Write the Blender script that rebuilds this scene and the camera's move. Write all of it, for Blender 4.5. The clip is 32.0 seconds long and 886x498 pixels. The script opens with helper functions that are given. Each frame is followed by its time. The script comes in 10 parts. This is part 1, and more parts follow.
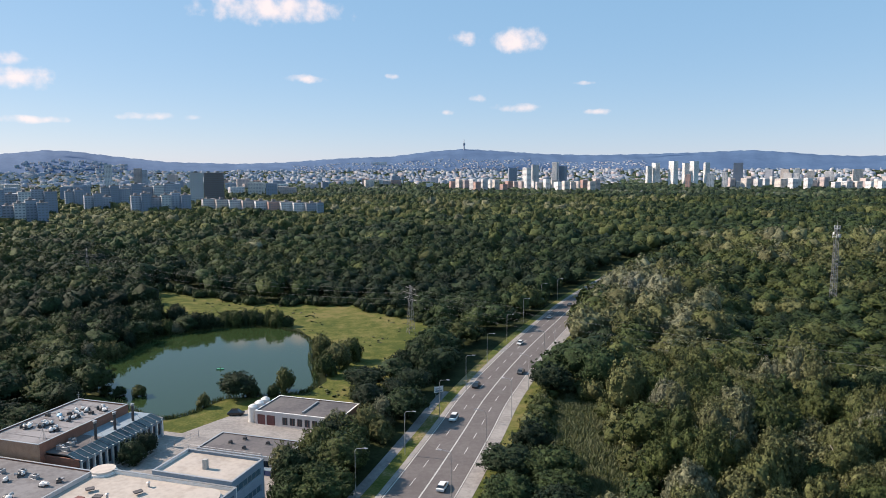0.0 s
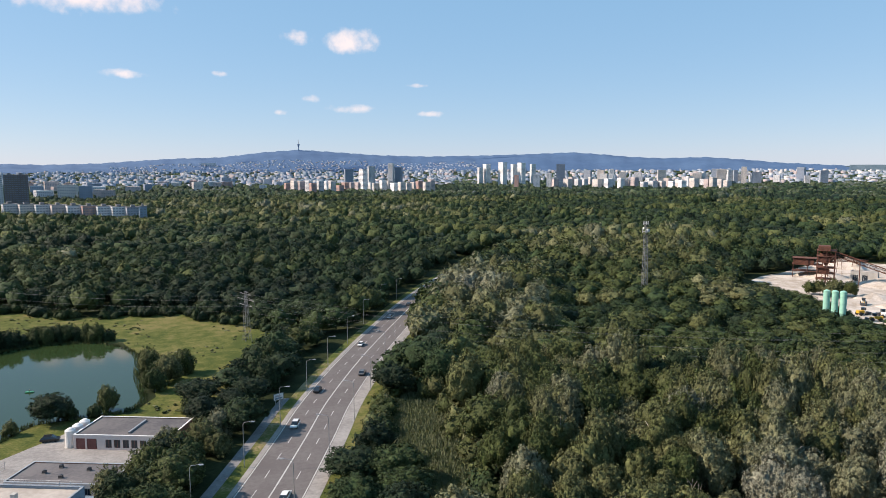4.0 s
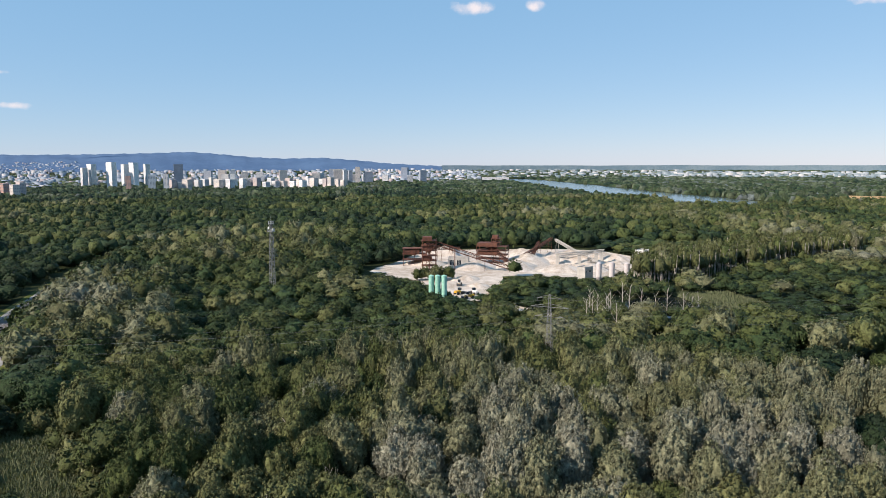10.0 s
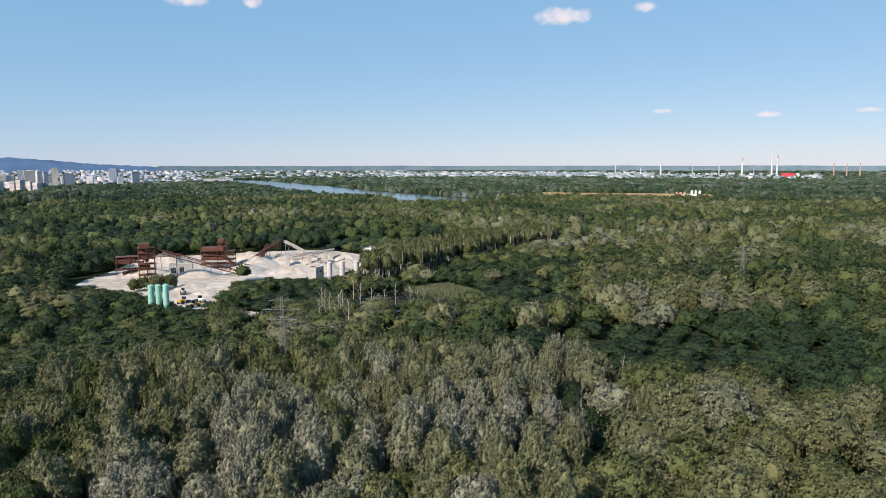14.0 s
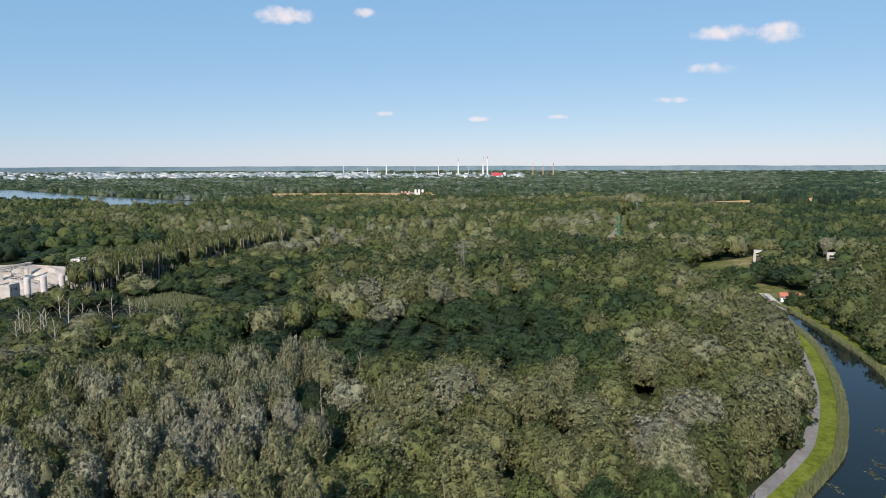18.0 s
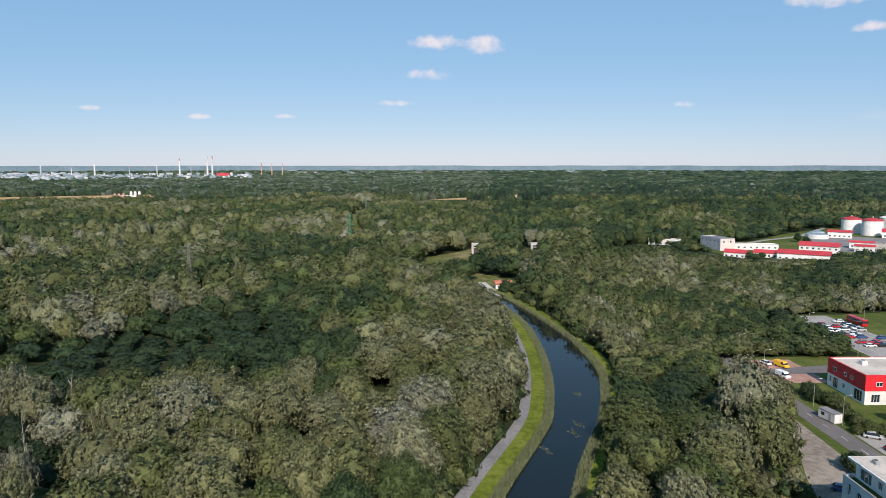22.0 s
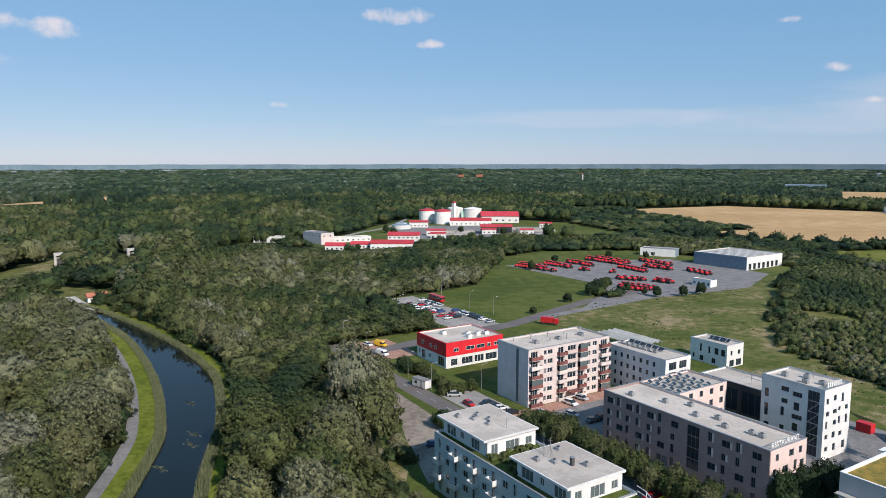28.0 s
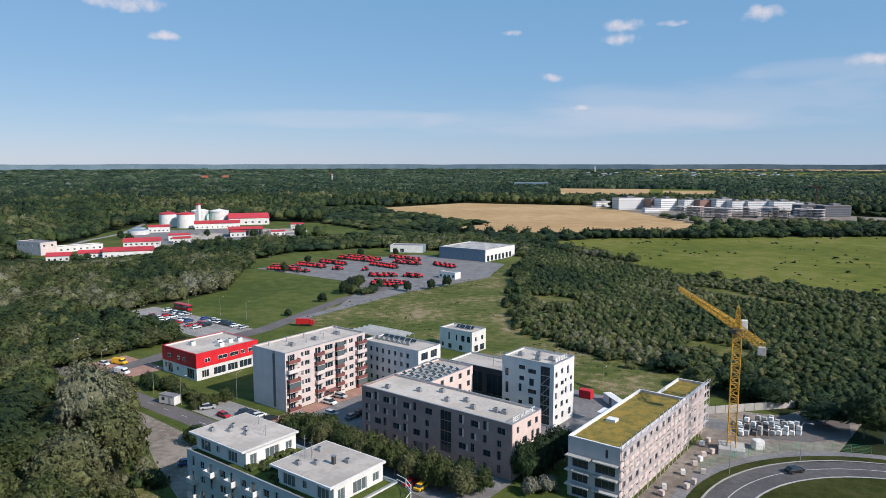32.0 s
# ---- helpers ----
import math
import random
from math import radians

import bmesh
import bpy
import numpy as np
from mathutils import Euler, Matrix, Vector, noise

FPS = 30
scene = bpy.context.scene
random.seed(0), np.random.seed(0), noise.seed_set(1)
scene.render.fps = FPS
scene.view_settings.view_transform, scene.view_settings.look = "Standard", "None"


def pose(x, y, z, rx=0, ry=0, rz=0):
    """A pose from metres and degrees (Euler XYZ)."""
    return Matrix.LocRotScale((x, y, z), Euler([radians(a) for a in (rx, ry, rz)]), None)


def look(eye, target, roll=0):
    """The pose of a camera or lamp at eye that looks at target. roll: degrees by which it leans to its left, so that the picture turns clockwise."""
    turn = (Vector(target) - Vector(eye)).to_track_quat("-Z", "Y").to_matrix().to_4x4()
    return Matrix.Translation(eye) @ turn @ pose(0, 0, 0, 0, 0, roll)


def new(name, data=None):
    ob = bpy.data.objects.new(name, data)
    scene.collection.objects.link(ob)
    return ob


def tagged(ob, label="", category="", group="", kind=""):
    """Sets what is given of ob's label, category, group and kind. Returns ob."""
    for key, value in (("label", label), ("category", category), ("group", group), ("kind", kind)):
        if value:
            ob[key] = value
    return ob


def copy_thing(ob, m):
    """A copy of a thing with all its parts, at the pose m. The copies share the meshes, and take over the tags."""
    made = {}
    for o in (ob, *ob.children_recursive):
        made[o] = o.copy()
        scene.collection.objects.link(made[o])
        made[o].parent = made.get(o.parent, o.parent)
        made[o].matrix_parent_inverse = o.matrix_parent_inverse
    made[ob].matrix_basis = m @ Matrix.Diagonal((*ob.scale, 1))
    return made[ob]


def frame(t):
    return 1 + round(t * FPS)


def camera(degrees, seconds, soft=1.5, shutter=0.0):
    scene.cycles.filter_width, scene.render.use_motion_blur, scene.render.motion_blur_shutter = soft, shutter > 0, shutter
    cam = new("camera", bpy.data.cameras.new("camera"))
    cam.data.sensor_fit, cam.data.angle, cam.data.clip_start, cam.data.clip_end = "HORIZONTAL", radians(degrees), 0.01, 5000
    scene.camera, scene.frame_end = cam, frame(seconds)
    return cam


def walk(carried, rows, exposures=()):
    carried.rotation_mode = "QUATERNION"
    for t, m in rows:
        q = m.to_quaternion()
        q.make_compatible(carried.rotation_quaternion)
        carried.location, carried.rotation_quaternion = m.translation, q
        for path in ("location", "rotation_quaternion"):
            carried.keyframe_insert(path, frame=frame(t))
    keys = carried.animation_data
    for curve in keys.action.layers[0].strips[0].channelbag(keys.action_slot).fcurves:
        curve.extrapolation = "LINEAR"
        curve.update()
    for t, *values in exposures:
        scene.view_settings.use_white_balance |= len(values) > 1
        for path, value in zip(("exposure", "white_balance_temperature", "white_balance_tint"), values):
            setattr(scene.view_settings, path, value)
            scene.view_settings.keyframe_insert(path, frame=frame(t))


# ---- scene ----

# ---- camera: a hovering drone that turns where it is ----
EYE = 70.0
TURN = [  # seconds, yaw, pitch, roll
    (0.0, -0.000, -6.883, 0.246),
    (0.5, -1.669, -6.880, 0.227),
    (1.0, -3.372, -6.882, 0.218),
    (1.5, -5.052, -6.876, 0.221),
    (2.0, -6.695, -6.868, 0.201),
    (2.5, -8.370, -6.858, 0.190),
    (3.0, -10.033, -6.868, 0.185),
    (3.5, -11.692, -6.851, 0.193),
    (5.5, -18.512, -6.829, 0.177),
    (6.0, -21.216, -6.821, 0.144),
    (6.5, -23.970, -6.834, 0.124),
    (7.0, -26.719, -6.829, 0.143),
    (7.5, -29.474, -6.831, 0.134),
    (8.0, -32.252, -6.834, 0.117),
    (8.5, -35.001, -6.847, 0.082),
    (9.0, -37.767, -6.857, 0.070),
    (9.5, -40.506, -6.870, 0.064),
    (10.0, -43.070, -6.890, 0.070),
    (10.5, -45.787, -6.893, 0.067),
    (11.0, -48.537, -6.897, 0.045),
    (11.5, -51.255, -6.869, 0.002),
    (12.0, -54.008, -6.856, -0.032),
    (12.5, -56.735, -6.858, -0.025),
    (13.0, -59.467, -6.865, 0.000),
    (13.5, -62.213, -6.876, 0.037),
    (14.0, -64.925, -6.864, 0.059),
    (14.5, -67.641, -6.855, 0.056),
    (16.5, -78.514, -6.874, 0.081),
    (17.0, -81.209, -6.869, 0.103),
    (17.5, -83.883, -6.860, 0.129),
    (18.0, -86.564, -6.851, 0.150),
    (18.5, -89.258, -6.847, 0.128),
    (19.0, -91.932, -6.847, 0.103),
    (19.5, -94.604, -6.857, 0.079),
    (20.0, -97.333, -6.862, 0.067),
    (20.5, -100.030, -6.855, 0.079),
    (21.0, -102.748, -6.877, 0.062),
    (21.5, -105.449, -6.895, 0.029),
    (22.0, -108.171, -6.881, 0.026),
    (22.5, -110.882, -6.900, 0.057),
    (23.0, -113.574, -6.909, 0.052),
    (23.5, -116.266, -6.911, 0.022),
    (24.0, -118.932, -6.904, -0.008),
    (24.5, -121.655, -6.922, 0.017),
    (25.0, -124.368, -6.935, 0.022),
    (25.5, -127.040, -6.949, 0.001),
    (27.5, -137.157, -6.994, 0.033),
    (28.0, -139.644, -6.990, 0.041),
    (28.5, -142.145, -6.959, 0.080),
    (29.0, -144.650, -6.977, 0.053),
    (29.5, -147.166, -6.983, 0.010),
    (30.0, -149.682, -6.987, -0.005),
    (30.5, -152.194, -6.981, -0.007),
    (31.0, -154.709, -6.984, -0.020),
    (31.5, -157.212, -6.990, -0.025),
    (32.0, -159.696, -6.991, -0.009),
]
cam = camera(64.32, 32.0, soft=0.6)
walk(cam, [(t, pose(0, 0, EYE, 90 + p, r, y)) for t, y, p, r in TURN],
     exposures=[(0.0, 0.48, 7300, 20), (6.0, 0.48, 7200, 19), (13.0, 0.33, 6900, 17), (19.0, 0.27, 6750, 16), (28.0, 0.1, 6500, 16), (32.0, 0.06, 6400, 16)])

# ---- light: afternoon sun and sky ----
SUN_EL, SUN_X, SUN_Y = radians(36), -0.964, 0.265
world = bpy.data.worlds.new("world")
scene.world = world
world.use_nodes = True
wn = world.node_tree.nodes
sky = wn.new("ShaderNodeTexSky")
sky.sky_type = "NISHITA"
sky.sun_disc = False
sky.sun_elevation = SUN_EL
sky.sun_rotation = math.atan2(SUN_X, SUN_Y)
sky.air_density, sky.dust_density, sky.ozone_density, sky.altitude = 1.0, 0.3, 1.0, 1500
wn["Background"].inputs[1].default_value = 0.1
# the sky is tinted, and an even blue haze colour added to it
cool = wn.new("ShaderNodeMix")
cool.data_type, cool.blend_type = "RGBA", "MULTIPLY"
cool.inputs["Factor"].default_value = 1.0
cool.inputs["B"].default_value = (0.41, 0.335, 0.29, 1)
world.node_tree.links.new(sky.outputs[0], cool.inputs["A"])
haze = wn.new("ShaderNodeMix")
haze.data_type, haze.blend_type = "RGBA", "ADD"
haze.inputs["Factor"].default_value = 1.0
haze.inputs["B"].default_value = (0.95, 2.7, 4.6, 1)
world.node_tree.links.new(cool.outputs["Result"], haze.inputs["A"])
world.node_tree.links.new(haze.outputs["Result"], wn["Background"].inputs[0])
sun = new("sun", bpy.data.lights.new("sun", "SUN"))
sun.data.energy, sun.data.angle, sun.data.color = 5.0, radians(0.53), (1.0, 0.93, 0.82)
sun.matrix_world = look((0, 0, 500), (-SUN_X * math.cos(SUN_EL), -SUN_Y * math.cos(SUN_EL), 500 - math.sin(SUN_EL)))

# ---- materials ----
def nodes_of(name):
    m = bpy.data.materials.new(name)
    m.use_nodes = True
    return m, m.node_tree.nodes, m.node_tree.links, m.node_tree.nodes["Principled BSDF"]


def ramp(n, stops):
    r = n.new("ShaderNodeValToRGB")
    while len(r.color_ramp.elements) < len(stops):
        r.color_ramp.elements.new(0.5)
    for e, (p, c) in zip(r.color_ramp.elements, stops):
        e.position, e.color = p, (*c, 1)
    return r


def mat(name, c1, c2=None, scale=0.5, rough=0.8, bump=0.0, metal=0.0, fine=8.0, spread=0.12, spec=0.4):
    """A surface of two tones at two scales, with relief and a small difference from object to object."""
    m, n, k, b = nodes_of(name)
    c2 = c2 or tuple(v * 0.8 for v in c1)
    co = n.new("ShaderNodeTexCoord")
    big, small = n.new("ShaderNodeTexNoise"), n.new("ShaderNodeTexNoise")
    big.inputs["Scale"].default_value, big.inputs["Detail"].default_value = scale, 5
    small.inputs["Scale"].default_value, small.inputs["Detail"].default_value = scale * fine, 4
    for t in (big, small):
        k.new(co.outputs["Object"], t.inputs["Vector"])
    mix = n.new("ShaderNodeMath")
    mix.operation = "MULTIPLY_ADD"
    k.new(small.outputs[0], mix.inputs[0])
    mix.inputs[1].default_value = 0.45
    half = n.new("ShaderNodeMath")
    half.operation = "MULTIPLY_ADD"
    k.new(big.outputs[0], half.inputs[0])
    half.inputs[1].default_value, half.inputs[2].default_value = 0.9, -0.18
    k.new(half.outputs[0], mix.inputs[2])
    r = ramp(n, [(0.38, c1), (0.62, c2)])
    k.new(mix.outputs[0], r.inputs[0])
    inf, hsv, val = n.new("ShaderNodeObjectInfo"), n.new("ShaderNodeHueSaturation"), n.new("ShaderNodeMapRange")
    val.inputs[3].default_value, val.inputs[4].default_value = 1 - spread, 1 + spread
    k.new(inf.outputs["Random"], val.inputs[0])
    k.new(val.outputs[0], hsv.inputs["Value"])
    k.new(r.outputs[0], hsv.inputs["Color"])
    k.new(hsv.outputs[0], b.inputs["Base Color"])
    b.inputs["Roughness"].default_value, b.inputs["Metallic"].default_value = rough, metal
    b.inputs["Specular IOR Level"].default_value = spec
    if bump:
        bp = n.new("ShaderNodeBump")
        bp.inputs["Strength"].default_value, bp.inputs["Distance"].default_value = bump, 0.05
        k.new(small.outputs[0], bp.inputs["Height"])
        k.new(bp.outputs[0], b.inputs["Normal"])
    return m


def leaf_mat(name, stops, spread=0.34, grain_size=2.6, relief=1.3):
    """Leaves: the mesh's tint picks the species' green, the object and each clump vary it."""
    m, n, k, b = nodes_of(name)
    at, inf, geo = n.new("ShaderNodeAttribute"), n.new("ShaderNodeObjectInfo"), n.new("ShaderNodeNewGeometry")
    at.attribute_name = "tint"
    ofs = n.new("ShaderNodeMapRange")
    ofs.inputs[3].default_value, ofs.inputs[4].default_value = -0.1, 0.1
    k.new(inf.outputs["Random"], ofs.inputs[0])
    add = n.new("ShaderNodeMath")
    k.new(at.outputs["Fac"], add.inputs[0])
    k.new(ofs.outputs[0], add.inputs[1])
    r = ramp(n, stops)
    k.new(add.outputs[0], r.inputs[0])
    hsv, val = n.new("ShaderNodeHueSaturation"), n.new("ShaderNodeMapRange")
    val.inputs[3].default_value, val.inputs[4].default_value = 1 - spread, 1 + spread
    k.new(geo.outputs["Random Per Island"], val.inputs[0])
    k.new(val.outputs[0], hsv.inputs["Value"])
    k.new(r.outputs[0], hsv.inputs["Color"])
    grain, lo = n.new("ShaderNodeTexNoise"), n.new("ShaderNodeMapRange")
    grain.inputs["Scale"].default_value, grain.inputs["Detail"].default_value = grain_size, 3
    k.new(geo.outputs["Position"], grain.inputs["Vector"])
    lo.inputs[1].default_value, lo.inputs[2].default_value = 0.35, 0.65
    lo.inputs[3].default_value, lo.inputs[4].default_value = 0.68, 1.32
    k.new(grain.outputs[0], lo.inputs[0])
    leafy = n.new("ShaderNodeMath")
    leafy.operation = "MULTIPLY"
    k.new(val.outputs[0], leafy.inputs[0])
    k.new(lo.outputs[0], leafy.inputs[1])
    k.new(leafy.outputs[0], hsv.inputs["Value"])
    k.new(hsv.outputs[0], b.inputs["Base Color"])
    clump, bp = n.new("ShaderNodeTexNoise"), n.new("ShaderNodeBump")
    clump.inputs["Scale"].default_value, clump.inputs["Detail"].default_value = 1.3, 5
    clump.inputs["Roughness"].default_value = 0.62
    k.new(geo.outputs["Position"], clump.inputs["Vector"])
    bp.inputs["Strength"].default_value, bp.inputs["Distance"].default_value = 1.0, relief
    k.new(clump.outputs[0], bp.inputs["Height"])
    k.new(bp.outputs[0], b.inputs["Normal"])
    b.inputs["Roughness"].default_value = 0.75
    b.inputs["Specular IOR Level"].default_value = 0.2
    tr, mx = n.new("ShaderNodeBsdfTranslucent"), n.new("ShaderNodeMixShader")
    k.new(hsv.outputs[0], tr.inputs[0])
    k.new(bp.outputs[0], tr.inputs[1])
    mx.inputs[0].default_value = 0.10
    out = n["Material Output"]
    k.new(b.outputs[0], mx.inputs[1])
    k.new(tr.outputs[0], mx.inputs[2])
    k.new(mx.outputs[0], out.inputs[0])
    return m


def ground_mat(name, stops, scale, rough=0.95, bump=0.4):
    """Soil or grass: large patches, clumps and blades."""
    m, n, k, b = nodes_of(name)
    co = n.new("ShaderNodeTexCoord")
    t = []
    for s in (scale, scale * 7, scale * 45):
        x = n.new("ShaderNodeTexNoise")
        x.inputs["Scale"].default_value, x.inputs["Detail"].default_value = s, 4
        k.new(co.outputs["Object"], x.inputs["Vector"])
        t.append(x)
    a = n.new("ShaderNodeMath")
    a.operation = "MULTIPLY_ADD"
    a.inputs[1].default_value = 0.36
    k.new(t[1].outputs[0], a.inputs[0])
    h = n.new("ShaderNodeMath")
    h.operation = "MULTIPLY"
    h.inputs[1].default_value = 0.38
    k.new(t[0].outputs[0], h.inputs[0])
    k.new(h.outputs[0], a.inputs[2])
    a2 = n.new("ShaderNodeMath")
    a2.operation = "MULTIPLY_ADD"
    a2.inputs[1].default_value = 0.26
    k.new(t[2].outputs[0], a2.inputs[0])
    k.new(a.outputs[0], a2.inputs[2])
    r = ramp(n, [(0.5 + (p - 0.5) * 0.38, c) for p, c in stops])
    k.new(a2.outputs[0], r.inputs[0])
    k.new(r.outputs[0], b.inputs["Base Color"])
    b.inputs["Roughness"].default_value = rough
    b.inputs["Specular IOR Level"].default_value = 0.1
    bp = n.new("ShaderNodeBump")
    bp.inputs["Strength"].default_value, bp.inputs["Distance"].default_value = bump, 0.3
    k.new(t[2].outputs[0], bp.inputs["Height"])
    k.new(bp.outputs[0], b.inputs["Normal"])
    return m


def water_mat(name, c, rough, wave, gloss=0.22):
    m, n, k, b = nodes_of(name)
    b.inputs["Base Color"].default_value = (*c, 1)
    b.inputs["Roughness"].default_value = rough
    b.inputs["IOR"].default_value = 1.33
    b.inputs["Specular IOR Level"].default_value = gloss
    co, t, bp = n.new("ShaderNodeTexCoord"), n.new("ShaderNodeTexNoise"), n.new("ShaderNodeBump")
    t.inputs["Scale"].default_value, t.inputs["Detail"].default_value = 1.2, 3
    k.new(co.outputs["Object"], t.inputs["Vector"])
    bp.inputs["Strength"].default_value, bp.inputs["Distance"].default_value = wave, 0.05
    k.new(t.outputs[0], bp.inputs["Height"])
    k.new(bp.outputs[0], b.inputs["Normal"])
    return m


def glass_mat(name, c=(0.02, 0.03, 0.04), rough=0.06):
    m, n, k, b = nodes_of(name)
    b.inputs["Base Color"].default_value = (*c, 1)
    b.inputs["Roughness"].default_value = rough
    b.inputs["Specular IOR Level"].default_value = 0.6
    return m


GREENS = [(0.0, (0.015, 0.030, 0.015)), (0.25, (0.028, 0.051, 0.019)), (0.45, (0.062, 0.080, 0.025)),
          (0.62, (0.110, 0.117, 0.050)), (0.8, (0.148, 0.154, 0.095)), (1.0, (0.186, 0.188, 0.142))]
LEAF = leaf_mat("leaves", GREENS, 0.36, 1.5, 0.55)
REED = mat("reed_stalks", (0.075, 0.098, 0.042), (0.135, 0.145, 0.078), 0.6, 0.8)
LEAF_FAR = leaf_mat("far_leaves", GREENS, 0.34, 1.1, 0.7)
# greens shifted towards blue: haze put into the farthest woods' leaf colour
HAZED_GREENS = [(p, (c[0] * 0.98, c[1] * 1.16, c[2] * 1.65)) for p, c in GREENS]
LEAF_DISTANT = leaf_mat("hazed_leaves", HAZED_GREENS, 0.3, 0.12, 4.0)
BARK = mat("bark", (0.10, 0.085, 0.065), (0.22, 0.20, 0.17), 1.5, 0.9, 0.5)
PALE_BARK = mat("pale_bark", (0.30, 0.27, 0.23), (0.42, 0.39, 0.35), 1.5, 0.9, 0.3)
FLOOR = ground_mat("forest_floor", [(0.3, (0.014, 0.022, 0.008)), (0.7, (0.036, 0.044, 0.018))], 0.02)
GRASS = ground_mat("meadow_grass", [(0.32, (0.057, 0.076, 0.019)), (0.5, (0.095, 0.106, 0.028)), (0.7, (0.162, 0.142, 0.055))], 0.03)
LAWN = ground_mat("mown_grass", [(0.32, (0.054, 0.075, 0.018)), (0.5, (0.076, 0.098, 0.022)), (0.7, (0.108, 0.118, 0.036))], 0.02)
# darker grass tone for the roundabout
TURF = ground_mat("dark_turf", [(0.32, (0.026, 0.034, 0.008)), (0.5, (0.036, 0.044, 0.010)), (0.7, (0.055, 0.057, 0.017))], 0.05)
PASTURE = ground_mat("pasture_grass", [(0.3, (0.085, 0.105, 0.018)), (0.55, (0.125, 0.138, 0.024)), (0.72, (0.172, 0.160, 0.046))], 0.012)
BANK = ground_mat("bank_grass", [(0.3, (0.078, 0.104, 0.014)), (0.55, (0.132, 0.160, 0.020)), (0.72, (0.175, 0.185, 0.040))], 0.08)
SCRUB = ground_mat("scrub_ground", [(0.28, (0.060, 0.082, 0.020)), (0.46, (0.098, 0.112, 0.032)), (0.58, (0.140, 0.130, 0.052)), (0.74, (0.27, 0.21, 0.125))], 0.035)
WHEAT = ground_mat("ripe_wheat", [(0.3, (0.385, 0.246, 0.118)), (0.55, (0.450, 0.295, 0.148)), (0.72, (0.500, 0.345, 0.185))], 0.008)
ASPHALT = ground_mat("asphalt", [(0.3, (0.124, 0.111, 0.109)), (0.5, (0.138, 0.125, 0.123)), (0.7, (0.154, 0.142, 0.139))], 0.12, 0.85, 0.1)
# darker asphalt tone for the roundabout
DARK_ASPHALT = ground_mat("dark_asphalt", [(0.3, (0.085, 0.078, 0.080)), (0.5, (0.105, 0.098, 0.100)), (0.7, (0.128, 0.120, 0.120))], 0.12, 0.85, 0.1)
PAVED = ground_mat("pale_paving", [(0.3, (0.225, 0.211, 0.203)), (0.7, (0.324, 0.306, 0.288))], 0.15, 0.9, 0.1)
GREY_PAVED = ground_mat("grey_paving", [(0.3, (0.153, 0.149, 0.149)), (0.7, (0.234, 0.225, 0.225))], 0.15, 0.9, 0.1)
RED_PAVED = ground_mat("red_paving", [(0.3, (0.30, 0.16, 0.12)), (0.7, (0.40, 0.25, 0.20))], 0.3, 0.9, 0.1)
SAND = ground_mat("pale_gravel", [(0.3, (0.36, 0.305, 0.25)), (0.5, (0.47, 0.41, 0.355)), (0.7, (0.58, 0.525, 0.47))], 0.03, 0.95, 0.5)
DIRT = ground_mat("bare_dirt", [(0.3, (0.17, 0.14, 0.115)), (0.7, (0.30, 0.26, 0.22))], 0.08, 0.95, 0.5)
PAINT = mat("road_paint", (0.55, 0.55, 0.53), (0.40, 0.40, 0.39), 0.8, 0.7)
POND = water_mat("pond_water", (0.024, 0.045, 0.017), 0.04, 0.05, 0.5)
CANAL = water_mat("canal_water", (0.007, 0.011, 0.012), 0.04, 0.05)
RIVER = water_mat("river_water", (0.05, 0.08, 0.09), 0.12, 0.15, 0.32)
WHITE = mat("white_render", (0.718, 0.708, 0.681), (0.626, 0.616, 0.598), 0.3, 0.85, 0.05)
CREAM = mat("cream_render", (0.635, 0.547, 0.515), (0.552, 0.478, 0.451), 0.3, 0.85, 0.05)
DARK_WALL = mat("dark_brown_render", (0.075, 0.062, 0.060), (0.055, 0.046, 0.045), 0.3, 0.8)
PALE_GREY = mat("pale_grey_render", (0.56, 0.51, 0.50), (0.49, 0.45, 0.445), 0.3, 0.85, 0.05)
GABLE = mat("pale_mauve_gable", (0.70, 0.635, 0.62), (0.62, 0.56, 0.55), 0.3, 0.85, 0.05)
GREY_WALL = mat("grey_render", (0.42, 0.42, 0.44), (0.34, 0.34, 0.36), 0.3, 0.85, 0.05)
PINK_BROWN = mat("pink_brown_render", (0.335, 0.23, 0.205), (0.28, 0.19, 0.17), 0.3, 0.85, 0.05)
PALE_PINK = mat("pale_pink_render", (0.66, 0.52, 0.47), (0.58, 0.46, 0.42), 0.3, 0.85, 0.05)
MAROON = mat("maroon_panel", (0.20, 0.075, 0.065), (0.15, 0.055, 0.05), 0.5, 0.7)
RED = mat("red_cladding", (0.60, 0.022, 0.030), (0.50, 0.016, 0.024), 0.4, 0.5)
RED_ROOF = mat("red_roof", (0.52, 0.045, 0.055), (0.42, 0.035, 0.045), 0.2, 0.6)
ROOF = mat("pale_roof_felt", (0.49, 0.435, 0.385), (0.375, 0.33, 0.29), 0.12, 0.95, 0.2)
GREY_ROOF = mat("grey_roof_felt", (0.225, 0.218, 0.222), (0.148, 0.142, 0.146), 0.12, 0.95, 0.2)
BLUE_GREY_ROOF = mat("blue_grey_roof_sheet", (0.24, 0.30, 0.34), (0.19, 0.24, 0.28), 0.3, 0.6, 0.1)
DARK_ROOF = mat("dark_roof_felt", (0.085, 0.08, 0.085), (0.13, 0.12, 0.12), 0.15, 0.9, 0.2)
MOSS = mat("sedum_roof", (0.28, 0.185, 0.03), (0.13, 0.115, 0.025), 0.6, 0.95, 0.8, fine=10)
BRICK = mat("red_brown_wall", (0.28, 0.13, 0.09), (0.22, 0.10, 0.07), 0.5, 0.9, 0.2)
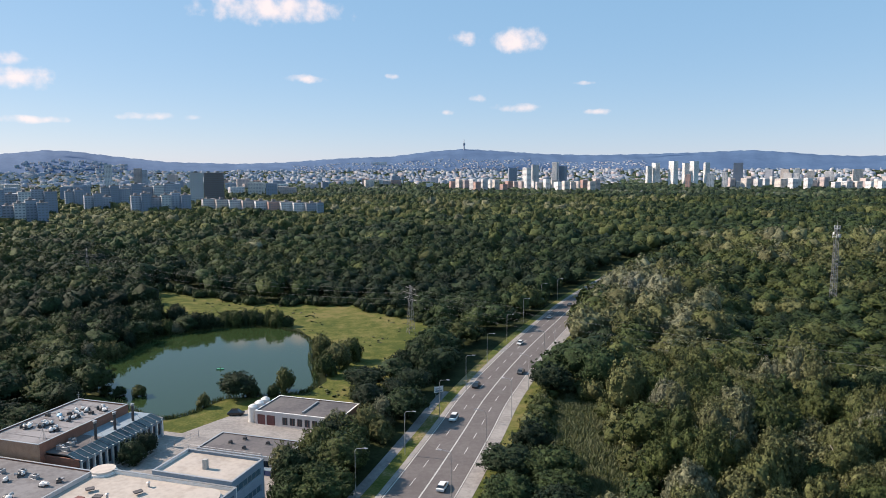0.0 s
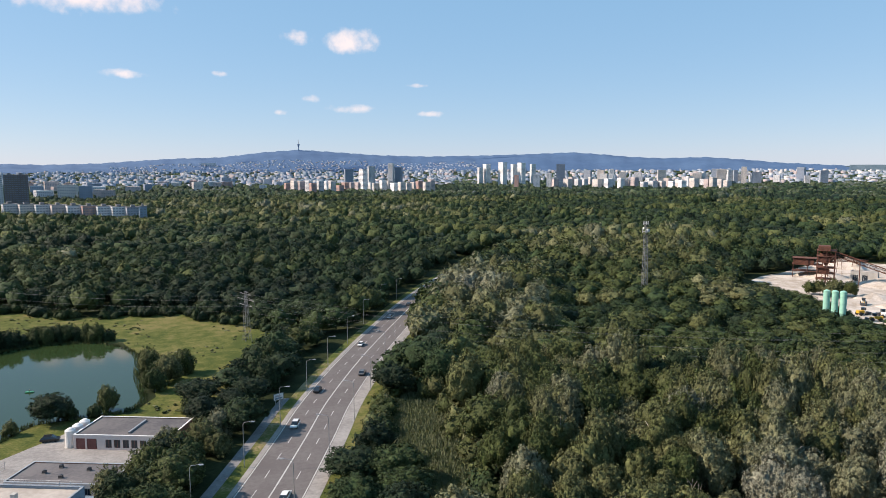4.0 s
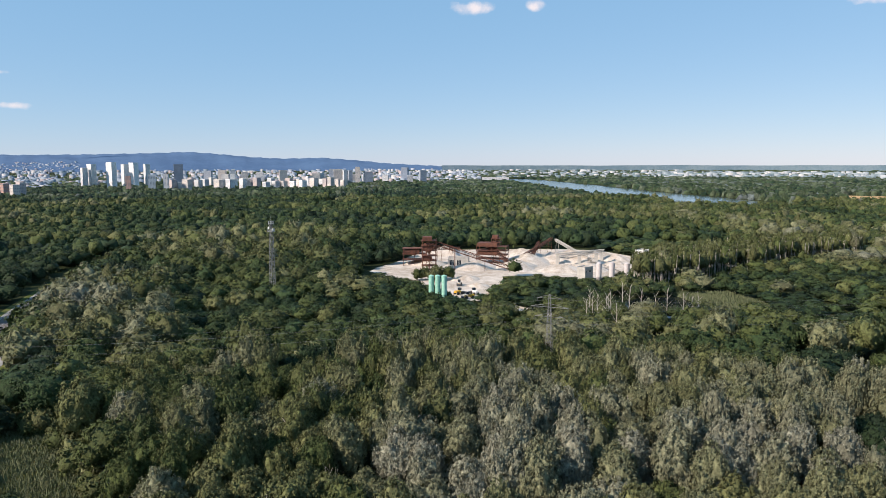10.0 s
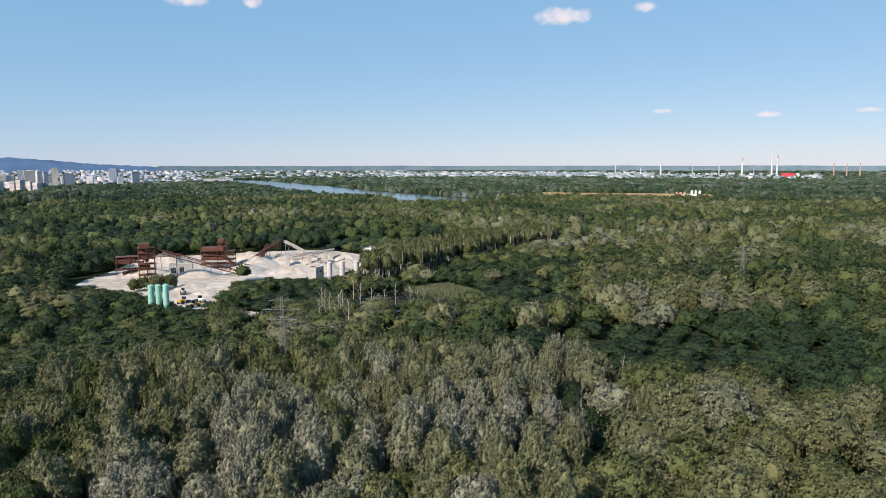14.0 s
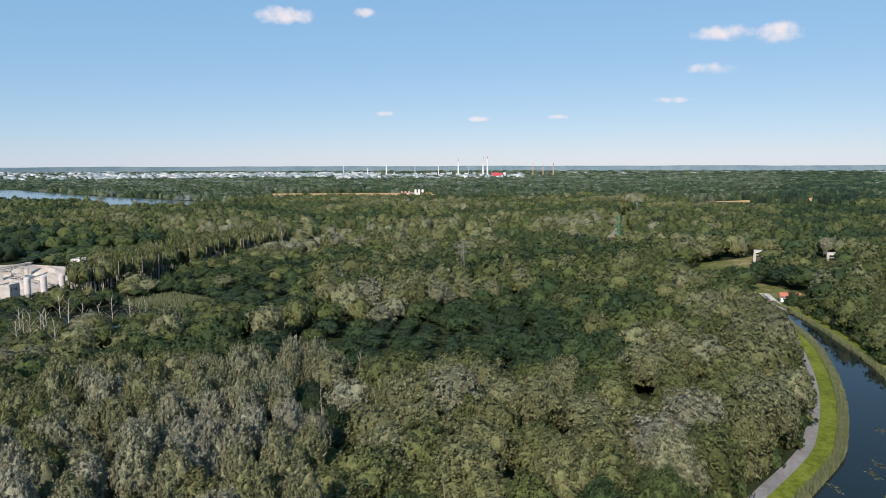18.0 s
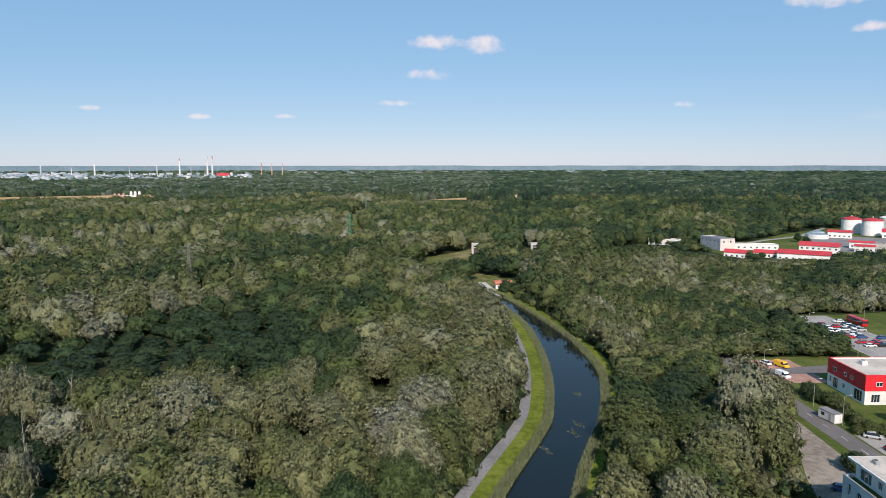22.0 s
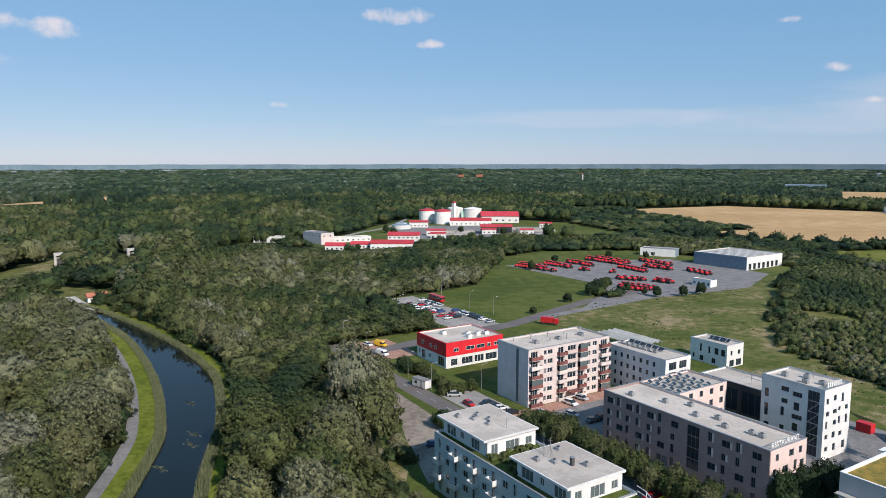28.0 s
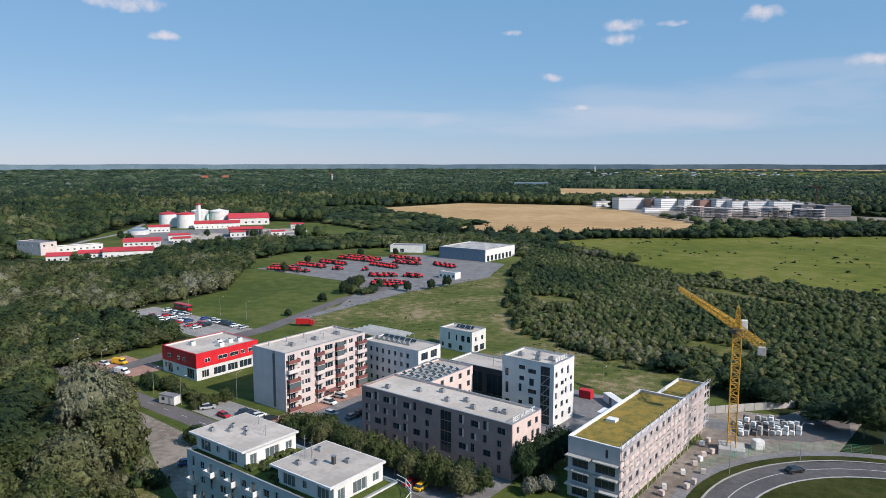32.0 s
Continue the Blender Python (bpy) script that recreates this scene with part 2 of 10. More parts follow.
TAN_BRICK = mat("tan_brick_wall", (0.40, 0.24, 0.16), (0.33, 0.19, 0.125), 0.5, 0.9, 0.2)
BLUE_PANEL = mat("blue_grey_panel", (0.20, 0.27, 0.33), (0.16, 0.22, 0.28), 0.4, 0.5)
METAL = mat("galvanised_steel", (0.42, 0.43, 0.44), (0.34, 0.35, 0.36), 2.0, 0.5, metal=0.6)
PYLON_STEEL = mat("weathered_pylon_steel", (0.20, 0.205, 0.21), (0.15, 0.155, 0.16), 2.0, 0.6)
DARK_METAL = mat("dark_steel", (0.06, 0.06, 0.065), (0.09, 0.09, 0.09), 2.0, 0.5, metal=0.3)
RUST = mat("rusted_steel", (0.15, 0.060, 0.038), (0.10, 0.043, 0.03), 0.6, 0.85)
CRANE_YELLOW = mat("yellow_paint", (0.62, 0.34, 0.03), (0.52, 0.28, 0.03), 0.6, 0.5)
BLUE_TARP = mat("blue_tarpaulin", (0.30, 0.50, 0.62), (0.22, 0.40, 0.52), 1.0, 0.6, 0.3)
MINT = mat("mint_paint", (0.30, 0.58, 0.46), (0.24, 0.50, 0.40), 0.6, 0.5)
GREEN_PAINT = mat("green_paint", (0.05, 0.30, 0.16), (0.04, 0.24, 0.13), 0.6, 0.5)
CONCRETE = mat("concrete", (0.44, 0.42, 0.39), (0.34, 0.325, 0.30), 0.4, 0.9, 0.2)
RAW_BLOCK = mat("raw_blockwork", (0.60, 0.50, 0.46), (0.50, 0.42, 0.385), 0.5, 0.9, 0.2)
TIMBER = mat("weathered_timber", (0.34, 0.24, 0.15), (0.24, 0.17, 0.11), 1.0, 0.85, 0.2)
TILE_RED = mat("clay_tiles", (0.42, 0.15, 0.09), (0.34, 0.12, 0.07), 0.8, 0.8, 0.3)
GLASS = glass_mat("window_glass")
BLUE_GLASS = glass_mat("blue_glass", (0.06, 0.12, 0.16), 0.08)
GREEN_GLASS = glass_mat("green_glass", (0.10, 0.125, 0.13), 0.08)
RUBBER = mat("rubber", (0.025, 0.025, 0.025), (0.04, 0.04, 0.04), 3.0, 0.9)
CAR_PAINT = {}
for cname, cc in (("white", (0.75, 0.75, 0.74)), ("silver", (0.42, 0.43, 0.45)), ("black", (0.018, 0.018, 0.02)), ("red", (0.45, 0.02, 0.025)),
                  ("blue", (0.04, 0.08, 0.22)), ("grey", (0.12, 0.125, 0.13)), ("yellow", (0.75, 0.42, 0.02))):
    CAR_PAINT[cname] = mat(cname + "_car_paint", cc, tuple(v * 0.94 for v in cc), 0.5, 0.25, spec=0.6, spread=0.05)
# haze is put into the hills' blue base colour
HILL = mat("hazed_hill", (0.046, 0.102, 0.200), (0.064, 0.128, 0.232), 0.006, 0.95, spread=0.0)
# the blue-grey tones among these far walls have haze put into them
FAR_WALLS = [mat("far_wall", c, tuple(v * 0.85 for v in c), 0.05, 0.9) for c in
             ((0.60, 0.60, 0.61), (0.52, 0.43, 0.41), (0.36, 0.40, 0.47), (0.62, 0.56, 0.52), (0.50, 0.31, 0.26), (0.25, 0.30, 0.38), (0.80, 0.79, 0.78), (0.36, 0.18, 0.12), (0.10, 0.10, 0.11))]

# ---- mesh helpers ----


def pol(az, r):
    """Place at a bearing in degrees clockwise from +y and a distance."""
    return r * math.sin(radians(az)), r * math.cos(radians(az))


def gz(x, y):
    """Height of the ground: a plain raised far off so that it meets the horizon in the camera's view."""
    r = np.hypot(x, y)
    s = np.clip((r - 2600) / 2250, 0, 1.1)
    el = np.radians(1.5422 - 1.33 * s)
    return np.where(r > 2600, EYE - r * np.tan(el), 0.0)


def np_mesh(name, verts, faces, material, tint=None, smooth=False):
    """A mesh from arrays: verts (n, 3), faces (m, k) of one corner count; tint is one number a vertex."""
    me = bpy.data.meshes.new(name)
    verts, faces = np.asarray(verts, np.float32), np.asarray(faces, np.int32)
    k = faces.shape[1]
    me.vertices.add(len(verts))
    me.vertices.foreach_set("co", verts.ravel())
    me.loops.add(faces.size)
    me.loops.foreach_set("vertex_index", faces.ravel())
    me.polygons.add(len(faces))
    me.polygons.foreach_set("loop_start", np.arange(0, faces.size, k, dtype=np.int32))
    me.polygons.foreach_set("loop_total", np.full(len(faces), k, np.int32))
    if smooth:
        me.polygons.foreach_set("use_smooth", np.ones(len(faces), bool))
    if tint is not None:
        a = me.attributes.new("tint", "FLOAT", "POINT")
        a.data.foreach_set("value", np.asarray(tint, np.float32))
    me.update(calc_edges=True)
    me.materials.append(material)
    return me


def bm_mesh(name, bm, material):
    me = bpy.data.meshes.new(name)
    bmesh.ops.recalc_face_normals(bm, faces=bm.faces)
    bm.to_mesh(me)
    bm.free()
    me.materials.append(material)
    return me


def part(name, data, parent, m=None, label=""):
    """Links mesh data as one part under a thing."""
    ob = new(name, data)
    ob.parent = parent
    if m is not None:
        ob.matrix_basis = m
    if label:
        ob["label"] = label
    return ob


def box_bm(*boxes, bevel=0.0):
    """Boxes (x0, x1, y0, y1, z0, z1) in one bmesh."""
    bm = bmesh.new()
    for x0, x1, y0, y1, z0, z1 in boxes:
        vs = bmesh.ops.create_cube(bm, size=1)["verts"]
        bmesh.ops.transform(bm, verts=vs, matrix=Matrix.Translation(((x0 + x1) / 2, (y0 + y1) / 2, (z0 + z1) / 2))
                            @ Matrix.Diagonal((abs(x1 - x0), abs(y1 - y0), abs(z1 - z0), 1)))
    if bevel:
        bmesh.ops.bevel(bm, geom=bm.edges[:], offset=bevel, segments=1, affect="EDGES")
    return bm


def box(name, b, material, parent=None, bevel=0.0, m=None, label=""):
    me = bm_mesh(name, box_bm(b, bevel=bevel), material)
    return part(name, me, parent, m, label) if parent else new(name, me)


def tube_bm(bm, p, q, r0, r1=None, n=8, caps=True):
    """A tapered rod from p to q added to bm."""
    p, q = Vector(p), Vector(q)
    d = q - p
    g = bmesh.ops.create_cone(bm, cap_ends=caps, segments=n, radius1=r0, radius2=r0 if r1 is None else r1, depth=d.length)
    bmesh.ops.transform(bm, verts=g["verts"], matrix=Matrix.Translation((p + q) / 2) @ d.to_track_quat("Z", "Y").to_matrix().to_4x4())
    return bm


def tubes(*rods, n=6):
    bm = bmesh.new()
    for r in rods:
        tube_bm(bm, r[0], r[1], r[2], r[3] if len(r) > 3 else None, n)
    return bm


def thing(name, m, label, category, group=""):
    e = new(name)
    e.matrix_basis = m
    e.empty_display_size = 0.5
    return tagged(e, label, category, group)


def sheet(name, pts, z, material, label="", category="", parent=None, edge=0.0):
    """A flat patch of ground from its outline."""
    bm = bmesh.new()
    vs = [bm.verts.new((x, y, float(gz(x, y)) + z)) for x, y in pts]
    f = bm.faces.new(vs)
    if f.normal.z < 0:
        f.normal_flip()
    f.normal_update()
    if f.normal.z < 0:
        bmesh.ops.reverse_faces(bm, faces=[f])
    bmesh.ops.triangulate(bm, faces=bm.faces[:])
    me = bpy.data.meshes.new(name)
    bm.to_mesh(me)
    bm.free()
    me.materials.append(material)
    ob = new(name, me)
    if parent:
        ob.parent = parent
        return ob
    return tagged(ob, label, category or "ground", kind="structure")


def smooth_line(pts, n=6):
    """Points along a curve through pts (Catmull-Rom)."""
    p = [np.array(a, float) for a in pts]
    p = [2 * p[0] - p[1]] + p + [2 * p[-1] - p[-2]]
    out = []
    for i in range(1, len(p) - 2):
        for j in range(n):
            t = j / n
            out.append(0.5 * (2 * p[i] + (p[i + 1] - p[i - 1]) * t + (2 * p[i - 1] - 5 * p[i] + 4 * p[i + 1] - p[i + 2]) * t * t
                              + (3 * p[i] - p[i - 1] - 3 * p[i + 1] + p[i + 2]) * t ** 3))
    out.append(p[-2])
    return np.array(out)


def beside(line, d):
    """The line shifted to its left by d."""
    t = np.gradient(line, axis=0)
    t /= np.linalg.norm(t, axis=1)[:, None]
    return line + np.stack([-t[:, 1], t[:, 0]], 1) * d


def ribbon(name, line, d0, d1, z, material, label="", category="road", parent=None):
    """A strip along a line from d0 to d1 to its left."""
    a, b = beside(line, d0), beside(line, d1)
    v = np.concatenate([a, b])
    v = np.column_stack([v, gz(v[:, 0], v[:, 1]) + z])
    n = len(line)
    f = np.array([(i, i + 1, n + i + 1, n + i) for i in range(n - 1)])
    if d1 < d0:
        f = f[:, ::-1]
    ob = new(name, np_mesh(name, v, f, material))
    if parent:
        ob.parent = parent
        return ob
    return tagged(ob, label, category, kind="structure")


def inside(x, y, poly):
    """Which of the points lie in the outline."""
    x, y = np.asarray(x), np.asarray(y)
    res = np.zeros(x.shape, bool)
    p = np.asarray(poly)
    j = len(p) - 1
    for i in range(len(p)):
        (xi, yi), (xj, yj) = p[i], p[j]
        if yi != yj:
            c = ((yi > y) != (yj > y)) & (x < (xj - xi) * (y - yi) / (yj - yi) + xi)
            res ^= c
        j = i
    return res


def near_line(x, y, line, lo, hi):
    """Points whose signed distance to the left of the line is between lo and hi."""
    x, y = np.asarray(x), np.asarray(y)
    best, sign = np.full(x.shape, 1e9), np.zeros(x.shape)
    for (ax, ay), (bx, by) in zip(line[:-1], line[1:]):
        dx, dy = bx - ax, by - ay
        t = np.clip(((x - ax) * dx + (y - ay) * dy) / (dx * dx + dy * dy), 0, 1)
        d = np.hypot(x - ax - t * dx, y - ay - t * dy)
        s = np.sign(dx * (y - ay) - dy * (x - ax))
        sign = np.where(d < best, s, sign)
        best = np.minimum(best, d)
    d = best * sign
    return (d > lo) & (d < hi)


# street grid of the settlement: a runs along its streets, b away from them
GRID = Matrix.Rotation(radians(162.7), 4, "Z")
GRID2 = Matrix.Rotation(radians(-17.0), 4, "Z")


def grid(a, b, z=0.0, turn=0.0):
    return GRID @ pose(a, b, z, 0, 0, turn)


def gpt(a, b):
    v = GRID @ Vector((a, b, 0))
    return v.x, v.y


def gpt2(a, b):
    v = GRID2 @ Vector((a, b, 0))
    return v.x, v.y


def grect(a0, a1, b0, b1, f=gpt):
    return [f(a0, b0), f(a1, b0), f(a1, b1), f(a0, b1)]

# ---- plan: outlines of the open ground ----
ROAD = smooth_line([(-28, 70), (-17, 105), (-5.4, 141.3), (5, 178), (13.1, 207.6), (29, 254), (49, 305), (66, 346), (92, 400), (130, 470), (190, 560)], 5)
WATER_L = [(88, -22), (112, -41), (129.8, -55.4), (139, -62.8), (160.9, -81), (175.8, -90.6), (205.9, -105.2), (240.9, -118.5), (279, -129.5), (318, -135), (360, -136)]
WATER_R = [(88, -44), (106, -56), (123.9, -68.8), (143.8, -83.2), (162.5, -98.3), (183.5, -111.5), (205.4, -122.9), (239.4, -132.7), (264.6, -137), (294.6, -141), (330, -144), (360, -144)]
CANAL_L, CANAL_R = smooth_line(WATER_L, 5), smooth_line(WATER_R, 5)
POND_LINE = smooth_line([(-130, 231), (-127, 243), (-119, 250), (-117.9, 277.8), (-107.9, 289), (-94, 298), (-80, 299), (-66, 294), (-53, 276), (-47, 245), (-40.5, 219),
                         (-46, 209), (-65.9, 205), (-71, 193), (-80, 188), (-95, 200), (-112, 216), (-130, 231)], 4)[:-1]
MEADOW = [(-172, 402), (-138, 384), (-98, 352), (-50, 350), (-3, 312), (4, 288), (-3, 262), (-14, 236), (-20, 216), (-30, 204), (-44, 204), (-38, 222), (-46, 262), (-62, 296), (-84, 300), (-108, 294), (-122, 292), (-130, 314), (-158, 356)]
YARD = [gpt2(-150, 60), gpt2(-66, 60), gpt2(-68, 116), gpt2(-76, 134), gpt2(-74, 176), gpt2(-84, 181), gpt2(-108, 181), gpt2(-118, 150), gpt2(-150, 150)]
PIT = [(276, 366), (292, 378), (316, 388), (380, 428), (424, 392), (464, 356), (480, 330), (466, 284), (424, 256), (376, 238), (356, 250), (340, 282), (324, 292), (298, 268), (256, 246), (250, 262), (266, 290), (272, 330)]
PIT_POND = [(300, 204), (340, 186), (352, 160), (328, 136), (292, 148), (288, 176)]
REEDS = [(345, 190), (372, 170), (352, 140), (330, 134), (326, 158)]
RIVER_LINE = [(2330, 2080), (2240, 1840), (1980, 1480), (1700, 1150), (1500, 900), (1330, 660), (1180, 480)]
TOWN = [gpt(-245, 99), gpt(-170, 99), gpt(-126, 70), gpt(-76, 66), gpt(-60, 100), gpt(-40, 96), gpt(20, 100), gpt(30, 150), gpt(-30, 176), gpt(-28, 205), gpt(-60, 212), gpt(-96, 196), gpt(-132, 222),
        gpt(-165, 225), gpt(-200, 214), gpt(-245, 196), gpt(-320, 190), gpt(-322, 158), gpt(-250, 158), gpt(-248, 112)]
LAWN_A = [(250, -264), (176, -246), (171, -262), (171, -310), (182, -357), (200, -366), (240, -390), (277, -391), (283, -388), (245, -318)]
WASTE = [(172, -260), (174, -312), (160, -352), (130, -412), (122, -468), (92, -362), (78, -304), (62, -278), (36, -256), (4, -238), (6, -222), (22, -212), (62, -236), (110, -262)]
YARD_EDGE = [(283, -393), (305, -430), (300, -475), (250, -525), (128, -515), (114, -470), (122, -408), (152, -345), (175, -342), (200, -368)]
WORKS = [(600, -640), (560, -540), (520, -470), (500, -390), (440, -365), (400, -410), (395, -470), (330, -560), (300, -640), (420, -720), (560, -720)]
GREEN = [(140, -608), (80, -668), (-163, -775), (-330, -760), (-300, -560), (-170, -430), (-90, -418), (-48, -440), (20, -455), (70, -540)]
WHEAT_FIELD = [(470, -1000), (391, -1165), (160, -1165), (52, -950), (-4, -840), (20, -702), (82, -680), (122, -664), (225, -655), (262, -700), (232, -768), (330, -840), (440, -930)]
NEW_ESTATE = [(140, -1110), (80, -1130), (-170, -1060), (-330, -1000), (-320, -880), (-150, -900), (-3, -850), (50, -955)]
CLEARING = [(500, -145), (530, -188), (548, -206), (530, -250), (490, -245), (500, -205), (462, -176), (424, -158), (396, -172), (372, -172), (330, -152), (330, -138), (372, -138), (400, -146), (440, -150), (470, -138)]
PYLON_CUT = [(610, -112), (620, -132), (850, -172), (1060, -232), (1060, -208), (850, -156)]
FAR_STRIP = [(1700, 545), (1500, 465), (1560, 110), (1760, 130)]
FAR_STRIP2 = [(1296, -350), (1590, -830), (1420, -750), (1230, -360)]
BRIDGE_CUT = [(600, 960), (640, 940), (900, 1190), (1100, 1360), (1080, 1400), (860, 1220)]
HUT_CUT = [(236, 196), (258, 192), (262, 228), (246, 230)]
SIDE_PATCH = [(38, 212), (48, 198), (47, 165), (40, 132), (26, 130), (24, 165), (28, 200)]
NEAR_BANK = [(-114, 214), (-95, 200), (-80, 188), (-71, 193), (-66, 205), (-46, 209), (-28, 205), (-22, 190), (-40, 178), (-62, 172), (-84, 176), (-104, 192)]
# the next two outlines open the camera's sight to the far fields
STRIP_FRONT = [(1500, 465), (1340, 420), (1380, 100), (1560, 110)]
FAR_WHEAT = [(267, -1374), (171, -1390), (73, -1398), (-24, -1400), (-34, -1960), (137, -1955), (374, -1924)]
OPEN = [FAR_WHEAT, STRIP_FRONT, NEAR_BANK, MEADOW, YARD, PIT, PIT_POND, REEDS, TOWN, LAWN_A, WASTE, YARD_EDGE, WORKS, GREEN, WHEAT_FIELD, NEW_ESTATE, CLEARING, PYLON_CUT, FAR_STRIP, FAR_STRIP2, BRIDGE_CUT, HUT_CUT, SIDE_PATCH, list(POND_LINE)]
RIVER_C = smooth_line(RIVER_LINE, 6)

# ---- ground ----
rad = np.concatenate([[0.0002, 5.0], np.geomspace(20, 4880, 90)])
ang = np.radians(np.linspace(0, 360, 241))[:-1]
R, A = np.meshgrid(rad, ang, indexing="ij")
gx, gy = R * np.sin(A), R * np.cos(A)
gv = np.column_stack([gx.ravel(), gy.ravel(), gz(gx, gy).ravel()])
na = len(ang)
gf = np.array([(i * na + (j + 1) % na, i * na + j, (i + 1) * na + j, (i + 1) * na + (j + 1) % na) for i in range(len(rad) - 1) for j in range(na)])
ground = new("ground", np_mesh("ground", gv, gf[:, ::-1], FLOOR))
tagged(ground, "dark undergrowth and soil of a wooded river plain", "ground", kind="structure")

# the main road
ribbon("road", ROAD, 7.7, -7.5, 0.06, ASPHALT, "grey four-lane asphalt road through the woods")
ribbon("pavement", ROAD, -7.5, -10.8, 0.09, PAVED, "pale concrete paved strip beside the road", "pavement")
ribbon("kerb_strip", ROAD, 9.0, 7.7, 0.09, PAVED, "pale paved strip along the road's edge", "pavement")
ribbon("verge", ROAD, 12.0, 9.0, 0.04, SCRUB, "mown grass verge beside the road", "grass")
ribbon("footpath", ROAD[ROAD[:, 1] < 212], 14.6, 12.0, 0.06, GREY_PAVED, "narrow asphalt footpath behind the verge", "path")
ribbon("verge_east", ROAD, -10.8, -15.5, 0.04, GRASS, "rough grass strip below the road's edge", "grass")

# water, banks and paths of the canal
sheet("canal_water", list(map(tuple, CANAL_L)) + list(map(tuple, CANAL_R[::-1])), 0.05, CANAL, "dark still canal water", "water")
ribbon("bank_west", CANAL_L, 6.6, -0.4, 0.12, BANK, "bright green grassy canal bank", "bank")
ribbon("towpath", CANAL_L, 9.4, 6.4, 0.16, GREY_PAVED, "pale asphalt towpath beside the canal", "path")
ribbon("bank_east", CANAL_R, 0.4, -6.2, 0.12, BANK, "green grassy canal bank under trees", "bank")
sheet("pond_water", list(map(tuple, POND_LINE)), 0.06, POND, "still green pond water", "water")
ribbon("river", RIVER_C, 60, -150, 0.1, RIVER, "wide pale blue river in the distance", "water")
sheet("meadow", MEADOW, 0.05, GRASS, "rough green and yellow meadow behind the pond", "grass")
sheet("near_bank", NEAR_BANK, 0.035, GRASS, "rough grass bank between the pond and the works", "grass")
sheet("yard", YARD, 0.05, PAVED, "pale concrete yard of the works", "pavement")
sheet("gravel_pit", PIT, 0.08, SAND, "pale gravel floor of a quarry yard", "gravel")
sheet("pit_pond", PIT_POND, 0.07, CANAL, "small dark pond beside the quarry", "water")
sheet("reed_patch", REEDS, 0.09, BANK, "light green reeds by the small pond", "grass")
sheet("side_patch", SIDE_PATCH, 0.05, GRASS, "light green reedy clearing in the wood", "grass")
sheet("town_ground", TOWN, 0.03, LAWN, "mown grass between the buildings", "grass")
sheet("lawn_field", LAWN_A, 0.05, LAWN, "mown green lawn behind the car park", "grass")
sheet("waste_field", WASTE, 0.045, SCRUB, "dry patchy grass field behind the houses", "grass")
sheet("yard_grass", YARD_EDGE, 0.04, LAWN, "mown grass round the machinery yard", "grass")
sheet("works_ground", WORKS, 0.05, LAWN, "grass grounds of the water works", "grass")
sheet("green_field", GREEN, 0.05, PASTURE, "wide bright green pasture", "field")
sheet("wheat_field", WHEAT_FIELD, 0.06, WHEAT, "ripe golden wheat field", "field")
sheet("far_wheat_ground", FAR_WHEAT, 0.03, PASTURE, "green field edge beyond the wheat", "field")
sheet("estate_ground", NEW_ESTATE, 0.06, DIRT, "bare building ground of the new estate", "ground")
sheet("clearing", CLEARING, 0.05, SCRUB, "grass clearing by the canal's bend", "grass")
sheet("pylon_cut", PYLON_CUT, 0.05, GRASS, "bright green cutting under the power line", "grass")
sheet("far_strip", FAR_STRIP, 0.05, WHEAT, "pale far field", "field")
sheet("far_strip_east", FAR_STRIP2, 0.05, WHEAT, "pale far field", "field")
sheet("bridge_cut", BRIDGE_CUT, 0.05, PAVED, "pale track across the woods", "road")
sheet("hut_pad", HUT_CUT, 0.06, SAND, "pale gravel pad by a hut", "gravel")

# streets and yards of the settlement
sheet("street", grect(-262, -40, 102.5, 108.8), 0.07, ASPHALT, "grey asphalt street with a dashed line", "road")
sheet("dirt_strip", [gpt(-205, 101), gpt(-128, 97), gpt(-126, 76), gpt(-150, 84), gpt(-170, 92)], 0.06, DIRT, "sandy ground beside the street", "ground")
sheet("car_park", grect(-318, -238, 160, 182.5), 0.07, PAVED, "grey car park", "pavement")
sheet("red_forecourt", grect(-245, -218, 112, 128), 0.06, RED_PAVED, "red and grey block-paved forecourt", "pavement")
sheet("side_street", [gpt(-240, 150), gpt(-232, 108), gpt(-226, 108), gpt(-234, 186), gpt(-255, 250), gpt(-262, 300), gpt(-268, 300), gpt(-262, 250), gpt(-242, 186)], 0.075, ASPHALT, "narrow asphalt side street", "road")
sheet("apartment_court", [gpt(-151.5, 109), gpt(-78, 109), gpt(-78, 126.5), gpt(-125, 126.5), gpt(-125, 159), gpt(-151.5, 159)], 0.066, GREY_PAVED, "asphalt parking court between the houses", "pavement")
sheet("apartment_apron", grect(-151.5, -146, 118, 159), 0.085, RED_PAVED, "red brick paving before the apartment block", "pavement")
sheet("small_car_park", grect(-175, -150, 109.5, 121), 0.075, PAVED, "small pale car park by the street", "pavement")
sheet("back_road", grect(-100, -50, 186, 193), 0.07, GREY_PAVED, "grey service road behind the hotel", "road")
sheet("service_yard", grect(-100, -66.5, 150, 186), 0.06, GREY_PAVED, "grey service yard beside the tower", "pavement")
sheet("building_site", [gpt(-54, 118), gpt(-50, 172), gpt(-58, 186), gpt(-62, 200), gpt(-22, 214), gpt(-24, 186), gpt(-38, 166), gpt(-47, 140)], 0.06, DIRT, "bare trodden ground of a building site", "ground")
sheet("tractor_yard", [(277, -392), (250, -440), (205, -495), (128, -470), (122, -410), (150, -345), (175, -340), (200, -368)], 0.07, GREY_PAVED, "wide grey paved machinery yard", "pavement")
sheet("yard_drive", [(175, -340), (150, -345), (160, -300), (166, -270), (171, -270), (166, -300)], 0.079, GREY_PAVED, "grey drive to the machinery yard", "road")

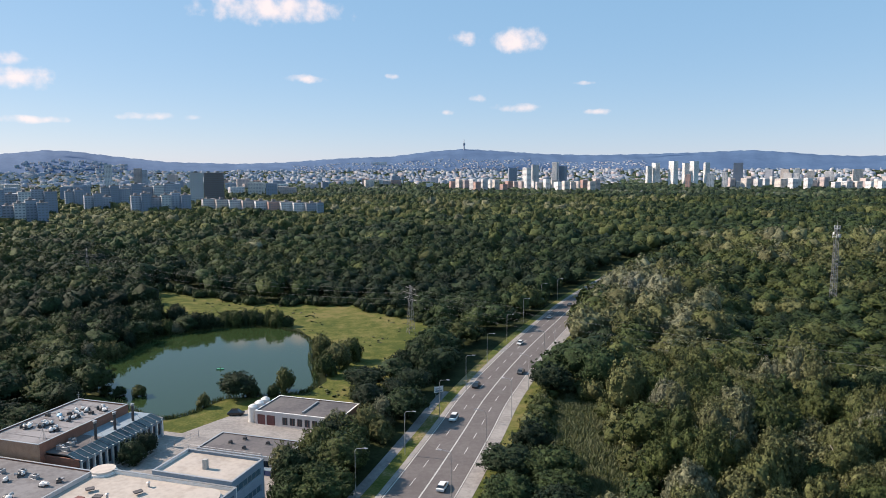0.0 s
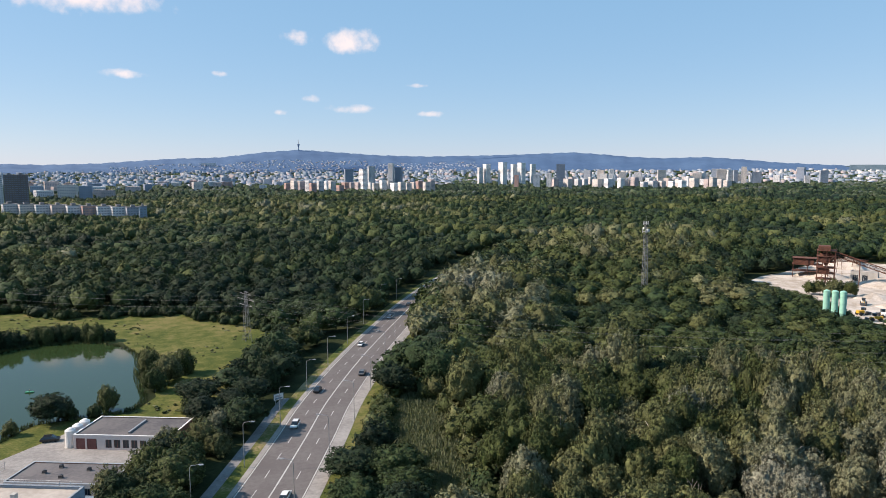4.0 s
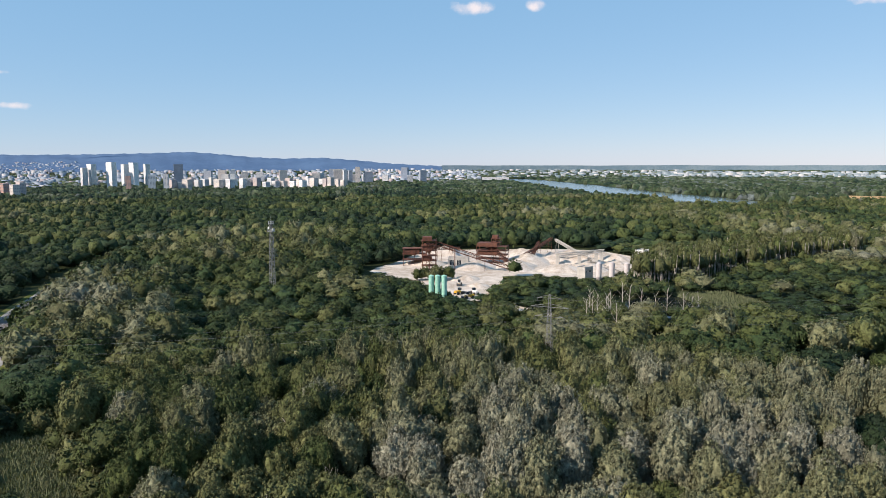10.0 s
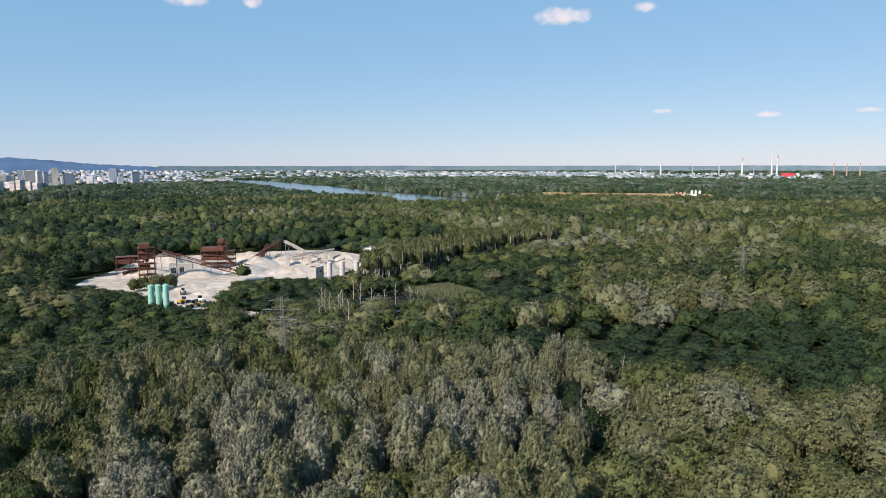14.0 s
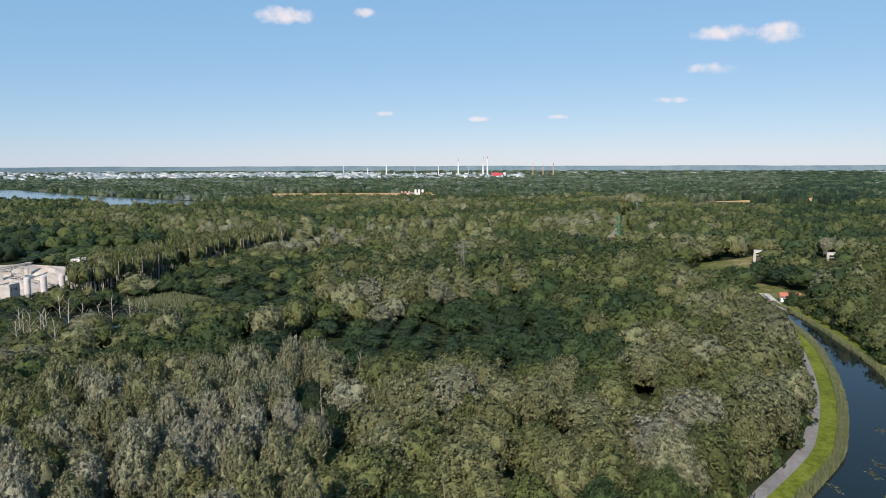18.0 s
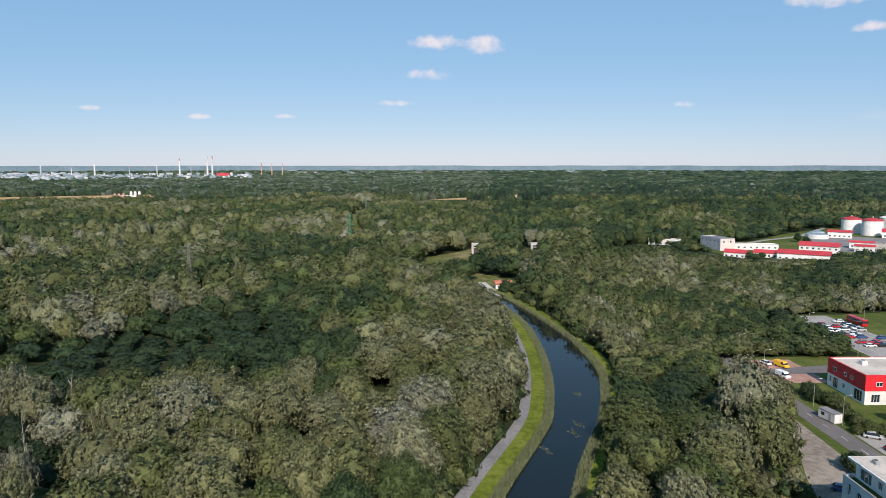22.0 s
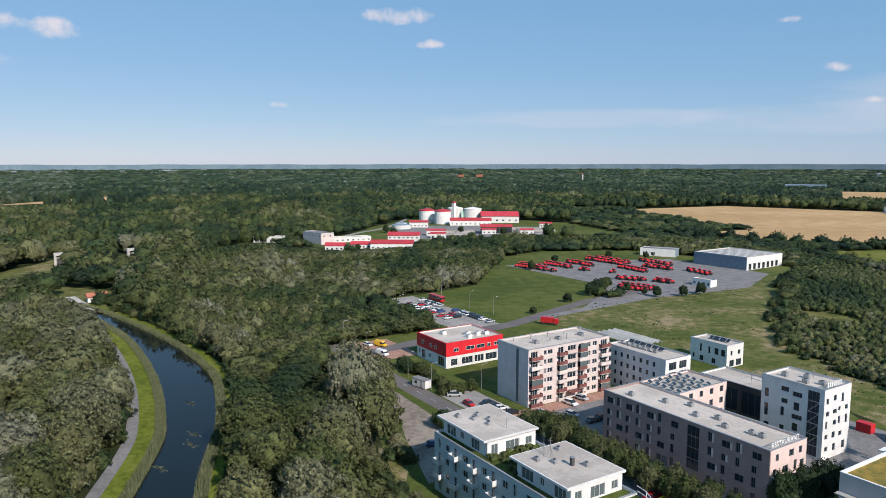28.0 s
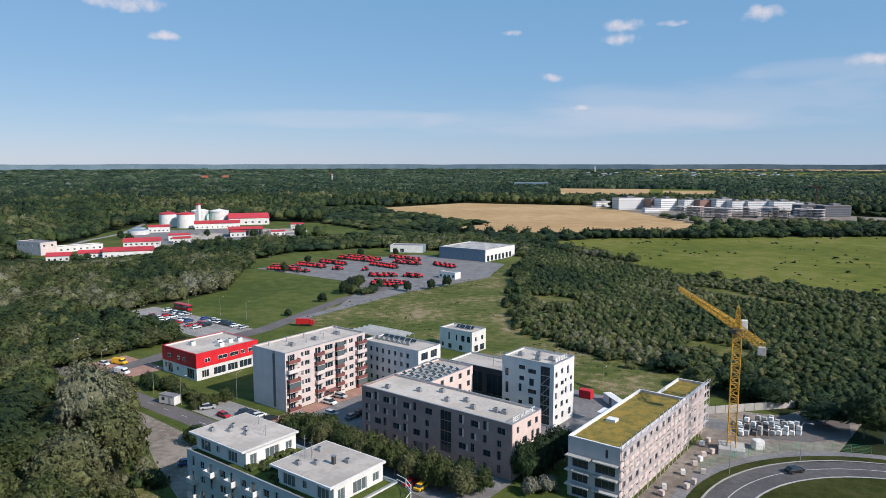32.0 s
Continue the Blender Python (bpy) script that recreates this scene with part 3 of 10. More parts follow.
# roundabout
RC, RR = (-45.0, -139.0), 40.0
th = np.radians(np.linspace(0, 360, 73))
ring = np.stack([RC[0] + RR * np.cos(th), RC[1] + RR * np.sin(th)], 1)
ribbon("roundabout", ring, 4.2, -4.0, 0.07, DARK_ASPHALT, "grey asphalt roundabout with pale kerbs", "road")
ribbon("kerb_outer", ring, -4.0, -4.5, 0.2, CONCRETE, "pale concrete kerb of the roundabout", "kerb")
ribbon("kerb_inner", ring, 4.7, 4.2, 0.2, CONCRETE, "pale concrete kerb of the roundabout", "kerb")
ribbon("roundabout_verge", ring, -4.5, -7.2, 0.1, TURF, "mown grass verge round the roundabout", "grass")
ribbon("roundabout_path", ring, -7.2, -9.8, 0.12, GREY_PAVED, "grey footpath round the roundabout", "path")
sheet("roundabout_island", [tuple(p) for p in beside(ring, 4.7)[:-1]], 0.15, TURF, "mown grass island of the roundabout", "grass")

# trodden ground between the scaffold and the path, and the storage ground behind it
arc0 = [math.atan2(gpt(-53.5, b)[1] - RC[1], gpt(-53.5, b)[0] - RC[0]) for b in (122, 176)]
arc = np.linspace(arc0[0], arc0[1], 14)
sheet("trodden_strip", [gpt(-53.5, 122), gpt(-53.5, 148), gpt(-53.5, 176)] + [(RC[0] + 49.8 * math.cos(q), RC[1] + 49.8 * math.sin(q)) for q in arc[::-1]], 0.052, DIRT, "trodden ground along the scaffold", "ground")
sheet("storage_ground", [(-16, -190), (-18, -204), (-28, -216), (-40, -214), (-38, -199), (-28, -192)], 0.068, ASPHALT, "dark storage ground for building blocks", "ground")

# ---- trees ----
def ico(sub):
    bm = bmesh.new()
    bmesh.ops.create_icosphere(bm, subdivisions=sub, radius=1)
    v = np.array([a.co[:] for a in bm.verts])
    f = np.array([[x.index for x in a.verts] for a in bm.faces])
    bm.free()
    return v, f


ICO = {k: ico(k) for k in (1, 2, 3, 4, 5)}


def crown_arrays(seed, level, lobes, tall, n=0, size=0.04, tuft=0.17, tufts_=9, rag=0.055, wide=0.63, per=1, ball=0.07, deep=1.0):
    """A unit crown (radius about 1, base at 0): one billowing leaf surface over the lobes of its limbs and their rounded tufts, with n sprays of leaves on it, per leaves to a spray."""
    g = np.random.default_rng(seed)
    az = np.arange(lobes) * 2.39996 + g.uniform(0, 6.28)
    up = np.clip((np.arange(lobes) + 0.5) / lobes * 1.15 - 0.12 + g.normal(size=lobes) * 0.08, -0.15, 0.98)
    lr_scale = (9 / lobes) ** 0.35
    c = np.stack([np.cos(az) * np.sqrt(1 - up ** 2), np.sin(az) * np.sqrt(1 - up ** 2), up], 1) * (wide * g.uniform(0.82, 1.12, (lobes, 1)))
    lr = g.uniform(0.27, 0.40, lobes) * lr_scale
    dv, df = ICO[level]
    r = np.full(len(dv), 0.36)
    if tufts_:
        k = np.repeat(np.arange(lobes), tufts_)
        e = g.normal(size=(len(k), 3)) + c[k] / wide * 0.9
        e /= np.linalg.norm(e, axis=1)[:, None]
        tc, tr = c[k] + e * lr[k][:, None] * 1.06, tuft * g.uniform(0.7, 1.35, len(k))
    for m_, q_, flat in ((c, lr, 1.0), (tc, tr, 0.66) if tufts_ else (c, lr, 1.0)):   # lobes, and flattened tufts on them
        w_ = np.array([1, 1, 1 / flat])
        d2, c2_ = dv * w_, m_ * w_
        aa, bb = (d2 ** 2).sum(1)[:, None], d2 @ c2_.T
        disc = bb ** 2 - aa * ((c2_ ** 2).sum(1) - q_ ** 2)
        r = np.maximum(r, np.where(disc > 0, (bb + np.sqrt(np.maximum(disc, 0))) / aa, 0).max(1))
    r = r * (1 + rag * g.normal(size=len(dv)))
    V = dv * r[:, None]
    keep = (dv[df][:, :, 2] > -0.42).any(1)
    F = df[keep]
    used = np.unique(F)
    back = np.zeros(len(V), int)
    back[used] = np.arange(len(used))
    V, F = V[used], back[F]
    if n:
        t = V[F]
        nr = np.cross(t[:, 1] - t[:, 0], t[:, 2] - t[:, 0])
        ar = np.linalg.norm(nr, axis=1)
        j = g.choice(len(F), n, p=ar / ar.sum())
        w = g.dirichlet((1, 1, 1), n)
        p = (t[j] * w[:, :, None]).sum(1)
        d = nr[j] / ar[j][:, None]
        if per > 1:
            p, d = np.repeat(p, per, 0), np.repeat(d, per, 0)
            n = len(p)
            e = g.normal(size=(n, 3))
            e /= np.linalg.norm(e, axis=1)[:, None]
            e = e + d * 0.7 + np.array([0, 0, 0.15])
            p, d = p + e * ball * g.uniform(0.5, 1.15, (n, 1)), d * 0.5 + e * 0.6
        else:
            p = p + d * size * g.uniform(0.1, 1.5, (n, 1))
        m = d + g.normal(size=(n, 3)) * 0.4 + np.array([0, 0, 0.2])
        m /= np.linalg.norm(m, axis=1)[:, None]
        u = np.cross(m, g.normal(size=(n, 3)))
        u /= np.linalg.norm(u, axis=1)[:, None] + 1e-6
        v = np.cross(m, u)
        s = size * g.uniform(0.5, 1.4, (n, 1))
        q = np.stack([p - u * s * 0.8 - v * s * 0.5, p + u * s * 0.8 - v * s * g.uniform(0.2, 0.7, (n, 1)), p + v * s * g.uniform(0.7, 1.3, (n, 1))], 1)
        F = np.concatenate([F, np.arange(3 * n).reshape(-1, 3) + len(V)])
        V = np.concatenate([V * deep, q.reshape(-1, 3)])
    V = V.copy()
    V[:, 2] = (V[:, 2] + 0.42) * tall
    return V, F


def trunk_arrays(seed, height, r, limbs=4):
    g = random.Random(seed)
    bm = bmesh.new()
    top = Vector((g.uniform(-0.3, 0.3), g.uniform(-0.3, 0.3), height * 0.62))
    tube_bm(bm, (0, 0, -0.3), (top.x * 0.4, top.y * 0.4, height * 0.3), r, r * 0.75, 7)
    tube_bm(bm, (top.x * 0.4, top.y * 0.4, height * 0.3), top, r * 0.75, r * 0.4, 7)
    for i in range(limbs):
        a = i * 6.283 / limbs + g.uniform(-0.5, 0.5)
        z = height * g.uniform(0.3, 0.55)
        tube_bm(bm, (top.x * 0.5, top.y * 0.5, z), (math.cos(a) * height * 0.2, math.sin(a) * height * 0.2, z + height * 0.22), r * 0.4, r * 0.15, 5)
    return bm


# crowns for single trees, near and farther off, and for the woods
CROWNS = [crown_arrays(11 + i, 4, 9 + i % 4, t, 460, 0.040, 0.12, 6, 0.03, wide=0.60, per=14, ball=0.07, deep=0.90) for i, t in enumerate((1.0, 1.15, 0.95, 1.25, 1.05, 1.1))]
SMALL = [crown_arrays(21 + i, 3, 10 + i % 3, t, 260, 0.048, 0.14, 5, 0.03, wide=0.60, per=10, ball=0.08, deep=0.89) for i, t in enumerate((1.0, 1.15, 0.95, 1.25, 1.05, 1.1))]
MID = [crown_arrays(31 + i, 3, 10 + i % 3, t, 110, 0.070, 0.16, 4, 0.04, per=7, ball=0.095, deep=0.88) for i, t in enumerate((1.0, 1.15, 0.95, 1.1, 1.0, 1.2))]
MID_FAR = [crown_arrays(41 + i, 2, 9 + i % 3, t, 50, 0.10, 0.18, 3, 0.08, per=5, ball=0.12, deep=0.87) for i, t in enumerate((1.0, 1.15, 0.95, 1.1, 1.0, 1.2))]
TRUNKS = [bm_mesh("trunk", trunk_arrays(50 + i, 16, 0.28), BARK if i % 3 else PALE_BARK) for i in range(4)]
TINTS = (0.02, 0.2, 0.38, 0.55, 0.78, 1.0, 0.46, 0.63, 0.7, 0.86)
CROWN_MESH = {}


def crown_mesh(i, tint_i, small):
    if (i, tint_i, small) not in CROWN_MESH:
        V, F = (SMALL if small else CROWNS)[i]
        CROWN_MESH[i, tint_i, small] = np_mesh("crown", V, F, LEAF, np.full(len(V), TINTS[tint_i]), smooth=True)
    return CROWN_MESH[i, tint_i, small]


LABELS = ("dark green broadleaf tree with a dense crown", "green broadleaf tree with a rounded crown", "fresh green broadleaf tree with a rounded crown",
          "olive green tree with a broad crown", "grey-green poplar with a loose crown", "silvery white poplar with a loose crown",
          "olive green broadleaf tree with a full crown", "grey-olive poplar with a full crown", "grey-green poplar with a full crown", "pale grey-green poplar with a loose crown")


def tree(x, y, h, radius, tint_i, g, name="tree", label=None, low=0.22):
    """A tree: trunk with limbs, and a crown of clumps."""
    e = thing(name, Matrix.Translation((x, y, float(gz(x, y)))) @ Matrix.Rotation(g.uniform(0, 6.28), 4, "Z"), label or LABELS[tint_i], "tree", "trees of the wood")
    t = part("trunk", TRUNKS[g.integers(4)], e)
    t.scale = (h / 16,) * 3
    i = int(g.integers(len(CROWNS)))
    small = radius < 3.4 or math.hypot(x, y) > 150
    c = part("crown", crown_mesh(i, tint_i, small), e)
    top = (SMALL if small else CROWNS)[i][0][:, 2].max()
    c.location = (0, 0, h * low)
    c.scale = (radius, radius, h * (1 - low) / top)
    return e


def wood_noise(x, y, s):
    v = (np.sin(x / s + 1.3 * np.sin(y / s * 0.7 + 1)) + np.sin(y / s * 1.1 + 1.7 * np.sin(x / s * 0.6 + 2)) + 0.6 * np.sin((x + y) / s * 1.9)) / 2.6
    return v


# stands of one kind: outline, tint, unevenness
STANDS = [([(247, 98), (285, 63), (309, 20), (249, -1), (228, 14), (212, 53), (219, 73)], 0.13, 0.14),
          ([(265, 69), (297, 54), (334, 12), (295, -22), (248, -7), (235, 1), (218, 32), (207, 50)], 0.16, 0.16),
          ([(299, 97), (351, 49), (433, -26), (383, -28), (323, 21), (279, 61), (264, 85)], 0.60, 0.14),
          ([(171, 27), (199, 11), (196, -16), (194, -28), (161, -51), (117, -17), (119, -1)], 0.66, 0.08),
          ([(242, 75), (282, 65), (318, 17), (294, -17), (257, -43), (226, -51), (197, -21), (222, 5), (223, 37), (207, 60)], 0.15, 0.13),
          ([(194, 63), (193, 49), (166, 28), (142, 23), (135, 31), (160, 42)], 0.12, 0.14),
          ([(369, -94), (377, -139), (216, -105), (157, -75), (138, -58), (165, -50), (227, -46)], 0.58, 0.22),
          ([(53, 297), (83, 366), (149, 354), (130, 295), (85, 235), (51, 263)], 0.68, 0.14),
          ([(151, 377), (192, 369), (152, 260), (154, 220), (112, 216), (100, 237), (86, 225), (92, 252)], 0.43, 0.12),
          ([(122, 296), (190, 303), (221, 243), (204, 170), (182, 147), (149, 190), (97, 238)], 0.22, 0.18),
          ([(181, 496), (290, 605), (356, 569), (262, 377), (204, 350), (167, 397)], 0.5, 0.14),
          ([(154, -132), (179, -169), (163, -164), (116, -117), (121, -111)], 0.78, 0.10)]


def tint_at(x, y, g):
    """Species and tone by place: silvery poplars east of the road, olive by the canal, dark beyond it, lifted by
    painted haze far out.
    """
    az, r = np.degrees(np.arctan2(x, y)), np.hypot(x, y)
    az = np.where(az < -90, az + 360, az)
    n = 0.9 * wood_noise(x, y, 26) + 0.6 * wood_noise(x + 90, y - 40, 9) + 0.6 * wood_noise(x - 50, y, 80)
    t = 0.36 + 0.26 * n
    t = np.where((az > 14) & (az < 46) & (r < 215), 0.47 + 0.16 * n, t)
    t = np.where((az > 8) & (az < 40) & (r < 150), 0.49 + 0.14 * n, t)
    t = np.where((az > 27) & (az < 40) & (r > 115) & (r < 215), 0.52 + 0.2 * n, t)
    t = np.where((az >= 38) & (az < 79) & (r > 105) & (r < 224), 0.75 + 0.14 * n, t)
    t = np.where((az >= 79) & (az < 116) & (r < 235), 0.47 + 0.28 * n, t)
    t = np.where((az > 60) & (az < 96) & (r >= 228) & (r < 310), 0.25 + 0.18 * n, t)
    t = np.where((az >= 96) & (az < 118) & (r >= 235) & (r < 420), 0.58 + 0.28 * n, t)
    t = np.where((az >= 112) & (az < 152) & (r < 330), 0.33 + 0.26 * n, t)
    t = np.where((az >= 124) & (az < 152) & (r < 230), 0.39 + 0.32 * n, t)
    t = np.where((az > 76) & (az < 118) & (r >= 310) & (r <= 640), 0.46 + 0.28 * n, t)
    t = np.where((r > 640) & (az > 60), np.where(az > 112, 0.27, 0.42) + 0.2 * n, t)
    t = np.where((az < 14) & (r < 700), 0.15 + 0.2 * n, t)
    t = np.where((az > 14) & (az < 34) & (r > 225) & (r < 320), 0.44 + 0.22 * n, t)
    t = np.where((az > 12.5) & (az < 27) & (r > 310) & (r < 410), 0.70 + 0.16 * n, t)
    t = np.where((az > 23) & (az < 44) & (r > 258) & (r < 345), 0.30 + 0.16 * n, t)
    t = np.where((az < 46) & (az > 13) & (r >= 410) & (r < 1500), 0.24 + 0.24 * n, t)
    for poly, base, part_ in STANDS:
        t = np.where(inside(x, y, poly), base + part_ * n, t)
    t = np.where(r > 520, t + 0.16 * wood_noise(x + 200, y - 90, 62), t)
    # tint lifted far out, for haze put into the colour
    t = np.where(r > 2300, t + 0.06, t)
    return np.clip(t + g.normal(size=np.shape(x)) * 0.10, 0, 1)


LOW_BEFORE = [((104.8, 105.5, 112, 117, 118), (0, 1385, 1400, 1400, 0)), ((36, 38, 40.4, 42.9, 44, 45.4, 47.5, 48.5, 49.4, 53.3, 56.2, 58.4, 59.5), (445, 445, 427, 393, 365, 356, 405, 434, 442, 441, 436, 492, 492)),
              ((105.6, 108.4, 110.0, 111.4, 111.8, 114.2, 114.6, 116.4), (490, 505, 560, 560, 400, 400, 585, 585)),
              ((121.2, 122.4, 123.6, 126.2, 127.0, 129.2, 130.0, 131.6, 132.0, 136.0, 137.0), (610, 610, 630, 630, 592, 592, 570, 570, 558, 590, 590))]


def height_at(x, y, g, tint=None):
    """Heights by place, lower where trees would hide buildings from the camera; pale poplars stand out over the dark
    trees between them.
    """
    az, r = np.degrees(np.arctan2(x, y)), np.hypot(x, y)
    az = np.where(az < -90, az + 360, az)
    h = 15.5 + 2.5 * wood_noise(x, y, 55)
    h = np.where((az < 10) & (r < 350), 11.5 + 2 * wood_noise(x, y, 30), h)
    h = np.where((az > 22) & (az < 62) & (r > 255) & (r < 420), 10.5 + 2 * wood_noise(x, y, 40), h)
    h = np.where((az > 118) & (r > 150) & (r < 420), 12.5 + 2 * wood_noise(x, y, 40), h)
    h = np.where((az > 122) & (r > 205) & (r < 300), 9.0 + 1.5 * wood_noise(x, y, 30), h)
    h = np.where((az > 126) & (r > 245) & (r < 640), 6.3 + 1.5 * wood_noise(x, y, 30), h)
    h = np.where((az > 150) & (r > 480) & (r < 1100), 6.0 + 1.5 * wood_noise(x, y, 30), h)
    h = np.where((az > 171) & (r > 690) & (r < 920), 9.5 + 2.5 * wood_noise(x, y, 30), h)
    h = np.where((az > 55) & (az < 77) & (r > 300) & (r < 640), 8.5 + 1.5 * wood_noise(x, y, 30), h)
    h = np.where((np.hypot(x - 335, y - 200) < 30) | (np.hypot(x - 262, y - 240) < 26), 8.0, h)
    for poly, lift in ((STANDS[0][0], 0.68), (STANDS[1][0], 0.72), (STANDS[5][0], 0.72), (STANDS[9][0], 0.9), (STANDS[3][0], 1.08), (STANDS[11][0], 1.35)):
        h = np.where(inside(x, y, poly), h * lift, h)
    if tint is not None:
        h = h * np.clip(0.78 + 0.5 * tint, 0.78, 1.2)
    h = h * (1 + 0.12 * wood_noise(x + 40, y, 11)) * np.where(r > 480, 1 + 0.22 * wood_noise(x - 300, y, 48), 1)
    h = h * g.uniform(0.80, 1.14, np.shape(x))
    for bear, dist in LOW_BEFORE:   # tops cut to the camera's sight lines to quarry, weir, works and far field
        d = np.interp(az, bear, dist, left=0, right=0)
        h = np.where((r < d) & (r > 190), np.minimum(h, np.maximum(EYE * (1 - r / np.maximum(d, 1)), 1.5)), h)
    return h


def spots(r0, r1, space, g, jitter=0.42, az0=-46.0, az1=206.0):
    """Free places for trees on an uneven grid within a sector."""
    n = int(r1 / space) + 1
    ii = np.arange(-n, n + 1) * space
    x, y = [a.ravel() for a in np.meshgrid(ii, ii)]
    x = x + g.uniform(-jitter, jitter, x.shape) * space
    y = y + g.uniform(-jitter, jitter, y.shape) * space
    r, az = np.hypot(x, y), np.degrees(np.arctan2(x, y))
    az = np.where(az < -100, az + 360, az)
    ok = (r >= r0) & (r < r1) & (az > az0) & (az < az1)
    x, y = x[ok], y[ok]
    return free(x, y)


def free(x, y):
    bad = np.zeros(x.shape, bool)
    for p in OPEN:
        bad |= inside(x, y, p)
    bad |= near_line(x, y, ROAD[ROAD[:, 1] < 215], -17, 17) | near_line(x, y, ROAD[ROAD[:, 1] > 200], -15, 15)
    bad |= near_line(x, y, CANAL_L, -12, 13.2)
    bad |= near_line(x, y, CANAL_R, -8.8, 12)
    bad |= near_line(x, y, RIVER_C, -165, 72)
    bad |= np.hypot(x - RC[0], y - RC[1]) < RR + 15
    bad |= inside(x, y, [(-60, -60), (120, -105), (20, -250), (-120, -250), (-120, -60)]) & (np.hypot(x, y) < 190)
    bad |= inside(x, y, SHRUBLAND) | inside(x, y, TOWN_EDGE) | inside(x, y, STAND)
    return x[~bad], y[~bad]


STAND = [(350, 222), (358, 209), (418, 196), (505, 190), (583, 165), (610, 190), (560, 225), (480, 235), (400, 240)]
SHRUBLAND = [(-2, -240), (34, -254), (60, -276), (76, -302), (90, -360), (108, -455), (118, -480), (138, -590), (98, -545), (50, -495), (12, -452), (-48, -437), (-90, -417), (-170, -430), (-220, -330), (-150, -215), (-60, -200), (-30, -216)]
TOWN_EDGE = [(172, -168), (150, -146), (128, -124), (104, -106), (88, -92), (70, -70), (60, -110), (110, -150), (160, -175)]

NEAR_R = 222.0
gt = np.random.default_rng(21)
tx, ty = spots(84, NEAR_R, 12.2, gt, 0.36)
ta = np.degrees(np.arctan2(tx, ty))
young = (ta > 17) & (ta < 76)
nx, ny = spots(84, NEAR_R, 7.4, gt, az0=17, az1=76)
tx, ty = np.concatenate([tx[~young], nx]), np.concatenate([ty[~young], ny])
young = np.arange(len(tx)) >= (~young).sum()
tt = tint_at(tx, ty, gt)
hh = height_at(tx, ty, gt, tt)
KIND = np.where(tt < 0.46, 0, np.where(tt < 0.68, 1, 2))
NAMES = ("broadleaf_tree", "poplar_tree", "white_poplar_tree")
rest = np.zeros(len(tx), bool)
trad = np.where(young, gt.uniform(3.8, 5.3, len(tx)), gt.uniform(6.0, 8.6, len(tx)) * (0.84 + 0.3 * tt))
for k in range(3):
    ids = np.where(KIND == k)[0]
    ids = ids[np.argsort(np.hypot(tx[ids], ty[ids]))]
    rest[ids[122:]] = True
    for i in ids[:122]:
        tree(tx[i], ty[i], hh[i], float(trad[i]), int(np.argmin(np.abs(np.array(TINTS) - tt[i]))), gt, NAMES[k], low=0.36 if young[i] else 0.24)


def forest(name, x, y, h, rad_, tint, templates, label, g, low=0.12, leaf=None):
    """Many trees joined into one mesh."""
    V, F, T, base = [], [], [], 0
    pick = g.integers(len(templates), size=len(x))
    turn = g.uniform(0, 6.283, len(x))
    z0 = gz(x, y)
    for i, (tv, tf) in enumerate(templates):
        k = np.where(pick == i)[0]
        if not len(k):
            continue
        top = tv[:, 2].max()
        c, s = np.cos(turn[k])[:, None], np.sin(turn[k])[:, None]
        px = (tv[None, :, 0] * c - tv[None, :, 1] * s) * rad_[k][:, None] + x[k][:, None]
        py = (tv[None, :, 0] * s + tv[None, :, 1] * c) * rad_[k][:, None] + y[k][:, None]
        pz = tv[None, :, 2] / top * (h[k] * (1 - low))[:, None] + (h[k] * low + z0[k])[:, None]
        V.append(np.stack([px, py, pz], 2).reshape(-1, 3))
        F.append((tf[None] + (np.arange(len(k)) * len(tv))[:, None, None] + base).reshape(-1, 3))
        T.append(np.repeat(tint[k], len(tv)))
        base += len(k) * len(tv)
    ob = new(name, np_mesh(name, np.concatenate(V), np.concatenate(F), leaf or LEAF, np.concatenate(T), smooth=True))
    return tagged(ob, label, "woods", kind="stuff")


NEAR_MIX = SMALL
if rest.any():
    forest("woods_behind_the_front_trees", tx[rest], ty[rest], hh[rest], trad[rest], tt[rest], NEAR_MIX, "mixed green and grey woods seen from above", gt, low=0.2)
THICKET = [crown_arrays(131 + i, 2, 8, t, 40, 0.11, 0.2, 3, 0.08, per=5, ball=0.13, deep=0.88) for i, t in enumerate((1.0, 1.3, 1.1))]
for part_, r0_, r1_, kinds_ in (("woods", NEAR_R, 345, MID), ("woods_behind", 345, 560, MID_FAR)):
    mx, my = spots(r0_, r1_, 11.0, gt, 0.38)
    mt = tint_at(mx, my, gt)
    mh = height_at(mx, my, gt, mt)
    forest(part_, mx, my, mh, gt.uniform(6.2, 9.4, len(mx)) * (0.55 + 0.45 * np.clip(mh / 15, 0, 1.2)), mt, kinds_, "mixed green woods seen from above", gt, low=0.14, leaf=LEAF_FAR)
lx, ly = spots(238, 640, 7.6, gt, az0=117, az1=175)
lt = np.clip(tint_at(lx, ly, gt) + 0.1 + 0.14 * wood_noise(lx, ly, 19), 0, 1)
forest("thickets", lx, ly, np.minimum(height_at(lx, ly, gt, lt) * 1.12, 12.5), gt.uniform(3.4, 5.4, len(lx)), lt, THICKET, "dense green thickets before the works", gt, low=-0.05, leaf=LEAF_FAR)
FAR = [crown_arrays(61 + i, 2, 7, t, 60, 0.13, 0.2, 2, 0.10, deep=0.94) for i, t in enumerate((0.9, 1.05, 0.8, 1.0, 0.95))]
fx, fy = spots(560, 1350, 13.0, gt, 0.42)
ft = tint_at(fx, fy, gt)
fh = height_at(fx, fy, gt, ft)
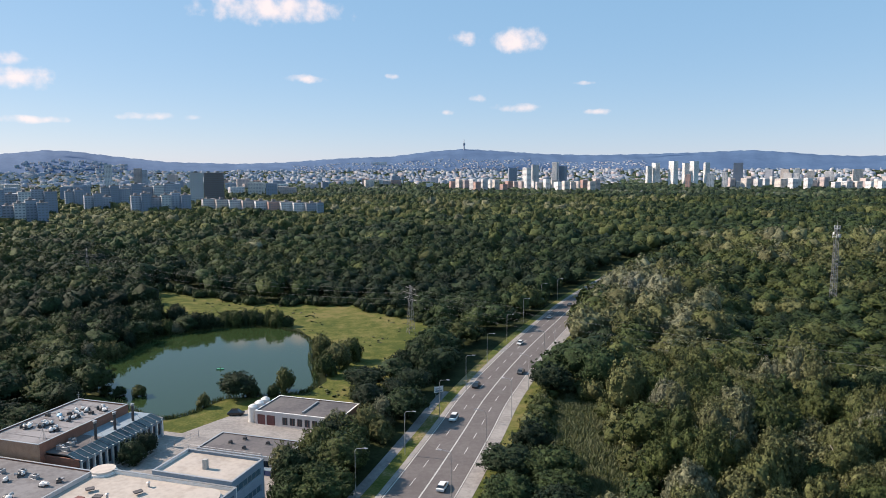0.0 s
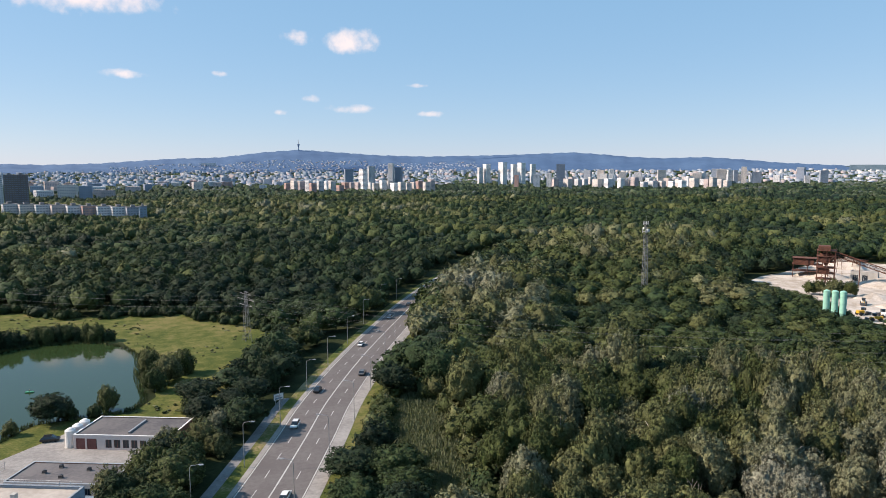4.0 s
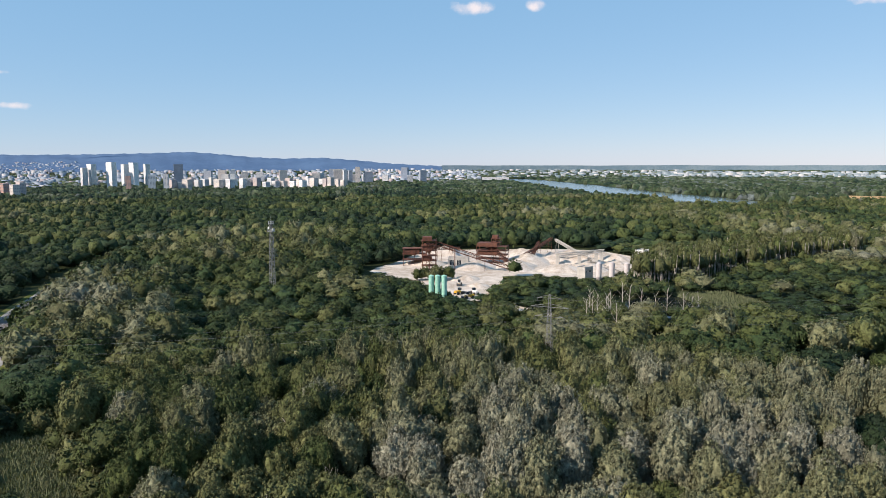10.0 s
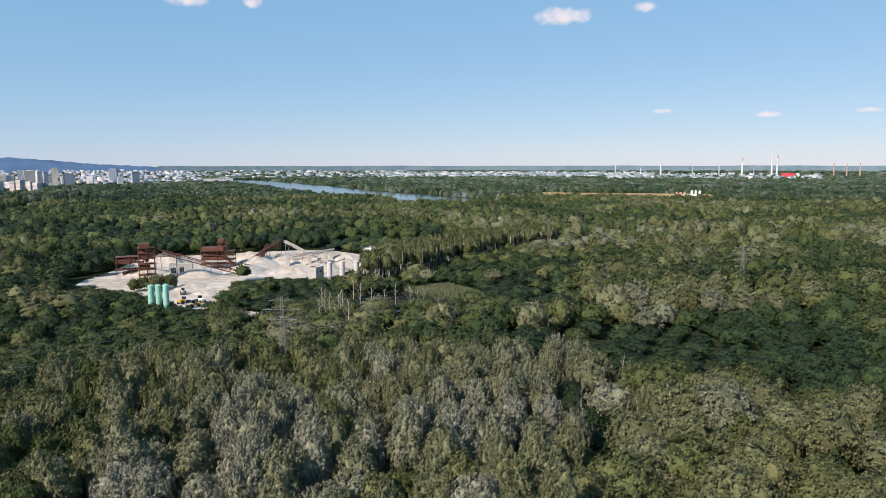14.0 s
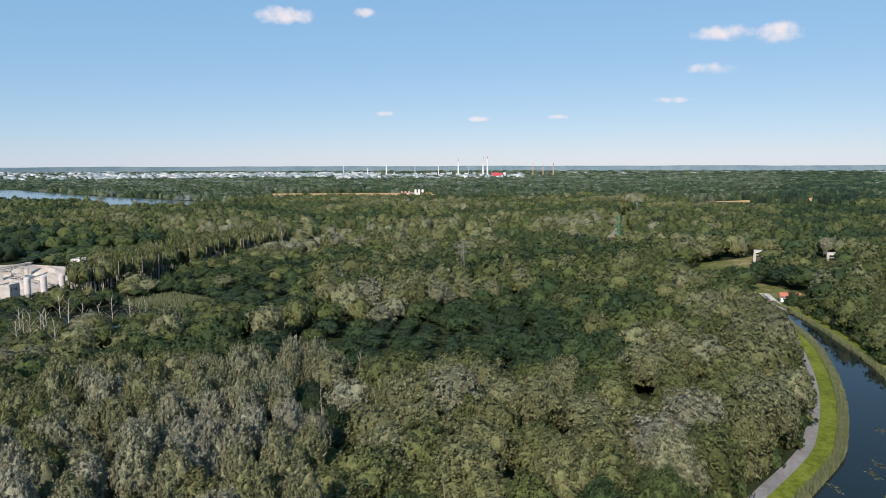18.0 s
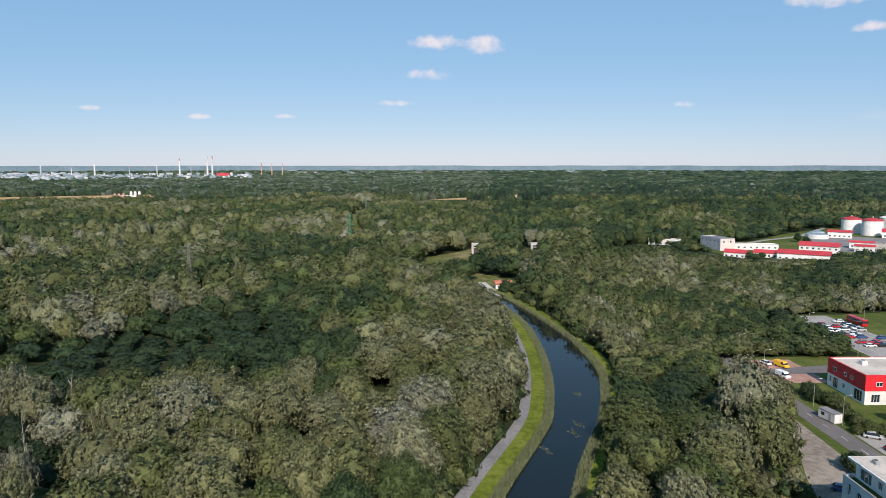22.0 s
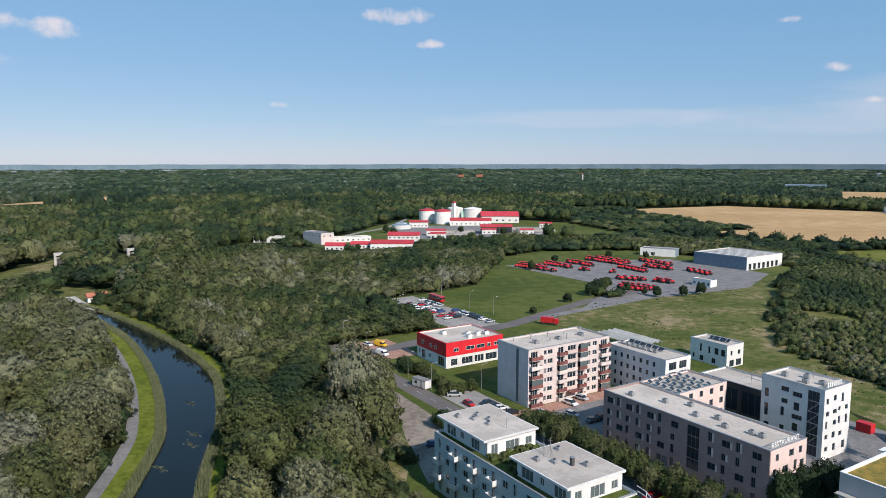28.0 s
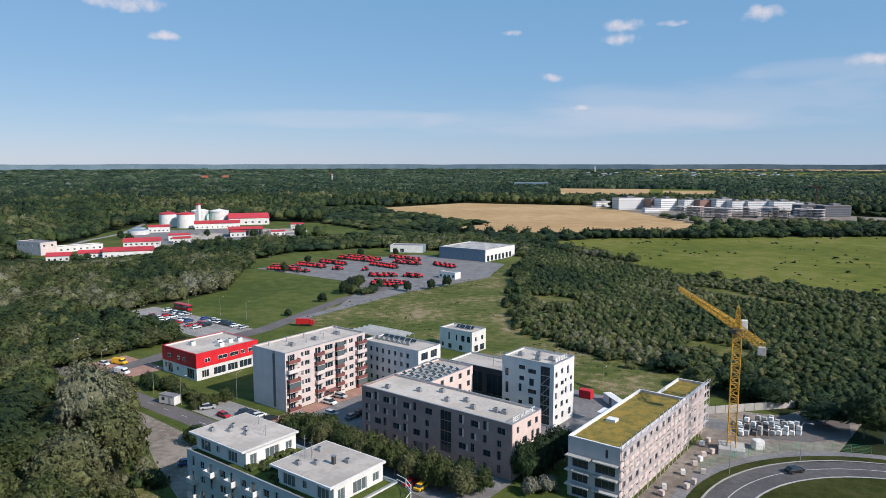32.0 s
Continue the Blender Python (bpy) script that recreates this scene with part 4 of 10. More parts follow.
forest("far_woods", fx, fy, fh, gt.uniform(6.5, 10, len(fx)), ft, FAR, "distant green woods on the plain", gt, leaf=LEAF_FAR)


def far_spots(r0, r1, step, g):
    n = int(math.log(r1 / r0) / step * radians(252) / step)
    r = r0 * np.exp(g.uniform(0, math.log(r1 / r0), n))
    az = g.uniform(radians(-46), radians(206), n)
    return free(r * np.sin(az), r * np.cos(az))


OCT_V = np.array([(1, 0, 0), (0.2, 1, 0), (-1, 0.3, 0), (-0.2, -1, 0), (0.1, 0, 1), (0.55, 0.5, 0.7), (-0.5, 0.55, 0.75), (-0.5, -0.5, 0.65), (0.5, -0.55, 0.7)])
OCT_F = np.array([(0, 1, 5), (1, 2, 6), (2, 3, 7), (3, 0, 8), (5, 1, 6), (6, 2, 7), (7, 3, 8), (8, 0, 5), (4, 5, 6), (4, 6, 7), (4, 7, 8), (4, 8, 5)])
CLUMP = [(OCT_V * (1 + 0.22 * np.random.default_rng(i).normal(size=(9, 1))), OCT_F) for i in range(5)]
ux, uy = far_spots(1350, 4750, 0.0096, gt)
open_far = (wood_noise(ux, uy, 420) + 0.4 * wood_noise(ux, uy, 130) > 1.1) & (np.hypot(ux, uy) > 2300)
ua = np.degrees(np.arctan2(ux, uy))
open_far |= (ua > -40) & (ua < 42) & (np.hypot(ux, uy) > 2250) & (gt.uniform(size=len(ux)) < 0.55)
ux, uy = ux[~open_far], uy[~open_far]
ur = np.hypot(ux, uy)
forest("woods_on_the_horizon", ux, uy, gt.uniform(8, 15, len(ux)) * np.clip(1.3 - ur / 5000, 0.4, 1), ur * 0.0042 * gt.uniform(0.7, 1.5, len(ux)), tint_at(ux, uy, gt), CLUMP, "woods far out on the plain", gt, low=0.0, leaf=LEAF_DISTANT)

SHRUB = [crown_arrays(81 + i, 1, 5, t, 34, 0.16, 0.3, 0, 0.10) for i, t in enumerate((1.0, 1.3, 0.9, 1.2))]

sheet("thicket_ground", SHRUBLAND, 0.03, GRASS, "rough green ground under willow shrubs", "grass")
# low willows and shrubs on the waste ground
n = np.arange(-95, 95) * 2.65
sx, sy = [a.ravel() for a in np.meshgrid(n - 20, n - 400)]
sx, sy = sx + gt.uniform(-2, 2, sx.shape), sy + gt.uniform(-2, 2, sy.shape)
ok = inside(sx, sy, SHRUBLAND) & (wood_noise(sx, sy, 20) > -0.75)
sx, sy = sx[ok], sy[ok]
forest("shrubs", sx, sy, gt.uniform(1.8, 4.2, len(sx)) * (1 + 0.3 * wood_noise(sx, sy, 30)), gt.uniform(1.5, 3.0, len(sx)), np.clip(0.31 + 0.16 * wood_noise(sx, sy, 24) + 0.16 * wood_noise(sx + 70, sy, 60) + gt.normal(size=len(sx)) * 0.07 + 0.2 * (gt.uniform(size=len(sx)) < 0.14 + 0.15 * wood_noise(sx, sy, 45)), 0, 1), SHRUB, "thicket of green and silvery willow shrubs", gt, low=0.0, leaf=LEAF_FAR)

# stand of tall poplars with bare pale trunks beyond the quarry
n_ = np.arange(-40, 40) * 7.5
qx, qy = [a.ravel() for a in np.meshgrid(n_ + 480, n_ + 200)]
qx, qy = qx + gt.uniform(-3, 3, qx.shape), qy + gt.uniform(-3, 3, qy.shape)
ok = inside(qx, qy, STAND)
qx, qy = qx[ok], qy[ok]
qh = gt.uniform(17.5, 21, len(qx))
forest("poplar_stand", qx, qy, qh, gt.uniform(3.2, 4.8, len(qx)), np.clip(0.63 + gt.normal(size=len(qx)) * 0.06, 0, 1), MID_FAR, "stand of tall olive green poplars", gt, low=0.30, leaf=LEAF_FAR)
tv_, tf_ = [], []
for i, (x, y, h) in enumerate(zip(qx, qy, qh)):
    for j in range(4):
        ox, oy = gt.uniform(-3.2, 3.2, 2)
        a_ = np.array([(0.30 * math.cos(q), 0.30 * math.sin(q), 0) for q in (0, 2.1, 4.2)])
        lean = gt.uniform(-1.2, 1.2, 2)
        base_ = a_ + np.array([x + ox, y + oy, 0])
        top_ = a_ * 0.4 + np.array([x + ox + lean[0], y + oy + lean[1], h * 0.8])
        k = len(tv_) * 6
        tv_.append(np.concatenate([base_, top_]))
        tf_ += [(k, k + 1, k + 4, k + 3), (k + 1, k + 2, k + 5, k + 4), (k + 2, k, k + 3, k + 5)]
tagged(new("poplar_trunks", np_mesh("poplar_trunks", np.concatenate(tv_), tf_, PALE_BARK)), "bare pale trunks of a poplar stand", "trunks", kind="stuff")


forest("poplar_undergrowth", qx + 3, qy + 2, gt.uniform(3, 7, len(qx)), gt.uniform(2.5, 4, len(qx)), np.clip(0.36 + gt.normal(size=len(qx)) * 0.1, 0, 1), THICKET, "undergrowth below the tall poplars", gt, low=0.0, leaf=LEAF_FAR)
sheet("wood_edge", TOWN_EDGE, 0.02, SCRUB, "dry grass at the wood's edge", "grass")
# undergrowth along the edges of the woods
def edge_bushes(name, line, lo, hi, n, h0, h1, tint, label):
    k, f = gt.integers(0, len(line) - 1, n), gt.uniform(0, 1, (n, 1))
    p = line[k] * (1 - f) + line[k + 1] * f
    d = line[k + 1] - line[k]
    d = d / np.linalg.norm(d, axis=1)[:, None]
    p = p + np.stack([-d[:, 1], d[:, 0]], 1) * gt.uniform(lo, hi, (n, 1))
    h = gt.uniform(h0, h1, n)
    return forest(name, p[:, 0], p[:, 1], h, h * gt.uniform(0.5, 0.8, n), np.clip(tint + gt.normal(size=n) * 0.15, 0, 1), BUSH, label, gt, low=-0.1)


BUSH = [crown_arrays(91 + i, 2, 5, t, 46, 0.10, 0.25, 3, 0.05, per=6, ball=0.13, deep=0.86) for i, t in enumerate((1.0, 1.2, 0.9))]
edge_bushes("undergrowth_west", CANAL_L, 12.0, 17, 230, 3, 7.5, 0.45, "bushes at the wood's edge by the towpath")
edge_bushes("undergrowth_east", CANAL_R, -14, -6.2, 220, 2, 7, 0.3, "dark bushes at the wood's edge by the canal")
edge_bushes("undergrowth_of_the_settlement", np.array(TOWN_EDGE[:6], float), -5, 5, 70, 2, 5, 0.4, "bushes at the wood's edge by the settlement")
edge_bushes("hedge_of_the_wheat", np.array([(240, -652), (225, -653), (122, -660), (82, -672), (24, -698)], float), -6, 8, 80, 6, 11, 0.06, "dark tall hedge between wheat and pasture")
edge_bushes("hedge_of_the_pasture", np.array([(60, -676), (-40, -722), (-163, -778), (-240, -768), (-330, -764)], float), -8, 8, 130, 5, 11, 0.06, "dark hedge along the pasture's far side")
edge_bushes("edge_of_the_thicket", np.array([(112, -452), (92, -362), (78, -304), (62, -278), (36, -256), (4, -238)], float), -6, 6, 110, 1.5, 4.5, 0.42, "low bushes spreading over the field's edge")
edge_bushes("edge_of_the_clearing", np.array([(36, 212), (49, 200), (49, 165), (41, 130)], float), -4, 5, 46, 3, 8, 0.42, "bushes round a reedy clearing")
edge_bushes("roadside_woods", ROAD[ROAD[:, 1] > 290], -20, -12.8, 60, 11, 16, 0.4, "tall trees crowding the road's far bend")
edge_bushes("undergrowth_of_the_meadow", np.array(MEADOW[:7], float), -7, 3, 150, 2.5, 6, 0.25, "dark bushes at the meadow's edge")
edge_bushes("undergrowth_of_the_road", ROAD[8:], -21, -15.5, 260, 2, 5, 0.42, "bushes at the wood's edge by the road")


# bare pale stems that stand out of the young poplar woods
sv, sf_ = [], []
for i in range(36):
    r_, a_ = gt.uniform(95, 215), radians(gt.uniform(12, 116))
    x, y = r_ * math.sin(a_), r_ * math.cos(a_)
    if len(free(np.array([x]), np.array([y]))[0]) == 0:
        continue
    h_, lx_, ly_ = gt.uniform(13, 18), gt.uniform(-1.5, 1.5), gt.uniform(-1.5, 1.5)
    rods = [((0, 0, 0), (lx_, ly_, h_), 0.13, 0.03)]
    for j in range(6):
        z_, q_ = h_ * gt.uniform(0.55, 0.92), gt.uniform(0, 6.28)
        rods.append(((lx_ * z_ / h_, ly_ * z_ / h_, z_), (lx_ * z_ / h_ + 1.4 * math.cos(q_), ly_ * z_ / h_ + 1.4 * math.sin(q_), z_ + 1.8), 0.05, 0.015))
    for p_, q_, r0_, r1_ in rods:
        b_ = len(sv) * 6
        tri = np.array([(math.cos(w_), math.sin(w_), 0) for w_ in (0, 2.1, 4.2)])
        sv.append(np.concatenate([tri * r0_ + np.array(p_), tri * r1_ + np.array(q_)]) + np.array([x, y, 0]))
        sf_ += [(b_, b_ + 1, b_ + 4, b_ + 3), (b_ + 1, b_ + 2, b_ + 5, b_ + 4), (b_ + 2, b_, b_ + 3, b_ + 5)]
tagged(new("bare_stems", np_mesh("bare_stems", np.concatenate(sv), sf_, PALE_BARK)), "bare pale stems standing out of the poplar woods", "stems", kind="stuff")


def tufts(name, poly, n, h0, h1, tint, label):
    """Low bushes and tall weeds scattered over a field."""
    P = np.array(poly)
    q = gt.uniform(0, 1, (n, 2)) * (P.max(0) - P.min(0)) + P.min(0)
    q = q[inside(q[:, 0], q[:, 1], poly)]
    q = q[wood_noise(q[:, 0], q[:, 1], 17) + 0.6 * wood_noise(q[:, 0] + 30, q[:, 1], 6) > 0.1]
    h = gt.uniform(h0, h1, len(q)) * gt.uniform(0.5, 1, len(q))
    return forest(name, q[:, 0], q[:, 1], h, h * gt.uniform(0.8, 1.6, len(q)), np.clip(tint + gt.normal(size=len(q)) * 0.12, 0, 1), TUFT, label, gt, low=0.0)


TUFT = [crown_arrays(101 + i, 1, 3, 0.8, 14, 0.3, 0.3, 0, 0.12) for i in range(3)]
tufts("pasture_bushes", GREEN, 900, 0.6, 2.0, 0.25, "low dark bushes dotted over the pasture")
tufts("waste_weeds", WASTE, 5200, 0.2, 0.6, 0.52, "tall weeds on the dry grass field")
tufts("meadow_weeds", MEADOW, 2200, 0.3, 1.0, 0.5, "tall weeds in the meadow")

# ---- buildings ----
WINDOW_MESH = {}


def wall_mesh(name, w, h, openings, material, t=0.28):
    """A wall 0..w, 0..h with holes through it; its outer face lies at y = 0, its inner at y = t."""
    xs = sorted({0.0, w, *[round(o[0], 3) for o in openings], *[round(o[1], 3) for o in openings]})
    zs = sorted({0.0, h, *[round(o[2], 3) for o in openings], *[round(o[3], 3) for o in openings]})
    V, F, idx = [], [], {}

    def v(x, y, z):
        key = (round(x, 3), round(y, 3), round(z, 3))
        if key not in idx:
            idx[key] = len(V)
            V.append(key)
        return idx[key]

    def hole(i, j):
        x, z = (xs[i] + xs[i + 1]) / 2, (zs[j] + zs[j + 1]) / 2
        return any(o[0] < x < o[1] and o[2] < z < o[3] for o in openings)

    for i in range(len(xs) - 1):
        for j in range(len(zs) - 1):
            if hole(i, j):
                continue
            x0, x1, z0, z1 = xs[i], xs[i + 1], zs[j], zs[j + 1]
            F.append((v(x0, 0, z0), v(x1, 0, z0), v(x1, 0, z1), v(x0, 0, z1)))
            F.append((v(x0, t, z1), v(x1, t, z1), v(x1, t, z0), v(x0, t, z0)))
    for x0, x1, z0, z1 in openings:
        F.append((v(x0, 0, z0), v(x0, t, z0), v(x1, t, z0), v(x1, 0, z0)))
        F.append((v(x0, 0, z1), v(x1, 0, z1), v(x1, t, z1), v(x0, t, z1)))
        F.append((v(x0, 0, z0), v(x0, 0, z1), v(x0, t, z1), v(x0, t, z0)))
        F.append((v(x1, 0, z0), v(x1, t, z0), v(x1, t, z1), v(x1, 0, z1)))
    for z, flip in ((0.0, 1), (h, 0)):
        q = [v(0, 0, z), v(w, 0, z), v(w, t, z), v(0, t, z)]
        F.append(tuple(q[::-1] if flip else q))
    for x, flip in ((0.0, 1), (w, 0)):
        q = [v(x, 0, 0), v(x, t, 0), v(x, t, h), v(x, 0, h)]
        F.append(tuple(q[::-1] if flip else q))
    me = bpy.data.meshes.new(name)
    me.from_pydata(V, [], F)
    me.materials.append(material)
    return me


def window(parent, m, w, h, frame_mat, glass=None, mullions=1, deep=0.16):
    """A window set into its opening: frame with mullions, and a pane."""
    glass = glass or GLASS
    key = (round(w, 2), round(h, 2), frame_mat.name, glass.name, mullions)
    if key not in WINDOW_MESH:
        f = 0.07
        bars = [(0, w, deep, deep + 0.08, 0, f), (0, w, deep, deep + 0.08, h - f, h), (0, f, deep, deep + 0.08, f, h - f), (w - f, w, deep, deep + 0.08, f, h - f)]
        for i in range(mullions):
            x = w * (i + 1) / (mullions + 1)
            bars.append((x - 0.035, x + 0.035, deep, deep + 0.08, f, h - f))
        WINDOW_MESH[key] = (bm_mesh("window", box_bm(*bars), frame_mat), bm_mesh("pane", box_bm((0.02, w - 0.02, deep + 0.03, deep + 0.05, 0.02, h - 0.02)), glass))
    a, b = WINDOW_MESH[key]
    wn_ = part("window", a, parent, m)
    part("pane", b, wn_)
    return wn_


def holes(cols, rows):
    """Openings from columns (x, width) and rows (z, height)."""
    return [(x, x + w, z, z + h) for x, w in cols for z, h in rows]


def even(w, n, ww, start=None, end=None):
    s, e = (0 if start is None else start), (w if end is None else end)
    return [(s + (e - s) * (i + 0.5) / n - ww / 2, ww) for i in range(n)]


def floors(n, fh, z0, h):
    return [(z0 + i * fh, h) for i in range(n)]


def building(name, m, w, d, h, mats, sides, label, category="building", roof=None, parapet=0.45, frame_mat=None, cap=None, glass=None, z0=0.0, mullions=1, roof_t=0.25):
    """A flat-roofed building at m: walls on four sides with their openings, a roof behind a parapet.
    mats: front, right, back, left; sides: openings for them."""
    e = thing(name, m, label, category)
    frame_mat = frame_mat or WHITE_FRAME
    spans = ((w, pose(0, 0, z0)), (d - 0.56, pose(w, 0.28, z0, 0, 0, 90)), (w, pose(w, d, z0, 0, 0, 180)), (d - 0.56, pose(0, d - 0.28, z0, 0, 0, 270)))
    for i, (span, mm) in enumerate(spans):
        ops = [(max(0.05, x0 - (0.28 if i % 2 else 0)), min(span - 0.05, x1 - (0.28 if i % 2 else 0)), a, b) for x0, x1, a, b in (sides[i] if i < len(sides) else [])]
        ops = [o for o in ops if o[1] - o[0] > 0.2]
        part("wall", wall_mesh("wall", span, h - z0, ops, mats[i]), e, mm)
        for x0, x1, a, b in ops:
            window(e, mm @ pose(x0, 0, a), x1 - x0, b - a, frame_mat, glass, mullions if x1 - x0 < 2.4 else max(mullions, 2))
    box("roof", (0.28, w - 0.28, 0.28, d - 0.28, h - parapet - roof_t, h - parapet), roof or ROOF, e)
    c = cap or METAL
    bm = box_bm((-0.06, w + 0.06, -0.06, 0.36, h, h + 0.08), (-0.06, w + 0.06, d - 0.36, d + 0.06, h, h + 0.08), (-0.06, 0.36, 0.36, d - 0.36, h, h + 0.08), (w - 0.36, w + 0.06, 0.36, d - 0.36, h, h + 0.08))
    part("coping", bm_mesh("coping", bm, c), e)
    return e


WHITE_FRAME = mat("white_window_frame", (0.7, 0.7, 0.69), (0.62, 0.62, 0.62), 1.0, 0.5)
GREY_FRAME = mat("grey_window_frame", (0.14, 0.145, 0.15), (0.11, 0.11, 0.12), 1.0, 0.5)


def roof_unit(m, w=1.4, d=0.9, h=1.0, material=None):
    """A rooftop ventilation unit: housing on a base, with a grille and a fan ring."""
    e = thing("ventilation_unit", m, "grey metal ventilation unit on a flat roof", "ventilator", "rooftop units")
    part("housing", bm_mesh("housing", box_bm((-w / 2, w / 2, -d / 2, d / 2, 0, 0.15), (-w / 2 + 0.08, w / 2 - 0.08, -d / 2 + 0.08, d / 2 - 0.08, 0.15, h), bevel=0.04), material or METAL), e)
    part("fan", bm_mesh("fan", tubes(((0, 0, h), (0, 0, h + 0.12), min(w, d) * 0.32), n=10), DARK_METAL), e)
    return e


def vent_pipe(m, h=1.2, r=0.12):
    e = thing("vent_pipe", m, "small metal vent pipe with a cap on a flat roof", "vent pipe", "roof vents")
    part("pipe", bm_mesh("pipe", tubes(((0, 0, 0), (0, 0, h), r), n=8), METAL), e)
    part("cap", bm_mesh("cap", tubes(((0, 0, h + 0.06), (0, 0, h + 0.2), r * 1.9, r * 0.4), n=8), METAL), e)
    return e


def aerial(m, h=4.0):
    """A mast of struts with small aerials on a roof."""
    e = thing("roof_aerial", m, "thin metal aerial mast on a flat roof", "aerial", "roof aerials")
    part("mast", bm_mesh("mast", tubes(((0, 0, 0), (0, 0, h), 0.05, 0.03), ((0.9, 0, 0), (0, 0, h * 0.6), 0.025), ((-0.45, 0.78, 0), (0, 0, h * 0.6), 0.025), ((-0.45, -0.78, 0), (0, 0, h * 0.6), 0.025)), METAL), e)
    for i, z in enumerate((0.7, 0.85, 0.97)):
        part("rod", bm_mesh("rod", tubes(((-0.5, 0, h * z), (0.5, 0, h * z), 0.02)), METAL), e, pose(0, 0, 0, 0, 0, 60 * i))
    return e


def solar_panel(m, w=2.0, d=1.2):
    e = thing("solar_panel", m, "tilted dark solar panel on a metal frame", "solar panel", "rooftop solar panels")
    part("panel", bm_mesh("panel", box_bm((-w / 2, w / 2, -d / 2, d / 2, 0.0, 0.05)), GLASS), e, pose(0, 0, 0.75, 32))
    for x in (-w * 0.4, w * 0.4):
        part("leg", bm_mesh("leg", tubes(((x, 0.45, 0), (x, 0.45, 1.0), 0.03)), METAL), e)
        part("leg", bm_mesh("leg", tubes(((x, -0.45, 0), (x, -0.45, 0.5), 0.03)), METAL), e)
    return e


def text_mesh(body, size, depth, material):
    c = bpy.data.curves.new("lettering", "FONT")
    c.body, c.size, c.extrude = body, size, depth
    tmp = bpy.data.objects.new("tmp", c)
    me = bpy.data.meshes.new_from_object(tmp)
    bpy.data.objects.remove(tmp)
    me.materials.clear()
    me.materials.append(material)
    return me


gb = random.Random(5)

# ---- apartment block ----
apt = building("apartment_block", grid(-166.5, 125), 14.5, 32, 17.0, (GABLE, CREAM, CREAM, CREAM),
               [[(9.2, 9.9, 1.2 + 2.75 * i, 3.2 + 2.75 * i) for i in range(6)],
                [o for i in range(6) for o in [(x, x + w, 1.0 + 2.75 * i, 2.4 + 2.75 * i) for x, w in ((5.8, 0.9), (7.2, 1.9), (22.9, 1.2), (25.0, 1.8))]
                 + [(x, x + w, 0.25 + 2.75 * i, 2.45 + 2.75 * i) for x, w in ((0.9, 2.6), (11.2, 2.2), (15.0, 3.2), (19.2, 2.2), (28.3, 2.6)) if not (i == 0 and x == 15.0)]]],
               "six-storey pale apartment block with maroon balconies", "apartment block")
for i in range(6):
    z = 0.2 + 2.75 * i
    for x, w, dep in ((0.3, 4.2, 1.3), (10.8, 3.1, 1.2), (18.9, 3.0, 1.2), (27.6, 4.0, 1.3)):
        b = part("balcony", bm_mesh("balcony", box_bm((x, x + w, -dep, 0, z - 0.18, z)), CONCRETE), apt, pose(14.5, 0, 0, 0, 0, 90))
        glazed = gb.random() < 0.25
        part("railing", bm_mesh("railing", box_bm((x, x + w, -dep, -dep + 0.08, z, z + 1.0), (x, x + 0.08, -dep + 0.08, 0, z, z + 1.0), (x + w - 0.08, x + w, -dep + 0.08, 0, z, z + 1.0)), MAROON if gb.random() < 0.75 else CREAM), b)
        if glazed:
            part("glazing", bm_mesh("glazing", box_bm((x + 0.05, x + w - 0.05, -dep + 0.02, -dep + 0.05, z + 1.0, z + 2.5)), GREEN_GLASS), b)
    if i:
        b = part("balcony", bm_mesh("balcony", box_bm((14.2, 18.6, -0.5, 0, z - 0.18, z)), CONCRETE), apt, pose(14.5, 0, 0, 0, 0, 90))
        part("railing", bm_mesh("railing", box_bm((14.2, 18.6, -0.5, -0.42, z, z + 1.0)), PALE_PINK), b)
# flat dark strip: the window recess's shade put into its colour
box("downpipe_recess", (9.0, 10.1, -0.03, 0.0, 0.6, 16.3), GREY_FRAME, apt)
box("entrance_canopy", (14.5, 17.0, 14.4, 18.4, 2.5, 2.75), MAROON, apt)
for k in range(9):
    vent_pipe(grid(-164 + (k * 5.3) % 10, 129 + k * 3.1, 16.5), 0.9 + 0.4 * (k % 3), 0.16)
for k in range(3):
    box_ob = roof_unit(grid(-158.5, 133 + 9 * k, 16.5), 2.2, 1.4, 0.9)

# ---- white offices behind the apartment block ----
off = building("office_building", grid(-157, 161), 23.5, 11, 13.0, (WHITE, WHITE, WHITE, WHITE),
               [holes(even(20.5, 8, 1.0), floors(4, 3.0, 1.0, 1.5)), holes([(1.5, 3.2), (6.0, 3.2)], floors(4, 3.0, 0.6, 2.3))],
               "four-storey white office building with dark windows", "office building", frame_mat=GREY_FRAME, mullions=0)
for k in range(7):
    roof_unit(grid(-155 + 2.2 * k, 166, 12.55), 1.4, 1.0, 1.1)
for k in range(6):
    solar_panel(grid(-154 + 2.4 * k, 169, 12.55))
canopy = thing("market_canopy", grid(-194, 193), "long white fabric canopy on thin posts", "canopy")
for j in range(4):
    bm = bmesh.new()
    vs = [bm.verts.new(p) for p in ((0, 2.8 * j, 4.2), (23, 2.8 * j, 4.2), (23, 2.8 * j + 1.4, 5.2), (0, 2.8 * j + 1.4, 5.2), (0, 2.8 * j + 2.8, 4.2), (23, 2.8 * j + 2.8, 4.2))]
    bm.faces.new(vs[:4]), bm.faces.new((vs[3], vs[2], vs[5], vs[4]))
    r = bmesh.ops.solidify(bm, geom=bm.faces[:], thickness=0.06)
    part("roof", bm_mesh("roof", bm, WHITE), canopy)
